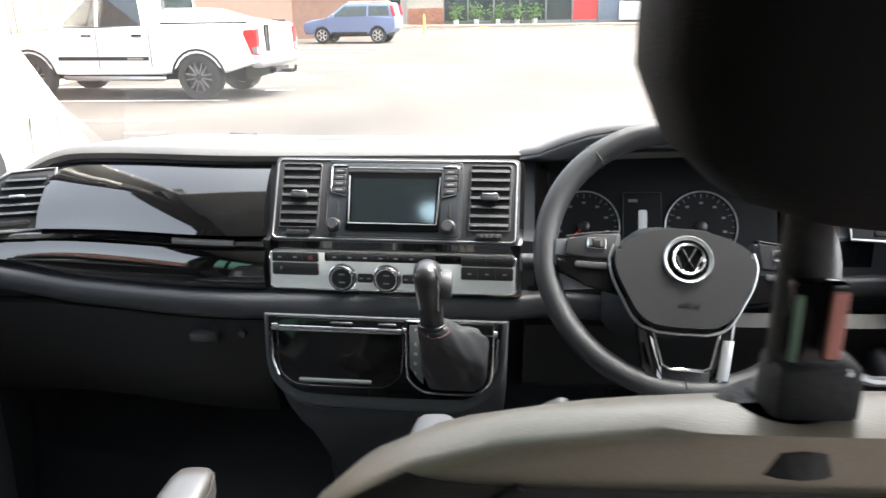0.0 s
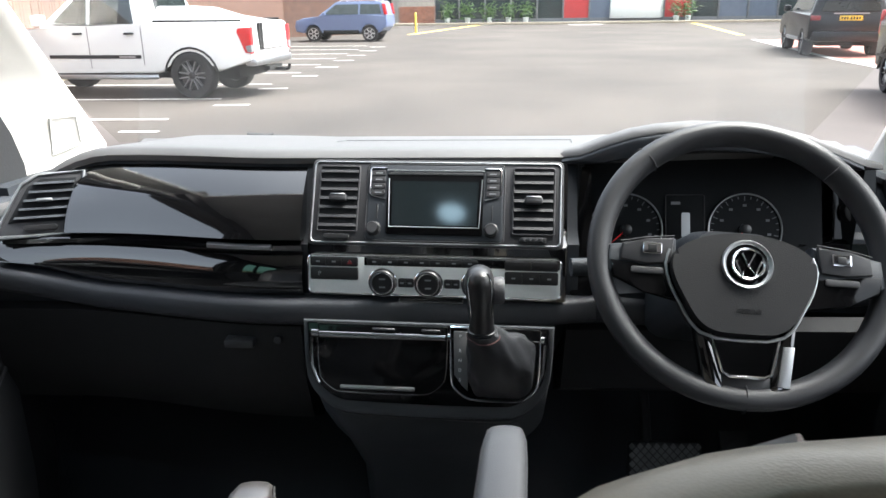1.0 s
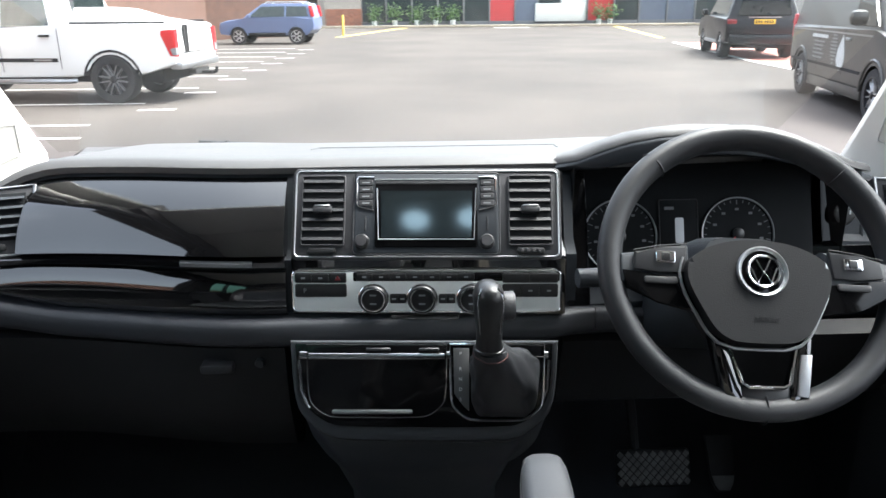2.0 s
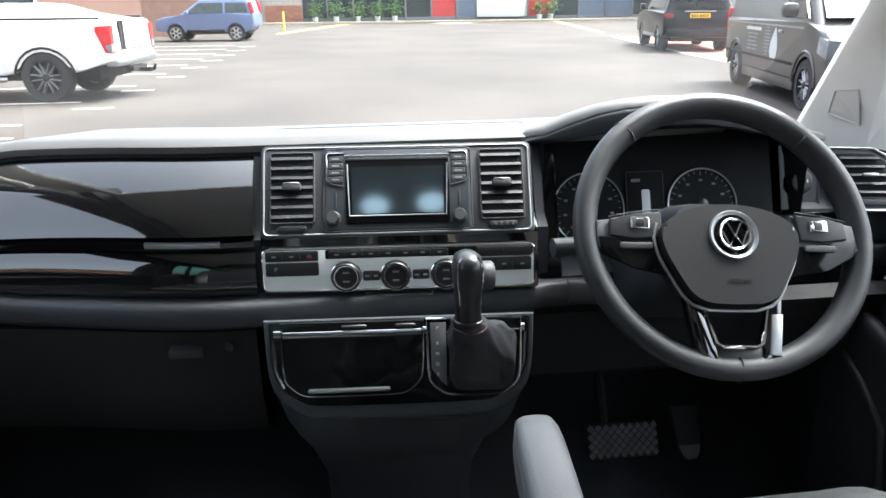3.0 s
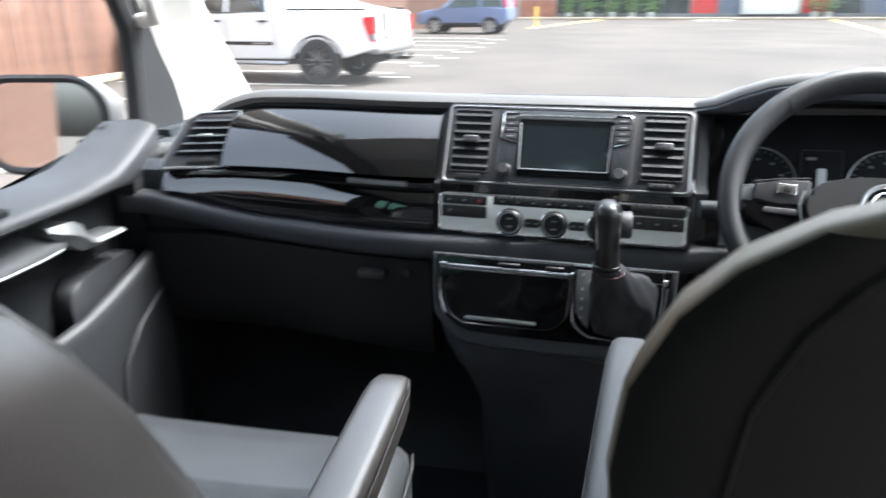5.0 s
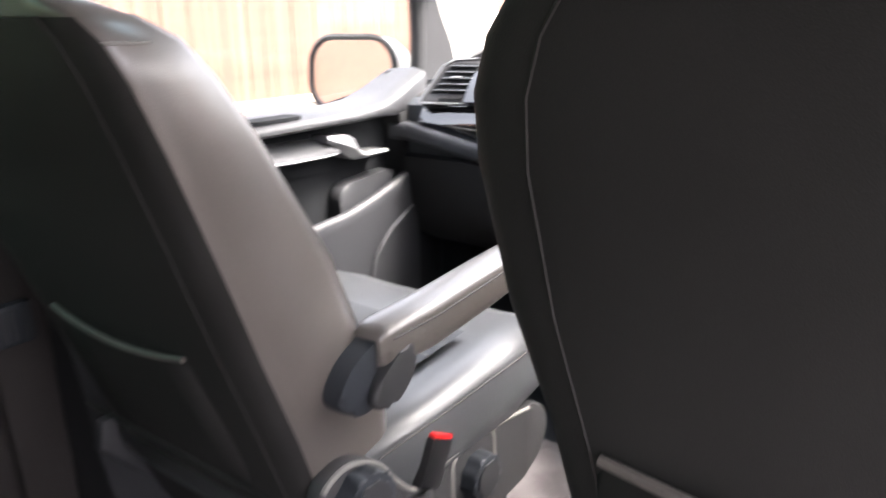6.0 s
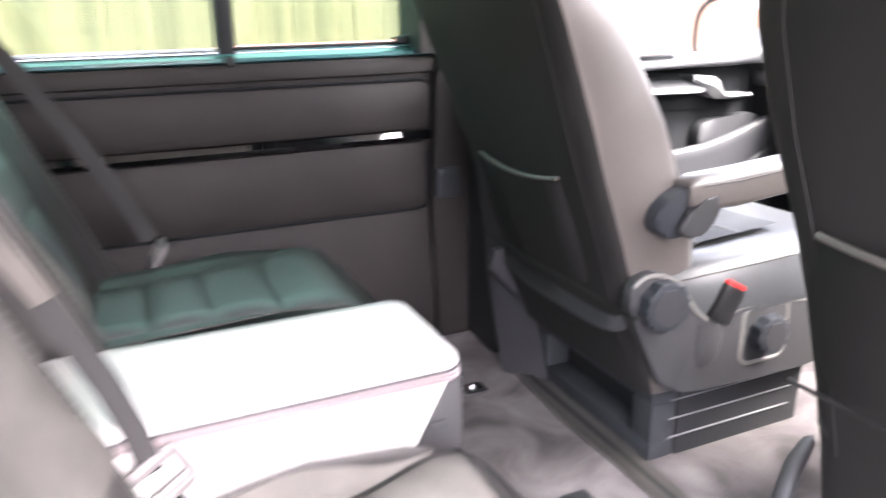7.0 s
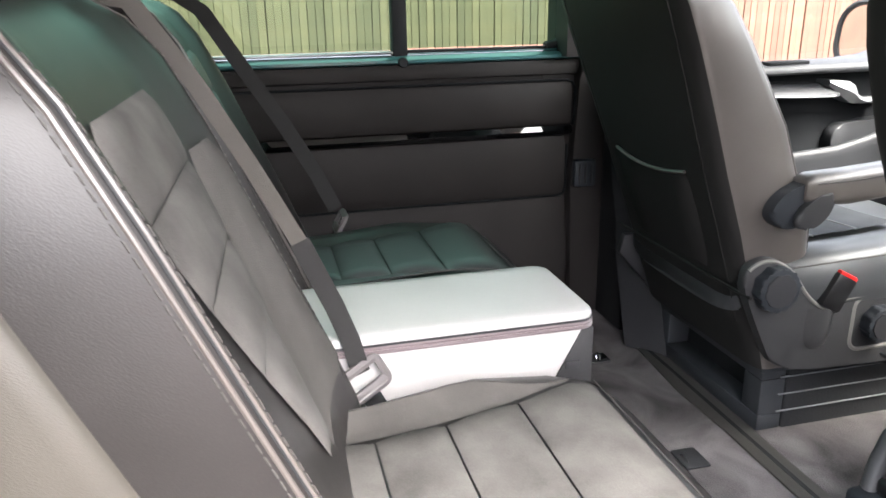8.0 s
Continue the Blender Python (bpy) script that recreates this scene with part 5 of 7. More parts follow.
def front_seat(cx, dy, dz, s, label, wide=1.0, recline=0.37, head=0.03, arm=(0.0, 0.0), table=PASSENGER_BACK, cush=0.0, by=0.0, sw=0.234, ax_off=0.234, pocket=0.121, cw=1.0, bxw=0.236, by0=0.32, shy=0.0, dials=True):
    """A front captain's chair; s is the side (1 or -1) on which the inner armrest hangs."""
    seat = thing("front_seat", (cx, 0.45 + dy, FLOOR), label, "seat", "front seats")
    rear = lambda z, d0=dy + by: 0.04 + d0 + recline * (1.37 + dz - z)
    BACK = [(z, hw * wide, th, conc) for z, hw, th, conc in table]
    rings = [ring_of(cx, hw, rear(z + dz), th, z + dz, conc, p=7.0, pf=2.4 if cush and z > 1.2 else 5.0, narrow=0.09 * smooth(1.12, 1.25, z) if cush else 0.0) for z, hw, th, conc in BACK]
    # The driver's backrest takes the lightened copy, the passenger's the plain dark leather.
    part("backrest", loft(rings), LITLEATHER if cush else LEATHER, seat, "leather backrest with warm light painted in" if cush else "dark leather backrest", 70)
    ins = []
    for z, hw, th, conc in BACK[3:7]:
        w = hw * 0.62
        ins.append([(cx + w * q, rear(z + dz) + th - conc * (1 - smooth(0.5, 0.92, abs(0.62 * q))) + 0.002, z + dz) for q in (-1, -0.6, -0.2, 0.2, 0.6, 1)])
    part("back_insert", loft(ins, closed=False), DARKSUEDE, seat, "grey suede insert", 70)
    # piping along both rear edges and across the shoulder
    for q in (-1, 1):
        part("piping", tube([r[4 if q > 0 else 14] for r in rings[2:-2]], 0.003, 6), LEATHER, seat)
        part("back_seam", tube([r[30 if q > 0 else 24] + Vector((0, -0.002, 0)) for r in [[Vector(v) for v in g] for g in rings[1:-2]]], 0.0014, 5), BACKSKIN, seat, "stitched seam")
    part("shoulder_seam", tube([Vector(rings[-4][j % 36]) * 1.0 for j in range(24, 37)], 0.0014, 5), RIMGREY, seat, "pale seam across the shoulder")
    z = 1.05 + dz
    part("map_pocket", loft([[(cx - w, rear(zz) + 0.01, zz), (cx - w * 0.92, rear(zz) - d, zz), (cx - w * 0.5, rear(zz) - d * 1.25, zz), (cx, rear(zz) - d * 1.3, zz - 0.0), (cx + w * 0.5, rear(zz) - d * 1.25, zz), (cx + w * 0.92, rear(zz) - d, zz), (cx + w, rear(zz) + 0.01, zz)] for zz, w, d in ((0.87 + dz, pocket, 0.001), (0.9 + dz, pocket * 1.08, 0.004), (0.97 + dz, pocket * 1.1, 0.006), (1.03 + dz, pocket * 1.08, 0.005), (1.05 + dz, pocket * 1.04, 0.003))], closed=False), BACKSKIN, seat, "elastic map pocket", 60)
    part("pocket_edge", tube([(cx + pocket * q, rear(z) - 0.005 - 0.003 * (1 - q * q), z - 0.012 * (1 - q * q)) for q in (-1, -0.75, -0.5, -0.25, 0, 0.25, 0.5, 0.75, 1)], 0.0045 if cush else 0.0032, 8), LEATHER, seat, "shiny pocket hem")
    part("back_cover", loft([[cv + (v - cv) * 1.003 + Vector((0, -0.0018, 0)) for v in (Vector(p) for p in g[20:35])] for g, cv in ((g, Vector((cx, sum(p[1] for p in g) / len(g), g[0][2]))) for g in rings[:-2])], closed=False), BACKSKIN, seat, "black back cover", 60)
    part("lower_hem", tube([(cx + hw * wide * q, rear(0.86 + dz) - 0.003, 0.86 + dz) for hw, q in ((0.24, -0.96), (0.24, -0.5), (0.24, 0), (0.24, 0.5), (0.24, 0.96))], 0.003, 6), BACKSKIN, seat, "hem across the lower back")
    # cushion
    ay, az = dy + arm[0], dz + arm[1]
    dy += cush
    cr = []
    for y, hw, zt, zb in ((0.27, 0.2, 0.88, 0.80), (0.32, 0.235, 0.92, 0.79), (0.45, 0.252, 0.925, 0.79), (0.6, 0.256, 0.935, 0.79), (0.69, 0.25, 0.938, 0.80), (0.735, 0.236, 0.925, 0.82), (0.757, 0.2, 0.895, 0.85)):
        ring = []
        for j in range(28):
            a = 2 * math.pi * j / 28
            c, sn = math.cos(a), math.sin(a)
            x = hw * math.copysign(abs(c) ** 0.6, c)
            zz = (zt + zb) / 2 + (zt - zb) / 2 * math.copysign(abs(sn) ** 0.6, sn)
            if sn > 0:
                zz += 0.016 * smooth(0.55, 0.85, abs(x / hw)) * (1 if y < 0.7 else 0.4) - 0.01 * (1 - abs(x / hw) ** 2)
            ring.append((cx + x * cw, y + dy, zz + dz * 0.5))
        cr.append(ring)
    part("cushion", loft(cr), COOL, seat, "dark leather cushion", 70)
    ci = []
    for y, zt in ((0.34, 0.914), (0.42, 0.917), (0.5, 0.921), (0.56, 0.925), (0.6, 0.928)):
        ci.append([(cx + 0.252 * 0.66 * cw * q, y + dy, zt + 0.004 + 0.0055 * q * q + dz * 0.5) for q in (-1, -0.66, -0.33, 0, 0.33, 0.66, 1)])
    part("cushion_insert", loft(ci, closed=False), DARKSUEDE, seat, "grey suede insert", 70)
    for y in (0.43, 0.52):
        part("insert_seam", tube([(cx + 0.166 * cw * q, y + dy, 0.9205 + (y - 0.43) * 0.06 + 0.0055 * q * q + dz * 0.5) for q in (-1, -0.5, 0, 0.5, 1)], 0.002, 5), LEATHER, seat)
    for q in (-1, 1):
        part("cushion_seam", tube([(cx + q * h * cw, y + dy, zt + dz * 0.5) for y, h, zt in ((0.34, 0.247, 0.902), (0.45, 0.254, 0.908), (0.6, 0.258, 0.915), (0.69, 0.251, 0.915), (0.73, 0.24, 0.905))], 0.0014, 5), STITCH, seat, "stitched seam")
    # plastic side shield with dial, recess and buckle
    fx = cx + s * sw
    prof = [(0.266, 0.84), (0.248, 0.885), (0.256, 0.914), (0.294, 0.926), (0.338, 0.902), (0.37, 0.856), (0.4, 0.83), (0.428, 0.822), (0.442, 0.84), (0.52, 0.841), (0.62, 0.829), (0.7, 0.81), (0.72, 0.76), (0.68, 0.704), (0.5, 0.706), (0.33, 0.714), (0.3, 0.77)]
    if dials:
        shield = part("side_shield", prism(rounder([(y + dy + shy, z) for y, z in prof]), "x", fx, fx + s * 0.022, 0.006, 3), SHIELD, seat, "dark grey plastic side shield")
        top_edge = soften_open(prof[1:12], 2)
        part("shield_edge", tube([(fx + s * 0.0215, y + dy + shy, z - 0.004) for y, z in top_edge[2:-1]], 0.0035, 8), RIMGREY, shield, "light grey upper edge")
        cup = []
        for z, w, d in ((0.826, 0.026, 0.012), (0.8, 0.029, 0.013), (0.775, 0.028, 0.012), (0.757, 0.022, 0.008), (0.748, 0.012, 0.002)):
            cup.append([(fx + s * (0.02 + d * math.cos(math.pi / 2 * q) ** 0.6 if abs(q) < 1 else 0.02), 0.403 + dy + shy + w * q, z) for q in (-1, -0.8, -0.5, 0, 0.5, 0.8, 1)])
        part("buckle_pocket", loft(cup, closed=False), SHIELD, shield, "bulging buckle pocket", 60)
    part("side_shield", prism([(y + dy + shy, z) for y, z in ((0.25, 0.8), (0.26, 0.84), (0.68, 0.84), (0.7, 0.71), (0.33, 0.71))], "x", cx - s * (sw + 0.001), cx - s * (sw + 0.021), 0.006, 2), GREYPLASTIC, seat)
    part("under_frame", box(cx - 0.19, cx + 0.19, 0.33 + dy, 0.7 + dy, 0.69, 0.83, 0.01), PLASTIC, seat)
    for y, z, r in ((0.303, 0.873, 0.037), (0.519, 0.786, 0.031)) if dials else ():
        rot = Matrix.Translation((fx + s * 0.02, y + dy + shy, z)) @ Matrix.Rotation(radians(90 * s), 4, "Y")
        lobes = [((r * (1 + 0.055 * math.cos(9 * a))) * math.cos(a), (r * (1 + 0.055 * math.cos(9 * a))) * math.sin(a)) for a in (2 * math.pi * j / 54 for j in range(54))]
        dial = part("dial", prism(lobes, "z", 0.0, 0.024, 0.004, 3, rot), PLASTIC, seat, "black lobed adjuster dial")
        part("dial_face", prism([(0.76 * a, 0.76 * b) for a, b in lobes], "z", 0.0235, 0.0262, 0.001, 2, rot), GREYPLASTIC, dial)
    if dials:
        part("lever_cup", rim_of(rounded(0.472 + dy + shy, 0.566 + dy + shy, 0.737, 0.835, 0.02), 0.0045, Matrix(((0, 0, s, fx + s * 0.02), (1, 0, 0, 0), (0, 1, 0, 0), (0, 0, 0, 1))), 0.0), RIMGREY, seat, "light grey frame round the dial")
    bk = Matrix.Translation((fx + s * (0.02 if dials else 0.009), 0.43 + dy + shy, 0.852)) @ Matrix.Rotation(radians(-28), 4, "X")
    b = part("belt_buckle", box(-0.012, 0.012, -0.022, 0.022, -0.034, 0.03, 0.006, 2, bk), BUTTON, seat, "black buckle with red release")
    part("buckle_release", box(-0.0105, 0.0105, -0.02, 0.02, 0.025, 0.034, 0.003, 2, bk), REDMARK, b, "red release button")
    # box under the seat
    y0, y1 = by0 + dy * 0.4, 0.672 + dy * 0.4
    part("seat_box", prism([(cx - bxw, FLOOR), (cx + bxw, FLOOR), (cx + bxw + 0.004, 0.71), (cx - bxw - 0.004, 0.71)], "y", y0 + 0.05, y1, 0.006), RUBBER, seat, "black seat box")
    for k in range(3):
        zz = 0.607 + 0.0345 * k
        part("box_line", box(cx + s * (bxw + 0.0015), cx + s * (bxw + 0.005), y0 + 0.035, y1 - 0.03, zz, zz + 0.0016), BOXLINE, seat, "thin silver line")
    part("rear_tray", join(box(cx - bxw, cx + bxw, y0, y0 + 0.05, FLOOR, 0.602, 0.004), box(cx - bxw, cx + bxw, y0, y0 + 0.05, 0.672, 0.713, 0.004), box(cx - bxw, cx - bxw + 0.045, y0, y0 + 0.05, 0.602, 0.672, 0.003), box(cx + bxw - 0.05, cx + bxw, y0, y0 + 0.05, 0.602, 0.672, 0.003)), SOFT, seat, "dark plinth with an open tray")
    # armrest
    ax = cx + s * ax_off
    turned = 0.08 if cush else 0.0
    hx, hy_ = (0.022, 0.03) if cush else (0.0, 0.0)
    hinge = [(0.8 * y + 0.317 + ay + hy_, 0.8 * z + 1.004 + az) for y, z in [(-0.052, -0.014), (-0.046, 0.012), (-0.02, 0.038), (0.035, 0.056), (0.06, 0.05), (0.06, 0.008), (0.035, -0.025), (0.005, -0.04), (-0.03, -0.036)]]
    part("armrest_hinge", prism(rounder(hinge), "x", ax + hx - s * 0.03, ax + hx + s * 0.012, 0.008, 3), PLASTIC, seat, "black armrest hinge")
    cap = [(0.8 * y + 0.334 + ay + hy_, 0.8 * z + 1.001 + az) for y, z in [(-0.03, -0.018), (-0.012, 0.012), (0.045, 0.045), (0.06, 0.03), (0.05, -0.008), (0.02, -0.034), (-0.015, -0.036)]]
    part("hinge_cap", prism(rounder(cap), "x", ax + hx + s * 0.01, ax + hx + s * 0.024, 0.006, 3), SHIELD, seat, "grey hinge cap")
    rr = []
    aw, al = (0.78, 1.0) if cush else (0.82, 0.94)
    for y, z, hw, hh in ((0.33, 1.035, 0.022, 0.018), (0.345, 1.034, 0.027, 0.025), (0.42, 1.034, 0.029, 0.028), (0.54, 1.043, 0.029, 0.027), (0.61, 1.049, 0.0285, 0.025), (0.635, 1.051, 0.027, 0.022), (0.651, 1.053, 0.023, 0.017), (0.66, 1.054, 0.016, 0.011), (0.664, 1.055, 0.007, 0.005)):
        ring = []
        for j in range(20):
            a = 2 * math.pi * j / 20
            c, sn = math.cos(a), math.sin(a)
            ring.append((ax + turned * (y - 0.66) + aw * hw * math.copysign(abs(c) ** 0.5, c), 0.33 + al * (y - 0.33) + ay, z + az + hh * math.copysign(abs(sn) ** 0.5, sn)))
        rr.append(ring)
    part("armrest", loft(rr), ARM if cush else LEATHER, seat, "grey leather armrest", 70)
    part("armrest_seam", tube([(ax + turned * (y - 0.66) + s * aw * hw * (0.88 if cush else 0.98), 0.33 + al * (y - 0.33) + ay, z + az + 0.012) for y, z, hw in ((0.345, 1.034, 0.031), (0.42, 1.036, 0.033), (0.54, 1.045, 0.032), (0.62, 1.052, 0.03), (0.648, 1.055, 0.024))], 0.0012, 5), STITCH, seat, "stitched seam")
    # headrest
    hy = rear(1.37 + dz) + head
    post = 0.1 if cush else 0.08
    for q in (-1, 1):
        part("headrest_post", tube([(cx + q * post, hy - (0.02 if cush else -0.01), (1.372 if cush else 1.33) + dz), (cx + q * post, hy - (0.02 if cush else 0.005), 1.47 + dz)], 0.007, 10), RUBBER if cush else CHROME, seat, "black sleeved post" if cush else "chrome headrest post")
        part("post_collar", lathe([(0.02, 0), (0.02, 0.008), (0.014, 0.014), (0, 0.014)], 20, Matrix.Translation((cx + q * post, hy - (0.018 if cush else -0.006), (1.372 if cush else 1.368) + dz))), RUBBER, seat)
    hr = []
    for z, hw, th in ((1.441, 0.07, 0.045), (1.443, 0.1, 0.062), (1.449, 0.119, 0.074), (1.46, 0.13, 0.083), (1.48, 0.138, 0.09), (1.54, 0.138, 0.1), (1.6, 0.13, 0.095), (1.635, 0.11, 0.075), (1.65, 0.07, 0.04)):
        hr.append(ring_of(cx, hw * (1.04 if cush else 1.0), hy - th * 0.45 - 0.01, th, z + dz, 0.0, 0, 40, 4.5))
    # The headrest's shaded look is in its colour, darker than the seat leather.
    part("headrest", loft(hr), SHADEDSKIN, seat, "leather headrest with shade painted in", 70)
    part("headrest_cover", loft([[Vector(p) + Vector((0, -0.0018, 0)) for p in g[22:39]] for g in hr[1:-1]], closed=False), SHADEDSKIN, seat, "rear of the headrest, darkened for shade", 60)
    return seat


front_seat(-0.372, 0.0, 0.0, 1, "dark leather front passenger seat with suede inserts and armrest", 1.0, 0.36, table=PASSENGER_BACK, by=0.038, sw=0.2, ax_off=0.221, cw=0.9, bxw=0.178, by0=0.343)
front_seat(0.327, 0.145, 0.013, -1, "dark leather driver's seat with suede inserts and armrest", 1.0, 0.2, 0.035, (-0.15, 0.045), DRIVER_BACK, -0.115, pocket=0.186, shy=-0.09, sw=0.19, dials=False, bxw=0.16)


# black holder clamped round the driver's headrest post
HX, HY = 0.227, 0.2
hm = thing("headrest_mount", (HX, HY, 1.38), "black holder clamped on the driver's headrest post", "mount")
part("base_pad", lathe([(0.019, -0.006), (0.02, 0.0), (0.016, 0.004), (0.011, 0.007), (0.008, 0.012), (0, 0.012)], 24, Matrix.Translation((HX, HY + 0.006, 1.388))), RUBBER, hm, "flared black base")
part("clamp", join(box(HX - 0.007, HX + 0.018, HY - 0.01, HY + 0.008, 1.396, 1.415, 0.004), lathe([(0.006, 0), (0.006, 0.056), (0, 0.056)], 16, Matrix.Translation((HX, HY, 1.396)))), RUBBER, hm, "black clamp body")
part("bracket", box(HX - 0.007, HX + 0.0075, HY - 0.013, HY - 0.007, 1.418, 1.441, 0.0015), PIANOFLAT, hm, "small gloss bracket")
part("bracket_stripe", box(HX + 0.0025, HX + 0.0068, HY - 0.0142, HY - 0.0125, 1.42, 1.439, 0.0004, 1), mat("pink plastic", (0.5, 0.2, 0.17), 0.5), hm, "pale red stripe")
part("bracket_edge", box(HX - 0.0065, HX - 0.0045, HY - 0.0142, HY - 0.0125, 1.419, 1.438, 0.0004, 1), mat("pale green plastic", (0.1, 0.17, 0.12), 0.4), hm, "pale green edge")
part("rod", tube([(HX + 0.012, HY - 0.008, 1.413), (HX + 0.02, HY - 0.007, 1.41), (HX + 0.07, HY - 0.004, 1.409)], 0.0015, 8), SATIN, hm, "thin metal rod")


hb = thing("handbrake", (0.06, 0.4, FLOOR), "grey handbrake lever beside the driver's seat", "handbrake")
part("lever", tube([(0.045, 0.36, 0.6), (0.04, 0.375, 0.65), (0.032, 0.4, 0.69), (0.028, 0.425, 0.714), (0.027, 0.433, 0.718)], [0.016, 0.017, 0.016, 0.011, 0.004], 12, flat=0.8), ARM, hb, "smooth grey grip")
part("base", box(0.03, 0.09, 0.33, 0.43, FLOOR, 0.615, 0.012, 3), PLASTIC, hb, "black base cover")
part("base_cap", box(0.055, 0.09, 0.36, 0.43, 0.614, 0.64, 0.008, 3), BUTTON, hb)


# ---- rear seats ----
def rear_seat(cx, label, yaw=0.0, inner=-1, lift=0.0, field=SUEDE, field_label="grey brushed suede field", wing=MIDSUEDE):
    seat = thing("rear_seat", (cx, -0.4, FLOOR), label, "seat", "rear seats")
    fy = lambda z: -0.432 - 0.42 * (z - 0.9)
    nrm = Vector((0, 0.922, 0.387))
    at = lambda u, z, d: Vector((cx + u, fy(z) - yaw * u, z)) + nrm * d
    half = [(0, 0.0), (0.3, 0.0), (0.5, 0.001), (0.62, 0.006), (0.76, 0.017), (0.84, 0.0215), (0.885, 0.022), (0.91, 0.0185), (0.935, 0.009), (0.96, -0.004), (0.985, -0.02), (1.008, -0.045), (1.018, -0.07), (1.01, -0.1), (0.95, -0.125), (0.5, -0.13), (0, -0.13)]
    prof = half + [(-u, d) for u, d in reversed(half[1:-1])]
    rows = [(0.80, 0.2, 0.8), (0.88, 0.206, 0.95), (0.98, 0.212, 1), (1.1, 0.214, 1), (1.2, 0.214, 1), (1.27, 0.207, 0.95), (1.31, 0.194, 0.8), (1.335, 0.168, 0.55), (1.348, 0.12, 0.25)]
    part("backrest", loft([[at(u * hw, z, -0.05 + (d + 0.05) * k) for u, d in prof] for z, hw, k in rows]), REARLEATHER, seat, "dark leather backrest", 70)
    for q in (-1, 1):
        for u, d in ((0.878, 0.0226), (0.932, 0.0108)):
            run = [(0.82 + 0.48 * i / 52, *lerp_table(rows, 0.82 + 0.48 * i / 52)) for i in range(53)]
            run = [at(q * u * hw, z, -0.05 + (d + 0.05) * k) for z, hw, k in run]
            part("stitching", join(*[tube([a, a.lerp(b, 0.7)], 0.0007, 5) for a, b in zip(run, run[1:])]), STITCH, seat, "fine double stitching")
        # Added rolls in paler leather draw the two highlight lines along the ridge.
        for u, d in ((0.894, 0.0205), (0.917, 0.0146)):
            part("rolled_edge", tube([at(q * u * hw, z, -0.05 + (d + 0.05) * k) for z, hw, k in rows[:8]], 0.0021, 8), LEATHER, seat, "leather roll paler for the ridge highlight")
        part("seam", tube([at(q * 0.907 * hw, z, -0.05 + (0.0195 + 0.05) * k) for z, hw, k in rows[:8]], 0.0012, 5), RUBBER, seat)
    # suede insert of quilted fields, six-sided at the top and narrowing below
    width = [(0.94, 0.012), (0.98, 0.026), (1.006, 0.04), (1.061, 0.068), (1.119, 0.092), (1.185, 0.117), (1.215, 0.124), (1.235, 0.122), (1.25, 0.108), (1.256, 0.098)]
    for z0, z1 in ((0.94, 1.0515), (1.0525, 1.1205), (1.1215, 1.189), (1.19, 1.255)):
        g = []
        for i in range(9):
            t = i / 8
            z = z0 + (z1 - z0) * t
            w = lerp_table(width, z)[0]
            g.append([at(w * k, z, 0.002 + 0.006 * (1 - abs(k) ** 8) * (1 - abs(2 * t - 1) ** 8)) for k in (-1, -0.97, -0.9, -0.6, -0.3, 0, 0.3, 0.6, 0.9, 0.97, 1)])
        part("quilted_field", loft(g, closed=False), field, seat, field_label, 80)
    # plain suede side panel towards the middle of the van
    g = []
    for i in range(12):
        z = 0.93 + 0.265 * i / 11
        w = lerp_table(width, z)[0] + 0.003
        e = 0.196 - 0.04 * smooth(1.16, 1.195, z)
        g.append([at(inner * (w + (e - w) * k), z, 0.0022 + 0.0195 * smooth(0.09, 0.172, w + (e - w) * k) * min(1, 3.5 * k)) for k in (0, 0.2, 0.4, 0.6, 0.8, 0.95, 1)])
    part("side_panel", loft(g, closed=False), MIDSUEDE, seat, "plain grey suede side panel", 80)
    # cushion
    cr = []
    for y, hw, zt, zb in ((-0.54, 0.165, 0.875, 0.775), (-0.5, 0.176, 0.884, 0.765), (-0.39, 0.185, 0.888, 0.755), (-0.32, 0.2, 0.891, 0.755), (-0.26, 0.208, 0.894, 0.755), (-0.165, 0.205, 0.897, 0.76), (-0.118, 0.196, 0.89, 0.775), (-0.094, 0.178, 0.873, 0.795), (-0.084, 0.145, 0.853, 0.815)):
        ring = []
        for j in range(40):
            a = 2 * math.pi * j / 40
            c, sn = math.cos(a), math.sin(a)
            x = hw * math.copysign(abs(c) ** 0.5, c)
            zz = (zt + zb) / 2 + (zt - zb) / 2 * math.copysign(abs(sn) ** 0.5, sn)
            if sn > 0:
                zz += 0.016 * smooth(0.55, 0.8, abs(x / hw)) * smooth(-0.12, -0.24, y) - 0.006
            ring.append((cx + x, y + lift, zz + lift))
        cr.append(ring)
    part("cushion", loft(cr), REARLEATHER, seat, "dark leather cushion", 70)
    top_of = lambda y: lerp_table([(-0.54, 0.875), (-0.5, 0.884), (-0.39, 0.888), (-0.26, 0.894), (-0.165, 0.897), (-0.12, 0.891)], y)[0] - 0.0045
    wide_at = lambda y: lerp_table([(-0.5, 0.09), (-0.4, 0.09), (-0.316, 0.097), (-0.22, 0.117), (-0.15, 0.14), (-0.12, 0.142)], y)[0]
    for y0, y1 in ((-0.5, -0.397), (-0.3945, -0.318), (-0.3155, -0.23), (-0.2275, -0.128)):
        g = []
        for i in range(9):
            t = i / 8
            y = y0 + (y1 - y0) * t
            w = wide_at(y)
            puff = 0.006 * math.sin(math.pi * t) ** 0.5
            g.append([(cx + w * k, y + lift, top_of(y) + (puff + 0.0012 if abs(k) < 0.95 else -0.0015) + lift) for k in (-1, -0.93, -0.6, -0.3, 0, 0.3, 0.6, 0.93, 1)])
        part("quilted_field", loft(g, closed=False), field, seat, field_label, 80)
    # plain suede wing along the inner side of the cushion
    g = []
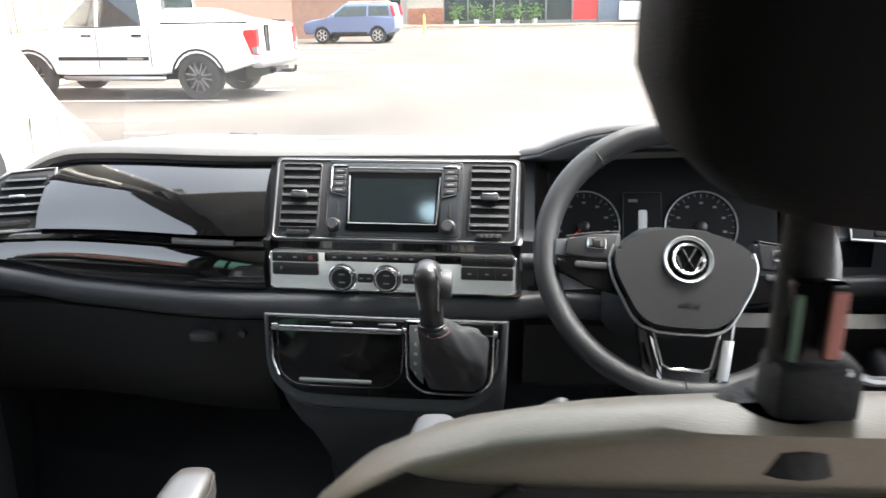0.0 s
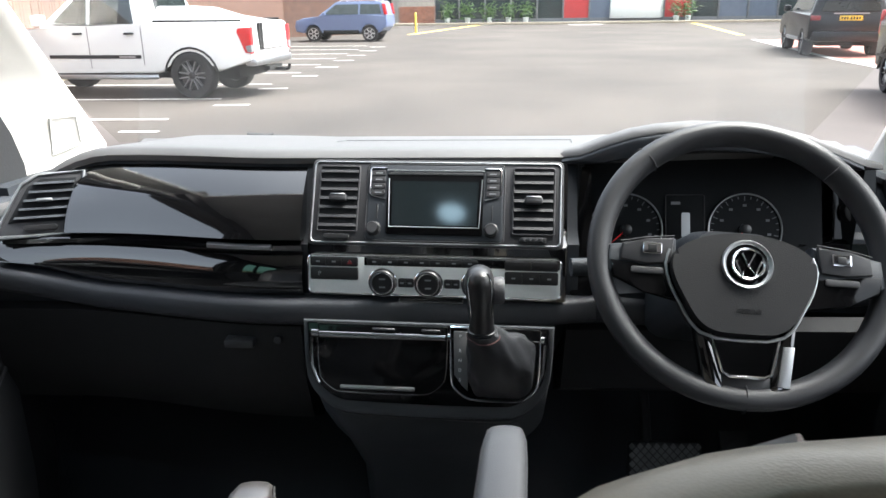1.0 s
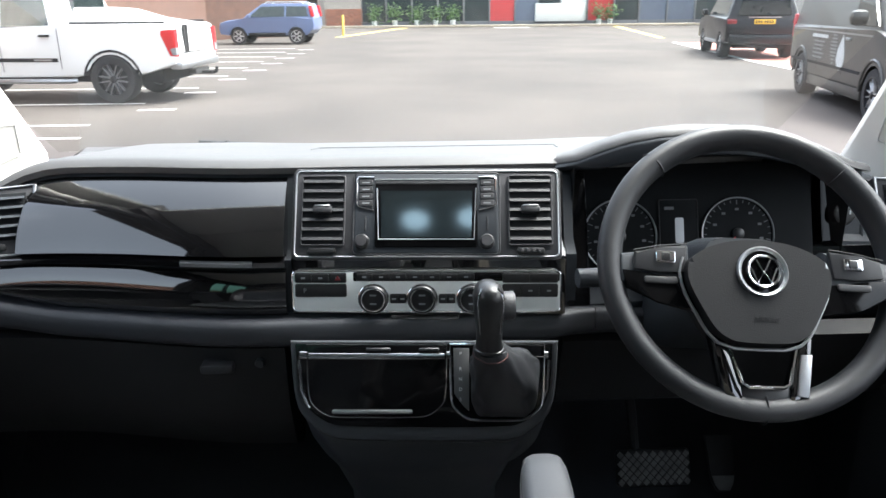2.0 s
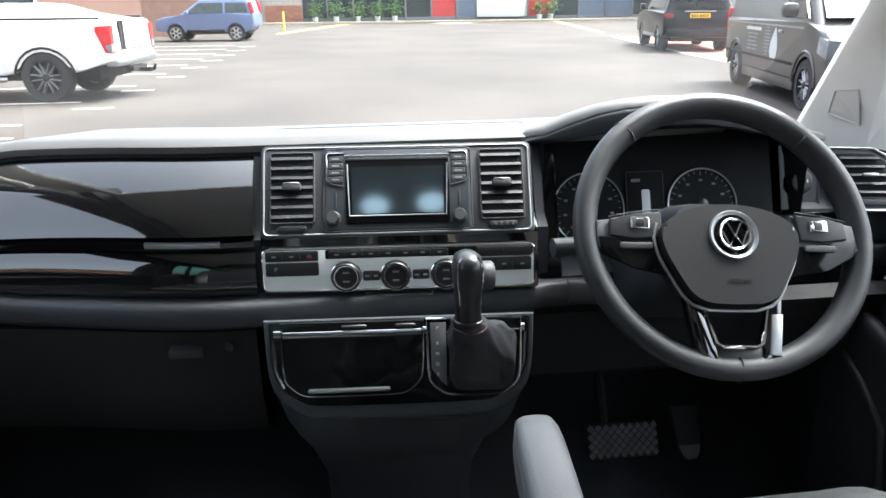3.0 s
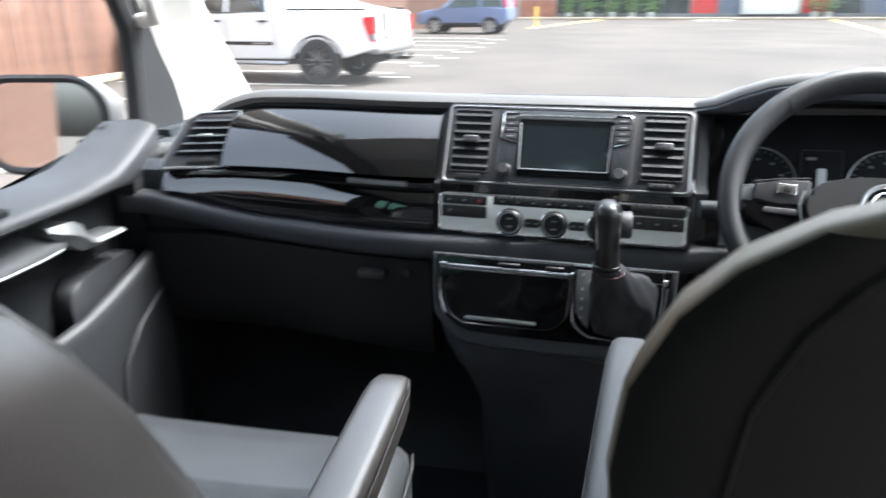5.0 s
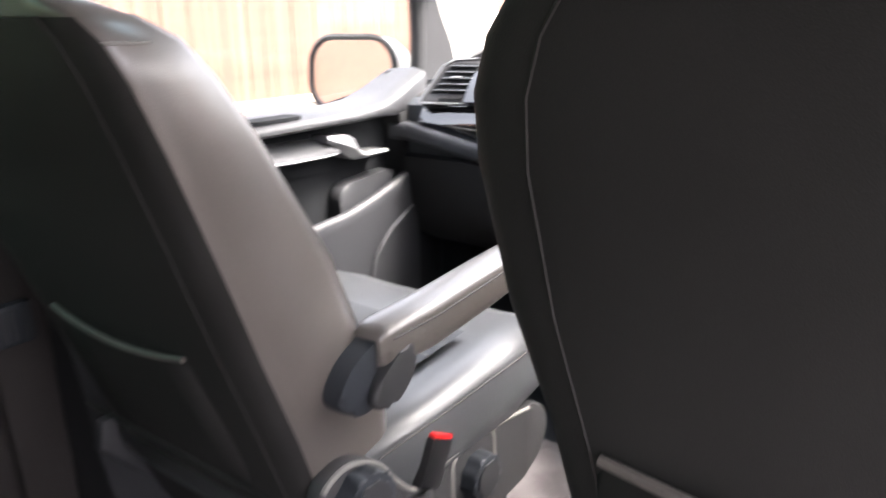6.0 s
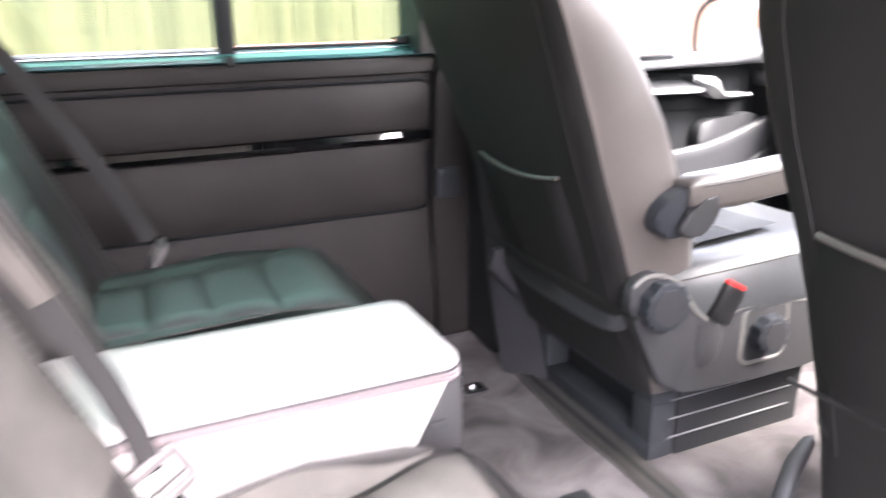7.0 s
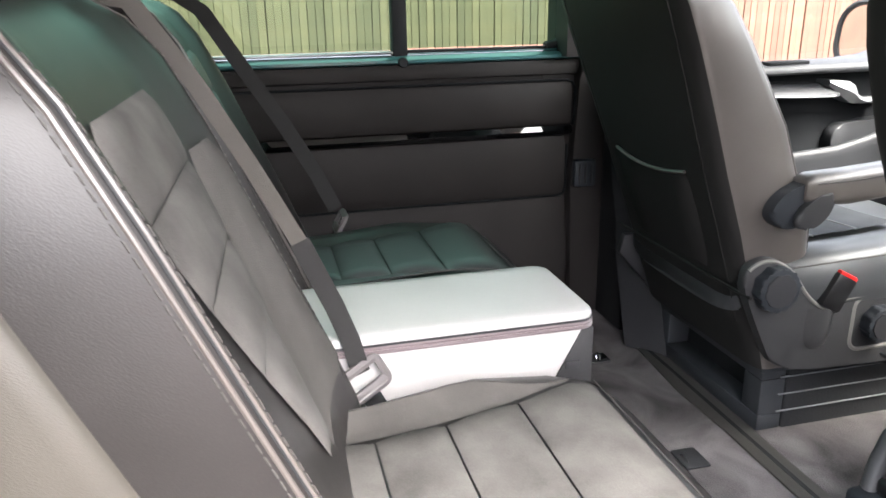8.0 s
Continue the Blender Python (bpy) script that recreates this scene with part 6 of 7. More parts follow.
    for i in range(13):
        y = -0.5 + 0.345 * i / 12
        w = wide_at(y) + 0.002
        e = w + 0.047 * (1 - smooth(-0.3, -0.165, y)) + 0.003
        g.append([(cx + inner * (w + (e - w) * k), y + lift, top_of(y) + lift + 0.0018 + 0.016 * smooth(0.114, 0.166, w + (e - w) * k) * smooth(-0.12, -0.24, y)) for k in (0, 0.25, 0.5, 0.75, 1)])
    part("cushion_wing", loft(g, closed=False), wing, seat, "plain grey suede wing", 80)
    part("stitching", tube([Vector(r[-1]) + Vector((0, 0, 0.0008)) for r in g], 0.0009, 5), STITCH, seat, "pale stitching")
    part("stitching", tube([(cx + q * 0.142, -0.121 + lift, top_of(-0.121) + lift + 0.002) for q in (-1, -0.5, 0, 0.5, 1)], 0.0009, 5), STITCH, seat, "pale stitching")
    part("plinth", loft([[(cx - w, y0, z), (cx + w, y0, z), (cx + w, y1, z), (cx - w, y1, z)] for z, w, y0, y1 in ((FLOOR, 0.17, -0.52, -0.19), (0.62, 0.17, -0.52, -0.18), (0.7, 0.18, -0.54, -0.16), (0.785 + lift, 0.185, -0.54, -0.14))]), PLASTIC, seat, "black seat plinth")
    for q in (-1, 1):
        part("headrest_post", tube([(cx + q * 0.07, fy(1.33) - 0.05, 1.31), (cx + q * 0.07, fy(1.33) - 0.065, 1.42)], 0.006, 10), CHROME, seat, "chrome headrest post")
        part("post_collar", lathe([(0.018, 0), (0.018, 0.012), (0.012, 0.018), (0, 0.018)], 18, Matrix.Translation((cx + q * 0.07, fy(1.33) - 0.052, 1.338))), RUBBER, seat)
    part("headrest", loft([ring_of(cx, hw, fy(1.34) - 0.06 - th * 0.5, th, z, 0, 0, 28, 3) for z, hw, th in ((1.425, 0.08, 0.045), (1.433, 0.11, 0.07), (1.47, 0.122, 0.085), (1.54, 0.122, 0.085), (1.575, 0.1, 0.06), (1.585, 0.06, 0.03))]), REARLEATHER, seat, "dark leather headrest", 70)
    shell = [(1.0, -0.05), (1.035, -0.054), (1.06, -0.066), (1.07, -0.09), (1.07, -0.13), (1.02, -0.16), (-1.02, -0.16), (-1.07, -0.13), (-1.07, -0.09), (-1.06, -0.066), (-1.035, -0.054), (-1.0, -0.05)]
    part("back_shell", loft([[at(u * hw, z, d) for u, d in shell] for z, hw, k in rows[:7]]), BACKSHELL, seat, "warm grey plastic back shell", 60)
    return seat


rear_seat(0.23, "grey leather and suede rear seat with quilted insert", 0.03)
# Far seat: fields and wing carry the window's green light in their colour.
rear_seat(-0.39, "dark leather and suede rear seat beside the window", 0.0, 1, 0.02, FARFIELD, "dark leather field with green window light painted in", FARFIELD)

# folded middle seat
mid = thing("folded_middle_seat", (-0.08, -0.32, FLOOR), "middle seat folded flat, pale grey back used as a table", "seat")
top = rounded(-0.166, 0.018, -0.56, -0.088, 0.022, 6)
part("folded_back", loft([[(-0.074 + (x + 0.074) * k, -0.324 + (y + 0.324) * (1 - (1 - k) * 0.4), z) for x, y in top] for z, k in ((0.9365, 1.0), (0.94, 1.004), (0.9445, 0.995), (0.947, 0.965), (0.948, 0.8))]), PALE, mid, "pale grey padded lid", 60)
part("lid_seam", rim_of([(x * 1.003, y) for x, y in top], 0.0017, Matrix.Identity(4), 0.9355), GREYPLASTIC, mid, "dark seam")
for zz in (0.9315, 0.9262):
    part("piping", rim_of([(x * 1.003, y) for x, y in top], 0.0026, Matrix.Identity(4), zz), PIPING, mid, "mauve-grey piping")
part("folded_cushion", prism([(-0.56, 0.84), (-0.56, 0.9245), (-0.105, 0.9245), (-0.15, 0.84)], "x", -0.164, 0.017, 0.004), PALE, mid, "pale grey cushion side", 50)
part("front_cover", prism([(-0.1485, 0.84), (-0.1035, 0.9245), (-0.089, 0.9245), (-0.089, 0.84)], "x", -0.163, 0.015, 0.003), SHIELD, mid, "grey plastic front cover")
part("plinth", loft([[(-0.14, -0.5, z), (-0.006, -0.5, z), (-0.006, y1, z), (-0.14, y1, z)] for z, y1 in ((FLOOR, -0.22), (0.7, -0.2), (0.84, -0.18))]), PLASTIC, mid, "black plinth")
part("lid_latch", box(0.012, 0.0185, -0.128, -0.108, 0.868, 0.88, 0.002), GREYPLASTIC, mid, "small grey latch")


def strap(points, w, side, name="belt", n=1):
    """A flat belt along points; side is the direction across it."""
    sd = Vector(side).normalized() * (w / 2)
    pts = [Vector(p) for p in points]
    return loft([[p - sd, p + sd, p + sd + Vector((0, 0.0016, 0.0012)), p - sd + Vector((0, 0.0016, 0.0012))] for p in pts])


def rear_belt(at, pts, web, frame_at, width, side, label):
    b = thing("seat_belt", at, label, "seat belt", "rear seat belts")
    k = max(2, len(pts) - 3) if web is PALEBELT else len(pts)
    part("webbing", strap(pts[:k], width * (1.4 if k < len(pts) else 1), side), web, b, "woven webbing")
    # The pale belt's lower end lies in shadow, painted with the black webbing.
    if k < len(pts):
        part("webbing", strap(pts[k - 1:], width * 1.8, side), DARKBELT, b, "lower webbing with shadow painted in")
    tg = part("tongue", rim_of(rounded(-0.03, 0.03, -0.017, 0.019, 0.006), 0.0062, frame_at, 0.0, 0.7), TONGUE, b, "grey plastic belt tongue")
    part("tongue_bar", box(-0.03, 0.03, -0.016, -0.006, -0.003, 0.004, 0.002, 2, frame_at), TONGUE, tg)
    part("tongue_plate", plate(rounded(-0.012, 0.012, -0.05, -0.016, 0.003), -0.0015, 0.0015, 0.0005, frame_at), CHROME, tg)
    return b


TONGUE = mat("light grey buckle plastic", (0.14, 0.128, 0.128), 0.4, vary=0.1)
DARKBELT = mat("black seat belt webbing", (0.025, 0.024, 0.024), 0.75, bump=0.6, bscale=900, vary=0.15)
PALEBELT = mat("beige-grey seat belt webbing", (0.11, 0.1, 0.09), 0.7, bump=0.6, bscale=900, vary=0.12)
near_pts = [(0.05, -0.65, 1.335), (0.036, -0.59, 1.325), (0.024, -0.54, 1.245), (0.016, -0.496, 1.16), (0.012, -0.452, 1.07), (0.016, -0.418, 0.99), (0.024, -0.402, 0.945), (0.032, -0.394, 0.908)]
up_ = Vector((-0.05, -0.45, 0.88)).normalized()
out_ = (Vector((1, 0.25, 0.15)) - up_ * up_.dot(Vector((1, 0.25, 0.15)))).normalized()
side_ = up_.cross(out_)
tongue_at = Matrix.Translation((0.034, -0.392, 0.897)) @ Matrix((side_, up_, out_)).transposed().to_4x4()
rear_belt((0.0, -0.6, 0.88), near_pts, PALEBELT, tongue_at, 0.012, (0.1, 0.9, 0.42), "beige-grey seat belt lying along the rear seat's edge")
far_pts = [(-0.6, -0.6, 1.34), (-0.6, -0.562, 1.314), (-0.6, -0.509, 1.226), (-0.6, -0.439, 1.112), (-0.6, -0.384, 1.011), (-0.598, -0.352, 0.94)]
rear_belt((-0.6, -0.45, 0.9), far_pts, DARKBELT, Matrix.Translation((-0.594, -0.346, 0.915)) @ Matrix.Rotation(radians(60), 4, "X"), 0.026, (0.1, 0.9, 0.42), "dark seat belt hanging beside the far rear seat")

# small things on the carpet
single("floor_anchor", join(box(-0.555, -0.515, 0.17, 0.215, FLOOR, FLOOR + 0.006, 0.002), tube([(-0.545, 0.193, FLOOR + 0.005), (-0.54, 0.193, FLOOR + 0.014), (-0.53, 0.193, FLOOR + 0.014), (-0.525, 0.193, FLOOR + 0.005)], 0.0025, 6)), CHROME, "small metal anchor set in the carpet", "anchor")
rail = thing("floor_rail", (0.0, 0.31, FLOOR), "grey seat rail strip in the carpet", "floor rail")
part("strip", prism([(-0.56, 0.3), (-0.36, 0.285), (-0.2, 0.29), (0.1, 0.285), (0.5, 0.25), (0.5, 0.315), (0.1, 0.335), (-0.19, 0.338), (-0.56, 0.338)], "z", FLOOR, FLOOR + 0.004, 0.0015), SHELL, rail)
part("slot", prism([(-0.55, 0.315), (0.1, 0.308), (0.5, 0.28), (0.5, 0.286), (0.1, 0.316), (-0.55, 0.323)], "z", FLOOR + 0.0035, FLOOR + 0.0048), RUBBER, rail, "dark slot")
single("floor_anchor", join(box(-0.175, -0.12, 0.16, 0.205, FLOOR, FLOOR + 0.005, 0.002), tube([(-0.16, 0.17, FLOOR + 0.004), (-0.15, 0.17, FLOOR + 0.011), (-0.135, 0.17, FLOOR + 0.004)], 0.0022, 6)), GREYPLASTIC, "dark anchor plate set in the carpet", "anchor")

# ---- outside ----
ASPHALT = mat("worn grey asphalt", (0.06, 0.0525, 0.0465), 0.9, vary=0.5, scale=0.3, bump=0.6, bscale=60, spec=0.2)
LINE = mat("worn white road paint", (0.5, 0.49, 0.46), 0.8, vary=0.25, scale=7)
YELLOW = mat("yellow road paint", (0.7, 0.5, 0.08), 0.75, vary=0.15, scale=5)
REDPAVE = mat("red block paving", (0.33, 0.13, 0.1), 0.85, vary=0.3, scale=8, bump=0.4, bscale=30)
FENCE = mat("brown stained fence slat", (0.118, 0.06, 0.041), 0.8, vary=0.3, scale=4, bump=0.5, bscale=50, random_tint=0.22)
KERB = mat("pale kerb stone", (0.42, 0.36, 0.27), 0.85, vary=0.2, scale=6, bump=0.4, bscale=70)
BRICK = mat("red brick", (0.32, 0.14, 0.09), 0.9, vary=0.3, scale=5, bump=0.4, bscale=60, random_tint=0.25)
MORTAR = mat("mortar", (0.35, 0.32, 0.28), 0.95, vary=0.2)
SHOPGLASS = mat("dark shop glass", (0.03, 0.045, 0.045), 0.08, vary=0.3, scale=0.8, spec=0.8)
SHOPFRAME = mat("grey shop frame", (0.2, 0.21, 0.22), 0.5, metal=0.4, vary=0.1)
SHOPRED = mat("red cladding", (0.5, 0.04, 0.04), 0.5, vary=0.15)
SHOPBLUE = mat("grey-blue cladding", (0.12, 0.15, 0.2), 0.55, vary=0.15)
SHOPWHITE = mat("white shop panel", (0.7, 0.72, 0.68), 0.6, vary=0.12)
RENDERWALL = mat("pale render", (0.5, 0.47, 0.42), 0.9, vary=0.15, bump=0.3, bscale=40)
LEAF = mat("green leaves", (0.06, 0.12, 0.03), 0.7, vary=0.4, scale=9)

single("ground", box(-400, 400, -300, 500, -0.2, 0.0), ASPHALT, "wide worn grey asphalt car park", "ground", kind="structure")


def marking(name, x0, x1, y0, y1, m, label, skew=0.0):
    single(name, prism([(x0, y0), (x1, y0 + skew), (x1, y1 + skew), (x0, y1)], "z", 0.0, 0.004), m, label, "road marking", "bay lines", kind="structure")


for y in (10.3, 12.6, 14.95, 17.45, 19.75, 21.95, 24.0, 26.2, 28.4):
    marking("bay_line", -8.6, -4.25 if y < 14 else -4.0, y - 0.05, y + 0.05, LINE, "worn white parking bay line")
    if y > 11:
        marking("bay_tick", -4.1 + 0.02 * (y - 12), -3.55 + 0.02 * (y - 12), y - 0.9, y - 0.78, LINE, "worn white bay tick mark", 0.05)
for y in (5.6, 8.0):
    marking("bay_line", -8.6, -4.4, y - 0.05, y + 0.05, LINE, "worn white parking bay line")
marking("bay_tick", -4.45, -3.95, 9.2, 9.3, LINE, "worn white bay tick mark")
single("yellow_marking", prism([(-3.4, 38), (-3.1, 38), (0.3, 52), (-0.2, 52)], "z", 0.0, 0.004), YELLOW, "yellow painted kerb line", "road marking", kind="structure")
single("yellow_marking", prism([(11.3, 34), (11.6, 34), (14.5, 52), (14.1, 52)], "z", 0.0, 0.004), YELLOW, "yellow painted kerb line", "road marking", kind="structure")
single("white_marking", prism([(6.0, 50.4), (8.2, 50.4), (8.2, 51.6), (6.0, 51.6)], "z", 0.0, 0.004), LINE, "white painted panel on the asphalt", "road marking", kind="structure")
single("pavement", prism([(8.2, 8), (8.6, 12), (9.2, 20), (10.6, 30), (20, 30), (20, 8)], "z", 0.0, 0.008), REDPAVE, "red paved parking bays", "paving", kind="structure")
single("bay_edge", prism([(8.1, 8), (8.5, 12), (9.1, 20), (10.5, 30), (10.7, 30), (9.3, 20), (8.7, 12), (8.3, 8)], "z", 0.008, 0.014), LINE, "white edge line of the red bays", "road marking", kind="structure")

# fence of upright slats
fence = thing("fence", (-8.95, 10, 0), "tall brown fence of narrow upright slats", "fence", kind="structure")
me_slats = []
for v in range(3):
    bm = box(-0.018, 0.018, -0.0485, 0.0485, 0.0, 3.4, 0.004, 1)
    me_slats.append(finish("slat", bm, FENCE))
yy, k = -6.0, 0
rnd = random.Random(4)
while yy < 21.0:
    ob = new("slat", me_slats[k % 3])
    ob.parent = fence
    ob.location = (-8.95 + rnd.uniform(-0.008, 0.008) + 8.95, yy - 10, 0.12)
    ob.rotation_euler = (rnd.uniform(-0.004, 0.004), 0, rnd.uniform(-0.05, 0.05))
    yy += 0.1 + rnd.uniform(-0.004, 0.004)
    k += 1
rest = [box(-8.97, -8.93, -18 + 0.1 * i, -18 + 0.1 * i + 0.096, 0.12, 3.5) for i in range(120)]
y = 21.0
while y < 36:
    rest.append(box(-8.97, -8.93, y, y + 0.092, 0.12, 3.5))
    y += 0.1
tagged(part("slats", join(*rest), FENCE, fence), kind="stuff")
part("rails", join(*[box(-9.03, -8.975, -18, 36, z, z + 0.09) for z in (0.5, 1.8, 3.1)]), FENCE, fence)
part("backing", box(-9.08, -9.04, -18, 36, 0.1, 3.5), mat("dark fence backing", (0.1, 0.052, 0.036), 0.9), fence)
part("kerb", box(-9.1, -8.78, -18, 36, 0.0, 0.12, 0.02), KERB, fence, "pale stone kerb")
single("timber_wall", prism([(-9.0, 36.0), (-4.9, 40), (-4.9, 40.3), (-9.0, 36.3)], "z", 0, 3.6), FENCE, "brown timber wall behind the parked cars", "wall", kind="structure")

# shop building at the far end
shop = thing("shop_building", (8, 54, 0), "low shop building with brick piers and wide glazing", "building")
part("wall", join(box(-6, 40, 55.5, 60, 0, 5.5), box(-6, 40, 54.2, 55.5, 3.3, 5.5)), RENDERWALL, shop)
part("plinth_kerb", box(-6, 40, 52.6, 53.2, 0, 0.14, 0.02), KERB, shop)
pier = part("brick_pier", box(-5.4, -2.9, 54.0, 55.6, 0, 3.4), MORTAR, shop, "red brick pier")
bk_me = finish("brick", box(-0.105, 0.105, -0.02, 0.02, -0.032, 0.032), BRICK)
for r in range(16):
    for c in range(11):
        ob = new("brick", bk_me)
        ob.parent = pier
        ob.location = Vector((-5.28 + 0.225 * c + (0.11 if r % 2 else 0), 53.985, 0.06 + 0.075 * r)) - Vector((8, 54, 0))
xs = [-2.9, -1.2, 0.6, 2.4, 4.2, 6.0, 7.8, 9.4, 11.0, 12.9, 14.8, 16.6, 18.6, 20.6, 23, 26, 30, 34]
for i, (a, b) in enumerate(zip(xs, xs[1:])):
    m_ = {5: SHOPRED, 9: SHOPRED, 8: SHOPWHITE, 11: SHOPBLUE, 12: SHOPBLUE, 6: SHOPBLUE}.get(i, SHOPGLASS)
    w = part("window", box(a + 0.06, b - 0.06, 54.6, 54.7, 0.35, 3.3), m_, shop, "shop window bay")
    part("mullion", box(a - 0.06, a + 0.06, 54.5, 54.72, 0.14, 3.3, 0.01), SHOPFRAME, w)
part("stall_riser", box(-2.9, 34, 54.55, 54.75, 0.1, 0.35), SHOPFRAME, shop)
part("display_box", box(9.2, 12.6, 54.2, 54.58, 0.3, 1.5, 0.02), SHOPWHITE, shop, "white display box")
rnd = random.Random(9)
for px, py in ((-2.0, 53.9), (-0.6, 53.9), (0.9, 53.9), (2.2, 53.9), (3.4, 53.9), (13.6, 53.9), (14.4, 53.9)):
    pl = thing("potted_plant", (px, py, 0.13), "leafy green plant in a pot by the shop windows", "plant", "shop plants")
    part("pot", lathe([(0.16, 0), (0.2, 0.3), (0.18, 0.32), (0, 0.3)], 14, Matrix.Translation((px, py, 0.13))), SHOPWHITE, pl)
    lv = bmesh.new()
    for i in range(130):
        c = Vector((px, py, 0.85)) + Vector((rnd.gauss(0, 0.28), rnd.gauss(0, 0.2), rnd.gauss(0, 0.3)))
        d = Vector((rnd.uniform(-1, 1), rnd.uniform(-1, 1), rnd.uniform(-0.4, 1))).normalized() * 0.16
        sd = d.orthogonal().normalized() * 0.05
        v = [lv.verts.new(c - d), lv.verts.new(c + sd), lv.verts.new(c + d), lv.verts.new(c - sd)]
        lv.faces.new(v)
    part("leaves", lv, LEAF, pl, "green leaves")
single("bollard", join(lathe([(0.06, 0), (0.06, 0.95), (0.04, 1.0), (0, 1.0)], 14, Matrix.Translation((-3.1, 40, 0)))), YELLOW, "yellow bollard at the kerb line", "bollard")

# ground-floor surroundings that close the far side
single("wall_right_side", box(24, 24.4, -30, 54, 0, 5), RENDERWALL, "pale boundary wall beside the car park", "wall", kind="structure")

# ---- parked vehicles ----
TYRE = mat("tyre rubber", (0.018, 0.018, 0.019), 0.8, bump=0.3, bscale=60, vary=0.2)
ALLOY = mat("silver alloy", (0.55, 0.56, 0.57), 0.3, metal=0.8, vary=0.1)
TWOTONE = mat("machined dark alloy", (0.2, 0.2, 0.21), 0.35, metal=0.5, vary=0.3, scale=12)
DARKRIM = mat("black alloy", (0.02, 0.02, 0.022), 0.35, metal=0.3, vary=0.1)
BLUEPAINT = mat("lilac blue car paint", (0.12, 0.16, 0.28), 0.4, vary=0.02, scale=1.5, bscale=20, coat=0.3)
BLACKPAINT = mat("black car paint", (0.006, 0.006, 0.007), 0.3, vary=0.1, coat=0.0, spec=0.35)
GREYPAINT = mat("dark grey van paint", (0.042, 0.042, 0.037), 0.4, vary=0.12, coat=0.25)
DARKRED = mat("dark red lamp", (0.16, 0.012, 0.016), 0.25, vary=0.15, coat=0.4)
CARGLASS = mat("dark car glass", (0.02, 0.026, 0.026), 0.05, vary=0.2, spec=0.9)
REDLAMP = mat("red lamp", (0.6, 0.015, 0.02), 0.15, vary=0.1, coat=0.5)
CLEARLAMP = mat("clear lamp", (0.2, 0.21, 0.22), 0.15, vary=0.3, scale=25, spec=0.6)
PALEGLASS = mat("pale car glass", (0.04, 0.052, 0.048), 0.14, vary=0.4, scale=6, spec=0.5)
PLATE = mat("yellow number plate", (0.75, 0.5, 0.03), 0.4, vary=0.05)
UNDER = mat("dark underbody", (0.01, 0.01, 0.01), 0.9, vary=0.2)


def arch(cx, r, z0, n=10):
    """Points of a wheel opening, from front to back of the outline, along its lower edge."""
    a0 = math.asin(max(-1, min(1, (z0 - 0.36) / r)))
    return [(cx - r * math.cos(a0 + (math.pi - 2 * a0) * i / n), 0.36 + r * math.sin(a0 + (math.pi - 2 * a0) * i / n)) for i in range(n + 1)]


def car_wheel(root, x, y, r, w, spokes, rim_mat, style=0):
    s = 1 if y > 0 else -1
    m = Matrix.Translation((x, y, r)) @ Matrix.Rotation(radians(-90 * s), 4, "X")
    h = w / 2
    t = part("wheel", lathe([(r * 0.66, -h), (r * 0.93, -h), (r * 0.99, -h * 0.75), (r, -h * 0.4), (r, h * 0.4), (r * 0.99, h * 0.75), (r * 0.93, h), (r * 0.68, h), (r * 0.66, h * 0.8)], 36, m), TYRE, root, "black tyre")
    rim = part("rim", lathe([(r * 0.68, h * 0.95), (r * 0.67, h * 0.7), (r * 0.62, h * 0.3), (r * 0.2, h * 0.1), (0, h * 0.12)], 36, m), DARKRIM, t)
    part("rim_edge", lathe([(r * 0.69, h * 0.85), (r * 0.69, h * 1.03), (r * 0.645, h * 1.03), (r * 0.64, h * 0.7)], 36, m), DARKRIM if style else rim_mat, t)
    for i in range(spokes):
        a = 2 * math.pi * i / spokes
        mm = m @ Matrix.Rotation(a, 4, "Z")
        k = 0.05 if style else 0.14
        for off in ((-0.13, 0.13) if style else (0,)):
            part("spoke", prism([(r * 0.12, r * (off * 0.4 - k * 0.7)), (r * 0.65, r * (off - k * 0.45)), (r * 0.65, r * (off + k * 0.45)), (r * 0.12, r * (off * 0.4 + k * 0.7))], "z", h * 0.3, h * 0.85, 0.004, 1, mm), rim_mat, t)
    part("hub_cap", lathe([(r * 0.15, h * 0.3), (r * 0.15, h * 0.9), (r * 0.1, h), (0, h)], 18, m), DARKRIM, t)
    return t


def side_panel(pts, s, hw, d=0.006):
    """A thin raised panel on a car's leaning side; hw gives the half width at a height."""
    o = [(x, s * (hw(z) + d), z) for x, z in pts]
    i = [(x, s * (hw(z) - 0.02), z) for x, z in pts]
    bm = loft([i, o])
    bmesh.ops.triangulate(bm, faces=[f for f in bm.faces if len(f.verts) > 4])
    return bm


def greenhouse(base, top, w0, w1, z0, z1, r=0.04):
    """Cabin between a lower and an upper outline along the length: (rear, front) x at the sill and at the roof."""
    bm = bmesh.new()
    n0, n1 = base, top
    lo = [bm.verts.new((x, y, z0)) for x, y in ((n0[0], -w0), (n0[1], -w0 * 0.95), (n0[1], w0 * 0.95), (n0[0], w0))]
    hi = [bm.verts.new((x, y, z1)) for x, y in ((n1[0], -w1), (n1[1], -w1 * 0.95), (n1[1], w1 * 0.95), (n1[0], w1))]
    bm.faces.new(lo[::-1])
    bm.faces.new(hi)
    for i in range(4):
        j = (i + 1) % 4
        bm.faces.new((lo[i], lo[j], hi[j], hi[i]))
    bmesh.ops.bevel(bm, geom=[e for e in bm.edges if any(v in hi for v in e.verts)], offset=r, segments=3, profile=0.6, affect="EDGES")
    return bm


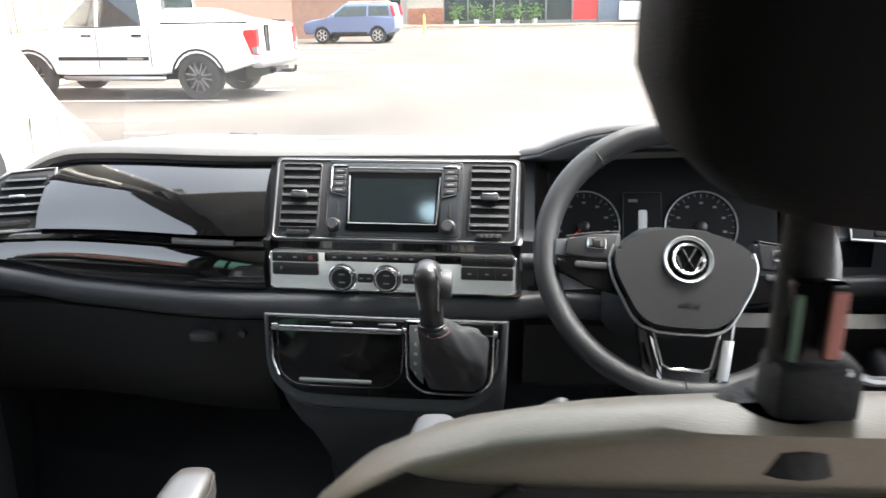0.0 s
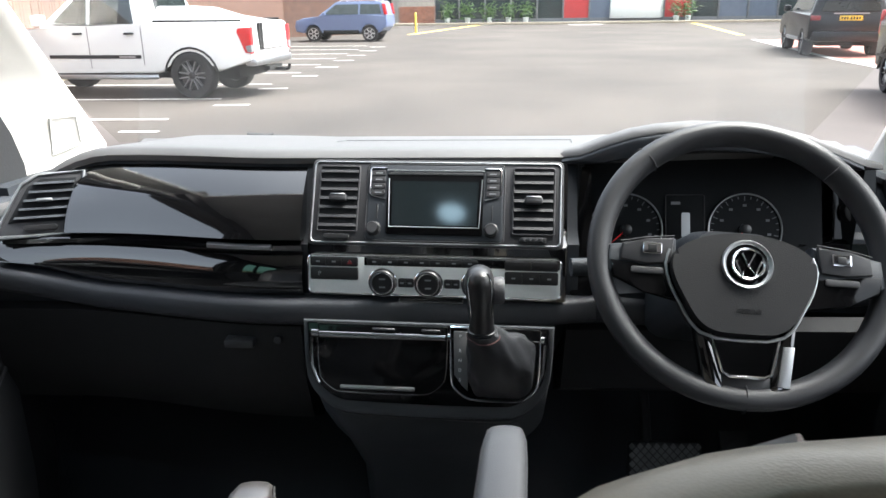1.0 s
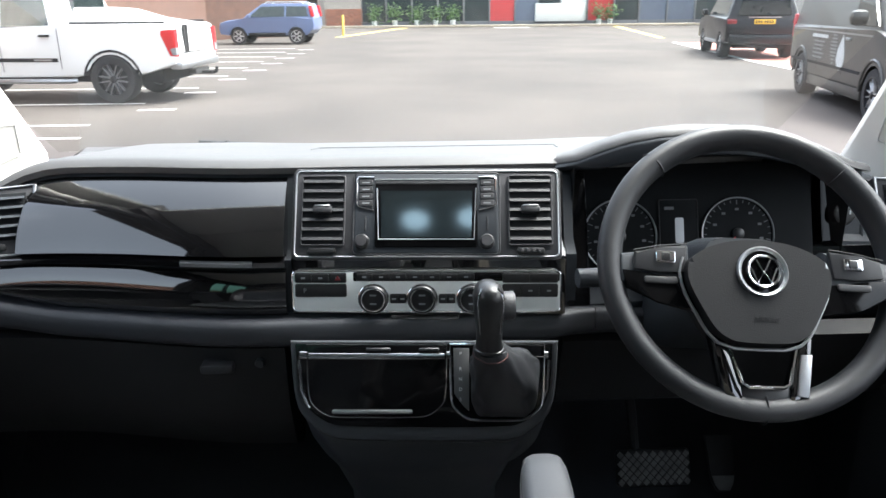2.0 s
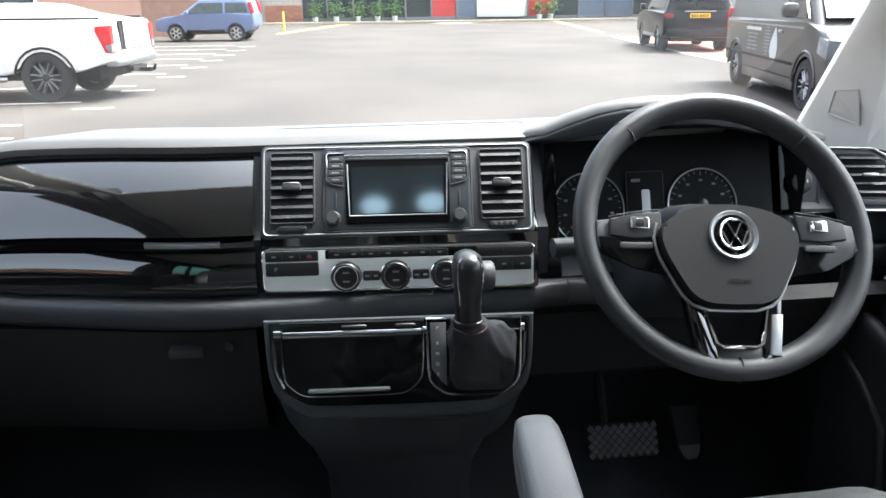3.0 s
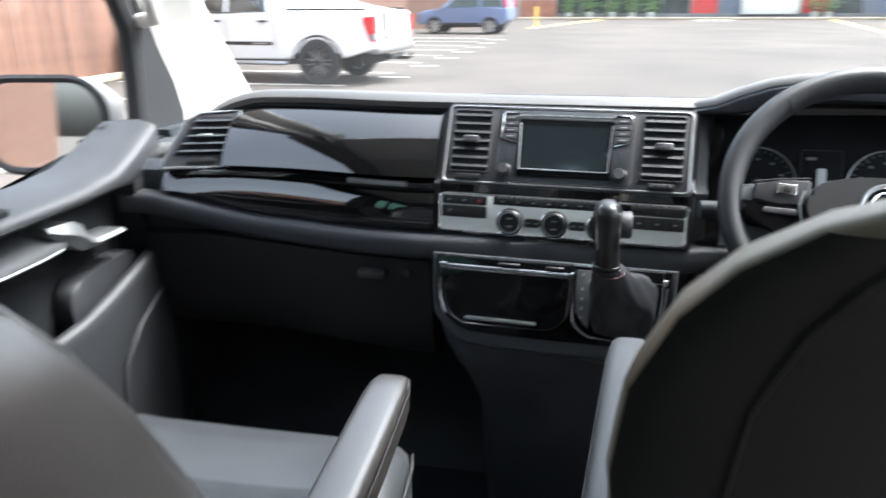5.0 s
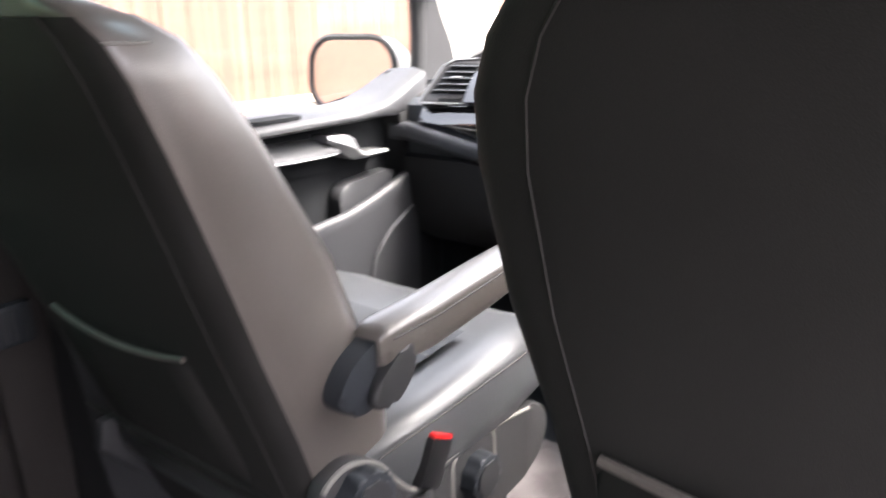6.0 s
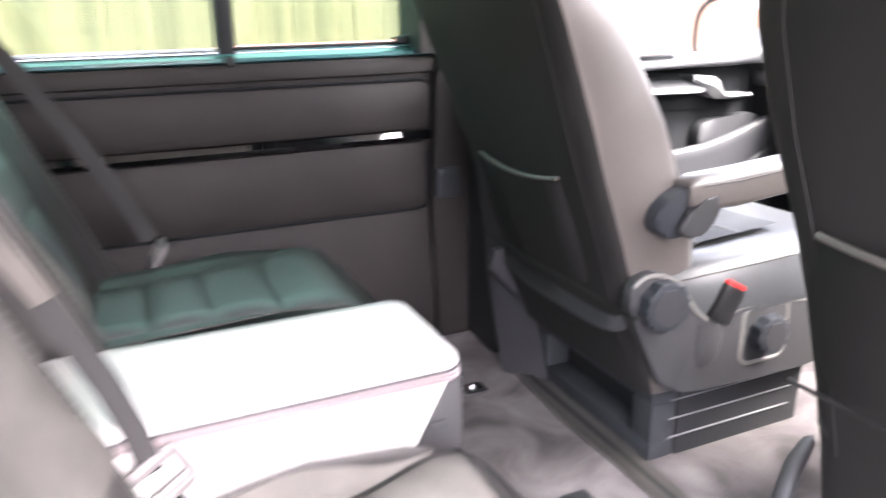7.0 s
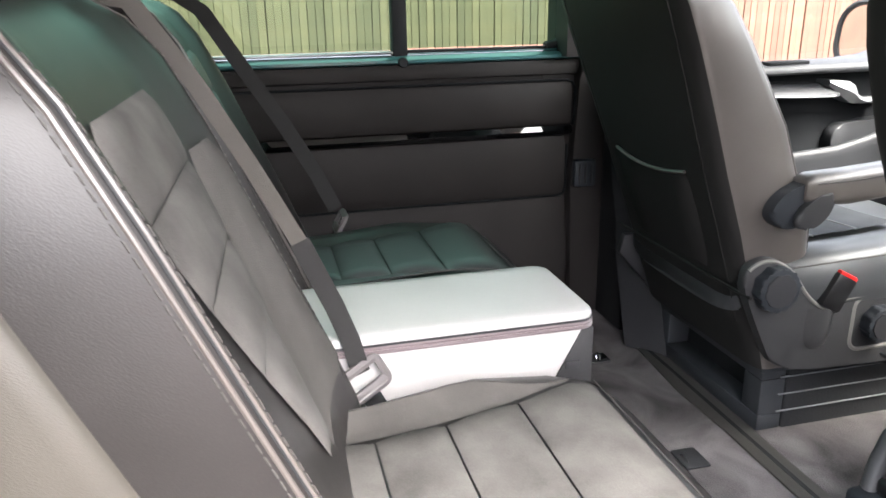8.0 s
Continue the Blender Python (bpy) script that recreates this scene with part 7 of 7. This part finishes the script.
def vehicle(name, label, x, y, heading, category="car"):
    root = new(name)
    BASE[root.name] = Vector((0, 0, 0))
    root.matrix_basis = pose(x, y, 0, 0, 0, heading)
    return tagged(root, label, category, "parked vehicles")


def body(root, prof, w, paint, r=0.05):
    part("body", prism(prof, "y", -w, w, r, 3), paint, root, "painted body", 35)


# white pickup
tk = vehicle("pickup_truck", "white double-cab pickup truck with black alloy wheels", -6.175, 13.706, 173.4, "pickup truck")
W = 0.9
prof = [(-2.62, 0.62), (-2.66, 0.72), (-2.64, 1.02), (-2.62, 1.2), (-2.55, 1.235), (-0.85, 1.225), (0.0, 1.2), (1.15, 1.16), (1.5, 1.13), (2.2, 1.06), (2.5, 0.95), (2.56, 0.7), (2.5, 0.48), (2.1, 0.42)] + list(reversed(arch(1.575, 0.47, 0.42))) + [(0.9, 0.42), (-0.95, 0.42)] + list(reversed(arch(-1.575, 0.47, 0.45))) + [(-2.2, 0.5)]
body(tk, prof, W, WHITEPAINT)
part("underbody", box(-2.3, 2.2, -0.62, 0.62, 0.32, 0.7), UNDER, tk)
part("cab", greenhouse((-0.92, 1.2), (-0.72, 0.42), 0.86, 0.68, 1.17, 1.82, 0.07), WHITEPAINT, tk, "white cab")
part("bed_cover", loft([[(x, -w, 1.22), (x, -w * 0.8, z), (x, w * 0.8, z), (x, w, 1.22)] for x, w, z in ((-2.5, 0.78, 1.24), (-1.9, 0.8, 1.33), (-1.4, 0.82, 1.47), (-1.0, 0.8, 1.5), (-0.92, 0.75, 1.48))]), WHITEPAINT, tk, "sloping tonneau cover")
part("bed_rail", join(tube([(-2.5, 0.85, 1.26), (-0.95, 0.85, 1.26)], 0.018, 8), tube([(-2.5, -0.85, 1.26), (-0.95, -0.85, 1.26)], 0.018, 8)), UNDER, tk)
hwt = lambda z: 0.86 - (z - 1.17) * 0.18 / 0.65
for s in (-1, 1):
    part("window", side_panel([(0.28, 1.22), (0.9, 1.24), (0.42, 1.68), (0.28, 1.7)], s, hwt), CARGLASS, tk, "dark side glass")
    part("window", side_panel([(-0.6, 1.22), (0.2, 1.22), (0.2, 1.7), (-0.5, 1.68)], s, hwt), CARGLASS, tk, "dark side glass")
    part("window_trim", side_panel([(-0.62, 1.185), (0.95, 1.205), (0.9, 1.225), (-0.6, 1.205)], s, hwt, 0.012), UNDER, tk)
    part("door_line", box(0.232, 0.244, s * (W - 0.004), s * (W + 0.002), 0.5, 1.18), UNDER, tk)
    part("door_line", box(-0.75, -0.738, s * (W - 0.004), s * (W + 0.002), 0.55, 1.18), UNDER, tk)
    part("door_handle", box(0.32, 0.5, s * W, s * (W + 0.03), 1.05, 1.085, 0.01), UNDER, tk)
    part("door_handle", box(-0.62, -0.44, s * W, s * (W + 0.03), 1.05, 1.085, 0.01), UNDER, tk)
    part("side_stripe", box(-0.7, 1.0, s * (W - 0.002), s * (W + 0.006), 0.66, 0.72), UNDER, tk, "dark side stripe")
    part("stripe_mark", box(-0.6, -0.3, s * (W + 0.004), s * (W + 0.009), 0.675, 0.705), SATIN, tk)
    part("side_step", tube([(-0.95, s * 0.86, 0.36), (-0.8, s * 0.95, 0.36), (0.8, s * 0.95, 0.36), (0.95, s * 0.86, 0.36)], 0.04, 8), SATIN, tk, "silver side step")
    part("tail_lamp", prism([(-2.67, 0.74), (-2.56, 0.75), (-2.43, 1.08), (-2.45, 1.14), (-2.67, 1.16)], "y", s * (W - 0.12), s * (W + 0.012), 0.01), REDLAMP, tk, "red tail lamp")
    part("lamp_lens", prism([(-2.672, 0.76), (-2.6, 0.765), (-2.57, 0.86), (-2.672, 0.88)], "y", s * (W - 0.1), s * (W + 0.016), 0.004), CLEARLAMP, tk, "clear lower lens")
    part("arch_lip", tube([(x, s * W, z) for x, z in arch(-1.575, 0.475, 0.45)], 0.02, 6), UNDER, tk)
    part("arch_lip", tube([(x, s * W, z) for x, z in arch(1.575, 0.475, 0.45)], 0.02, 6), UNDER, tk)
    part("door_mirror", box(0.95, 1.12, s * 0.9, s * 1.1, 1.2, 1.38, 0.04), WHITEPAINT, tk)
    for cx in (-1.575, 1.575):
        part("wheel_well", prism(arch(cx, 0.468, 0.45)[::-1] if s > 0 else arch(cx, 0.468, 0.45), "y", s * 0.58, s * 0.65), UNDER, tk, "black wheel well")
        part("arch_liner", loft([[(x, s * y, z) for x, z in arch(cx, 0.464, 0.45)] for y in (0.6, 0.893)], closed=False), UNDER, tk, "black arch liner")
        car_wheel(tk, cx, s * 0.79, 0.385, 0.26, 6, TWOTONE, 1)
    part("roof_rail", tube([(-0.6, s * 0.6, 1.82), (-0.5, s * 0.6, 1.87), (0.25, s * 0.6, 1.87), (0.35, s * 0.6, 1.82)], 0.018, 8), SATIN, tk)
part("rear_window", prism([(-0.55, 1.28), (0.55, 1.28), (0.48, 1.66), (-0.48, 1.66)], "x", -0.88, -0.80), CARGLASS, tk, "dark rear glass")
part("tailgate_line", box(-2.67, -2.66, -0.66, 0.66, 0.78, 0.79), UNDER, tk)
for y0 in (0.36, 0.46):
    part("tailgate_stripe", box(-2.672, -2.64, y0, y0 + 0.06, 0.78, 1.22), UNDER, tk, "dark tailgate stripe")
part("bumper", box(-2.72, -2.5, -0.84, 0.84, 0.53, 0.66, 0.04), SATIN, tk, "silver rear bumper")
part("tow_bar", join(box(-2.9, -2.6, -0.06, 0.06, 0.4, 0.46), tube([(-2.88, 0, 0.42), (-2.95, 0, 0.44), (-2.97, 0, 0.52)], 0.028, 8), box(-2.72, -2.6, -0.3, 0.3, 0.42, 0.5)), UNDER, tk, "black tow bar")

# small blue off-roader
hv = vehicle("small_suv", "lilac-blue compact off-road car with roof rails", -5.4, 32.35, 174.0)
W = 0.82
prof = [(-1.86, 0.55), (-1.92, 0.7), (-1.9, 1.02), (-1.0, 1.05), (0.6, 1.02), (0.95, 1.0), (1.6, 0.93), (1.9, 0.82), (1.96, 0.6), (1.9, 0.4), (1.6, 0.36)] + list(reversed(arch(1.18, 0.38, 0.36))) + list(reversed(arch(-1.18, 0.38, 0.36))) + [(-1.6, 0.4)]
body(hv, prof, W, BLUEPAINT)
part("underbody", box(-1.6, 1.6, -0.55, 0.55, 0.28, 0.6), UNDER, hv)
part("cabin", greenhouse((-1.88, 0.98), (-1.72, 0.2), 0.79, 0.62, 1.01, 1.57, 0.07), BLUEPAINT, hv)
hwh = lambda z: 0.79 - (z - 1.01) * 0.17 / 0.56
for s in (-1, 1):
    part("window", side_panel([(-1.68, 1.08), (-0.8, 1.07), (-0.8, 1.46), (-1.6, 1.45)], s, hwh), PALEGLASS, hv, "grey-green side glass")
    part("window", side_panel([(-0.72, 1.07), (0.72, 1.06), (0.22, 1.45), (-0.72, 1.46)], s, hwh), PALEGLASS, hv, "grey-green side glass")
    part("arch_lip", tube([(x, s * W, z) for x, z in arch(-1.18, 0.39, 0.36)], 0.02, 6), BLUEPAINT, hv)
    part("arch_lip", tube([(x, s * W, z) for x, z in arch(1.18, 0.39, 0.36)], 0.02, 6), BLUEPAINT, hv)
    part("sill", box(-0.75, 0.75, s * (W - 0.03), s * (W + 0.02), 0.36, 0.46, 0.02), UNDER, hv)
    part("tail_lamp", prism([(-1.93, 1.06), (-1.8, 1.06), (-1.72, 1.48), (-1.84, 1.48)], "y", s * 0.62, s * 0.8, 0.01), REDLAMP, hv, "red upright tail lamp")
    part("roof_rail", tube([(-1.5, s * 0.58, 1.56), (-1.4, s * 0.58, 1.62), (0.0, s * 0.58, 1.62), (0.1, s * 0.58, 1.56)], 0.02, 8), ALLOY, hv)
    part("head_lamp", box(1.7, 1.9, s * 0.5, s * 0.8, 0.72, 0.86, 0.03), CLEARLAMP, hv)
    part("door_mirror", box(0.6, 0.74, s * 0.82, s * 0.98, 1.04, 1.16, 0.03), BLUEPAINT, hv)
    for cx in (-1.18, 1.18):
        car_wheel(hv, cx, s * 0.7, 0.325, 0.2, 6, ALLOY)

# black large off-roader seen from behind
rr = vehicle("large_suv", "black large off-road car with yellow rear plate", 10.26, 23.03, 77.6)
W = 0.98
prof = [(-2.3, 0.45), (-2.38, 0.6), (-2.36, 1.02), (-2.3, 1.12), (0.9, 1.12), (1.3, 1.1), (2.1, 1.03), (2.35, 0.9), (2.4, 0.55), (2.3, 0.4)] + list(reversed(arch(1.46, 0.43, 0.4))) + list(reversed(arch(-1.46, 0.43, 0.4)))
body(rr, prof, W, BLACKPAINT, 0.07)
part("underbody", box(-2.1, 2.0, -0.7, 0.7, 0.28, 0.7), UNDER, rr)
part("cabin", greenhouse((-2.28, 1.2), (-1.98, 0.4), 0.93, 0.7, 1.08, 1.8, 0.08), BLACKPAINT, rr)
hwr = lambda z: 0.93 - (z - 1.08) * 0.23 / 0.72
for s in (-1, 1):
    part("window", side_panel([(-1.95, 1.2), (0.9, 1.16), (0.42, 1.66), (-1.75, 1.64)], s, hwr), CARGLASS, rr, "dark side glass")
    part("tail_lamp", box(-2.39, -2.2, s * 0.72, s * 0.97, 0.93, 1.06, 0.02), DARKRED, rr, "dark red tail lamp")
    part("reflector", box(-2.4, -2.3, s * 0.62, s * 0.86, 0.55, 0.62, 0.01), REDLAMP, rr, "red reflector")
    part("side_sill", box(-0.95, 0.95, s * 0.94, s * 1.0, 0.36, 0.46, 0.02), SATIN, rr)
    part("door_mirror", box(0.75, 0.95, s * 0.97, s * 1.14, 1.12, 1.3, 0.04), BLACKPAINT, rr)
    for cx in (-1.46, 1.46):
        car_wheel(rr, cx, s * 0.84, 0.39, 0.27, 5, ALLOY, 1)
part("rear_window", prism([(-0.7, 1.16), (0.7, 1.16), (0.58, 1.62), (-0.58, 1.62)], "x", -2.3, -2.24), CARGLASS, rr, "dark rear glass")
part("spoiler", box(-2.2, -1.9, -0.62, 0.62, 1.74, 1.8, 0.02), BLACKPAINT, rr)
npl = part("number_plate", box(-2.4, -2.37, -0.27, 0.27, 0.93, 1.05, 0.004), PLATE, rr, "yellow rear plate")
for i in range(7):
    part("plate_bar", box(-2.405, -2.4, -0.22 + 0.066 * i - (0.0 if i < 4 else -0.02), -0.18 + 0.066 * i + (0.0 if i < 4 else 0.02), 0.955, 1.025), UNDER, npl)
part("lettering_bar", box(-2.375, -2.355, -0.42, 0.42, 1.09, 1.125), SATIN, rr, "plain silver lettering bar")
part("bumper", box(-2.44, -2.25, -0.9, 0.9, 0.4, 0.66, 0.05), BLACKPAINT, rr)

# dark grey panel van facing the camera's van
vn = vehicle("panel_van", "dark grey panel van with white sign-writing", 7.29, 11.02, -103.1, "van")
W = 0.95
prof = [(-2.4, 0.4), (-2.45, 0.6), (-2.43, 1.15), (1.55, 1.15), (1.75, 1.12), (2.2, 1.05), (2.38, 0.95), (2.46, 0.7), (2.42, 0.35)] + list(reversed(arch(1.7, 0.42, 0.35))) + list(reversed(arch(-1.7, 0.42, 0.35)))
body(vn, prof, W, GREYPAINT, 0.06)
part("underbody", box(-2.2, 2.1, -0.7, 0.7, 0.25, 0.65), UNDER, vn)
part("cabin", greenhouse((-2.42, 1.75), (-2.3, 0.75), 0.93, 0.8, 1.12, 1.97, 0.1), GREYPAINT, vn)
hwv = lambda z: 0.93 - (z - 1.12) * 0.13 / 0.85
for s in (-1, 1):
    part("window", side_panel([(0.55, 1.2), (1.55, 1.2), (0.95, 1.72), (0.6, 1.75)], s, hwv), CARGLASS, vn, "dark door glass")
    part("side_moulding", box(-2.3, 1.2, s * (W - 0.002), s * (W + 0.008), 0.56, 0.6), UNDER, vn)
    part("belt_line", box(-2.35, 1.5, s * (W - 0.006), s * (W + 0.006), 1.06, 1.085), SATIN, vn)
    part("door_line", box(0.42, 0.432, s * (W - 0.004), s * (W + 0.002), 0.5, 1.14), UNDER, vn)
    part("door_line", box(-0.78, -0.768, s * (W - 0.004), s * (W + 0.002), 0.5, 1.14), UNDER, vn)
    part("door_handle", box(0.52, 0.7, s * W, s * (W + 0.03), 0.98, 1.02, 0.01), SATIN, vn)
    part("door_mirror", box(1.2, 1.36, s * 0.97, s * 1.2, 1.2, 1.4, 0.07), GREYPAINT, vn, "painted door mirror")
    part("head_lamp", prism([(2.05, 0.78), (2.4, 0.72), (2.36, 0.96), (2.1, 1.0)], "y", s * 0.55, s * 0.957, 0.02), CLEARLAMP, vn, "clear headlamp")
    part("tail_lamp", box(-2.46, -2.38, s * 0.8, s * 0.95, 0.9, 1.3, 0.02), REDLAMP, vn)
    part("sill", box(-1.27, 1.27, s * (W - 0.07), s * (W - 0.012), 0.22, 0.4, 0.02), GREYPAINT, vn, "painted sill")
    for cx in (-1.7, 1.7):
        part("arch_lip", tube([(x, s * W, z) for x, z in arch(cx, 0.425, 0.35)], 0.022, 6), GREYPAINT, vn)
    for k in range(5):
        part("sign_bar", box(-1.05 + 0.03 * (k % 2), -0.5 - 0.04 * (k % 3), s * (W - 0.002), s * (W + 0.005), 0.9 - 0.06 * k, 0.925 - 0.06 * k), DIMMARK, vn, "white sign-writing bar")
    part("sign_bar", box(-1.15, -0.35, s * (W - 0.002), s * (W + 0.005), 0.97, 1.02), MARK, vn, "white sign-writing bar")
    for k in range(9):
        wd = 0.19 * math.sin(math.pi * (k + 1) / 11)
        part("sign_stripe", box(0.02 - wd, 0.02 + wd * 0.6, s * (W - 0.002), s * (W + 0.005), 0.62 + 0.05 * k, 0.645 + 0.05 * k), DIMMARK, vn, "pale sign stripe")
    drop = [(0.36, 1.05), (0.45, 0.9), (0.51, 0.76), (0.49, 0.63), (0.38, 0.55), (0.25, 0.58), (0.16, 0.69), (0.18, 0.82), (0.28, 0.95)]
    part("sign_drop", prism(drop, "y", s * (W - 0.002), s * (W + 0.006)), MARK, vn, "pale drop-shaped sign")
    for cx in (-1.7, 1.7):
        car_wheel(vn, cx, s * 0.82, 0.345, 0.24, 6, ALLOY, 1)
ws = bmesh.new()
v_ = [ws.verts.new(p) for p in ((1.72, -0.76, 1.18), (1.72, 0.76, 1.18), (0.86, 0.66, 1.86), (0.86, -0.66, 1.86))]
ws.faces.new(v_)
bmesh.ops.translate(ws, verts=ws.verts, vec=(0.02, 0, 0.03))
bmesh.ops.solidify(ws, geom=ws.faces[:], thickness=0.02)
part("windscreen", ws, PALEGLASS, vn, "sky-reflecting windscreen")
part("grille", box(2.4, 2.48, -0.5, 0.5, 0.74, 0.9, 0.02), UNDER, vn)
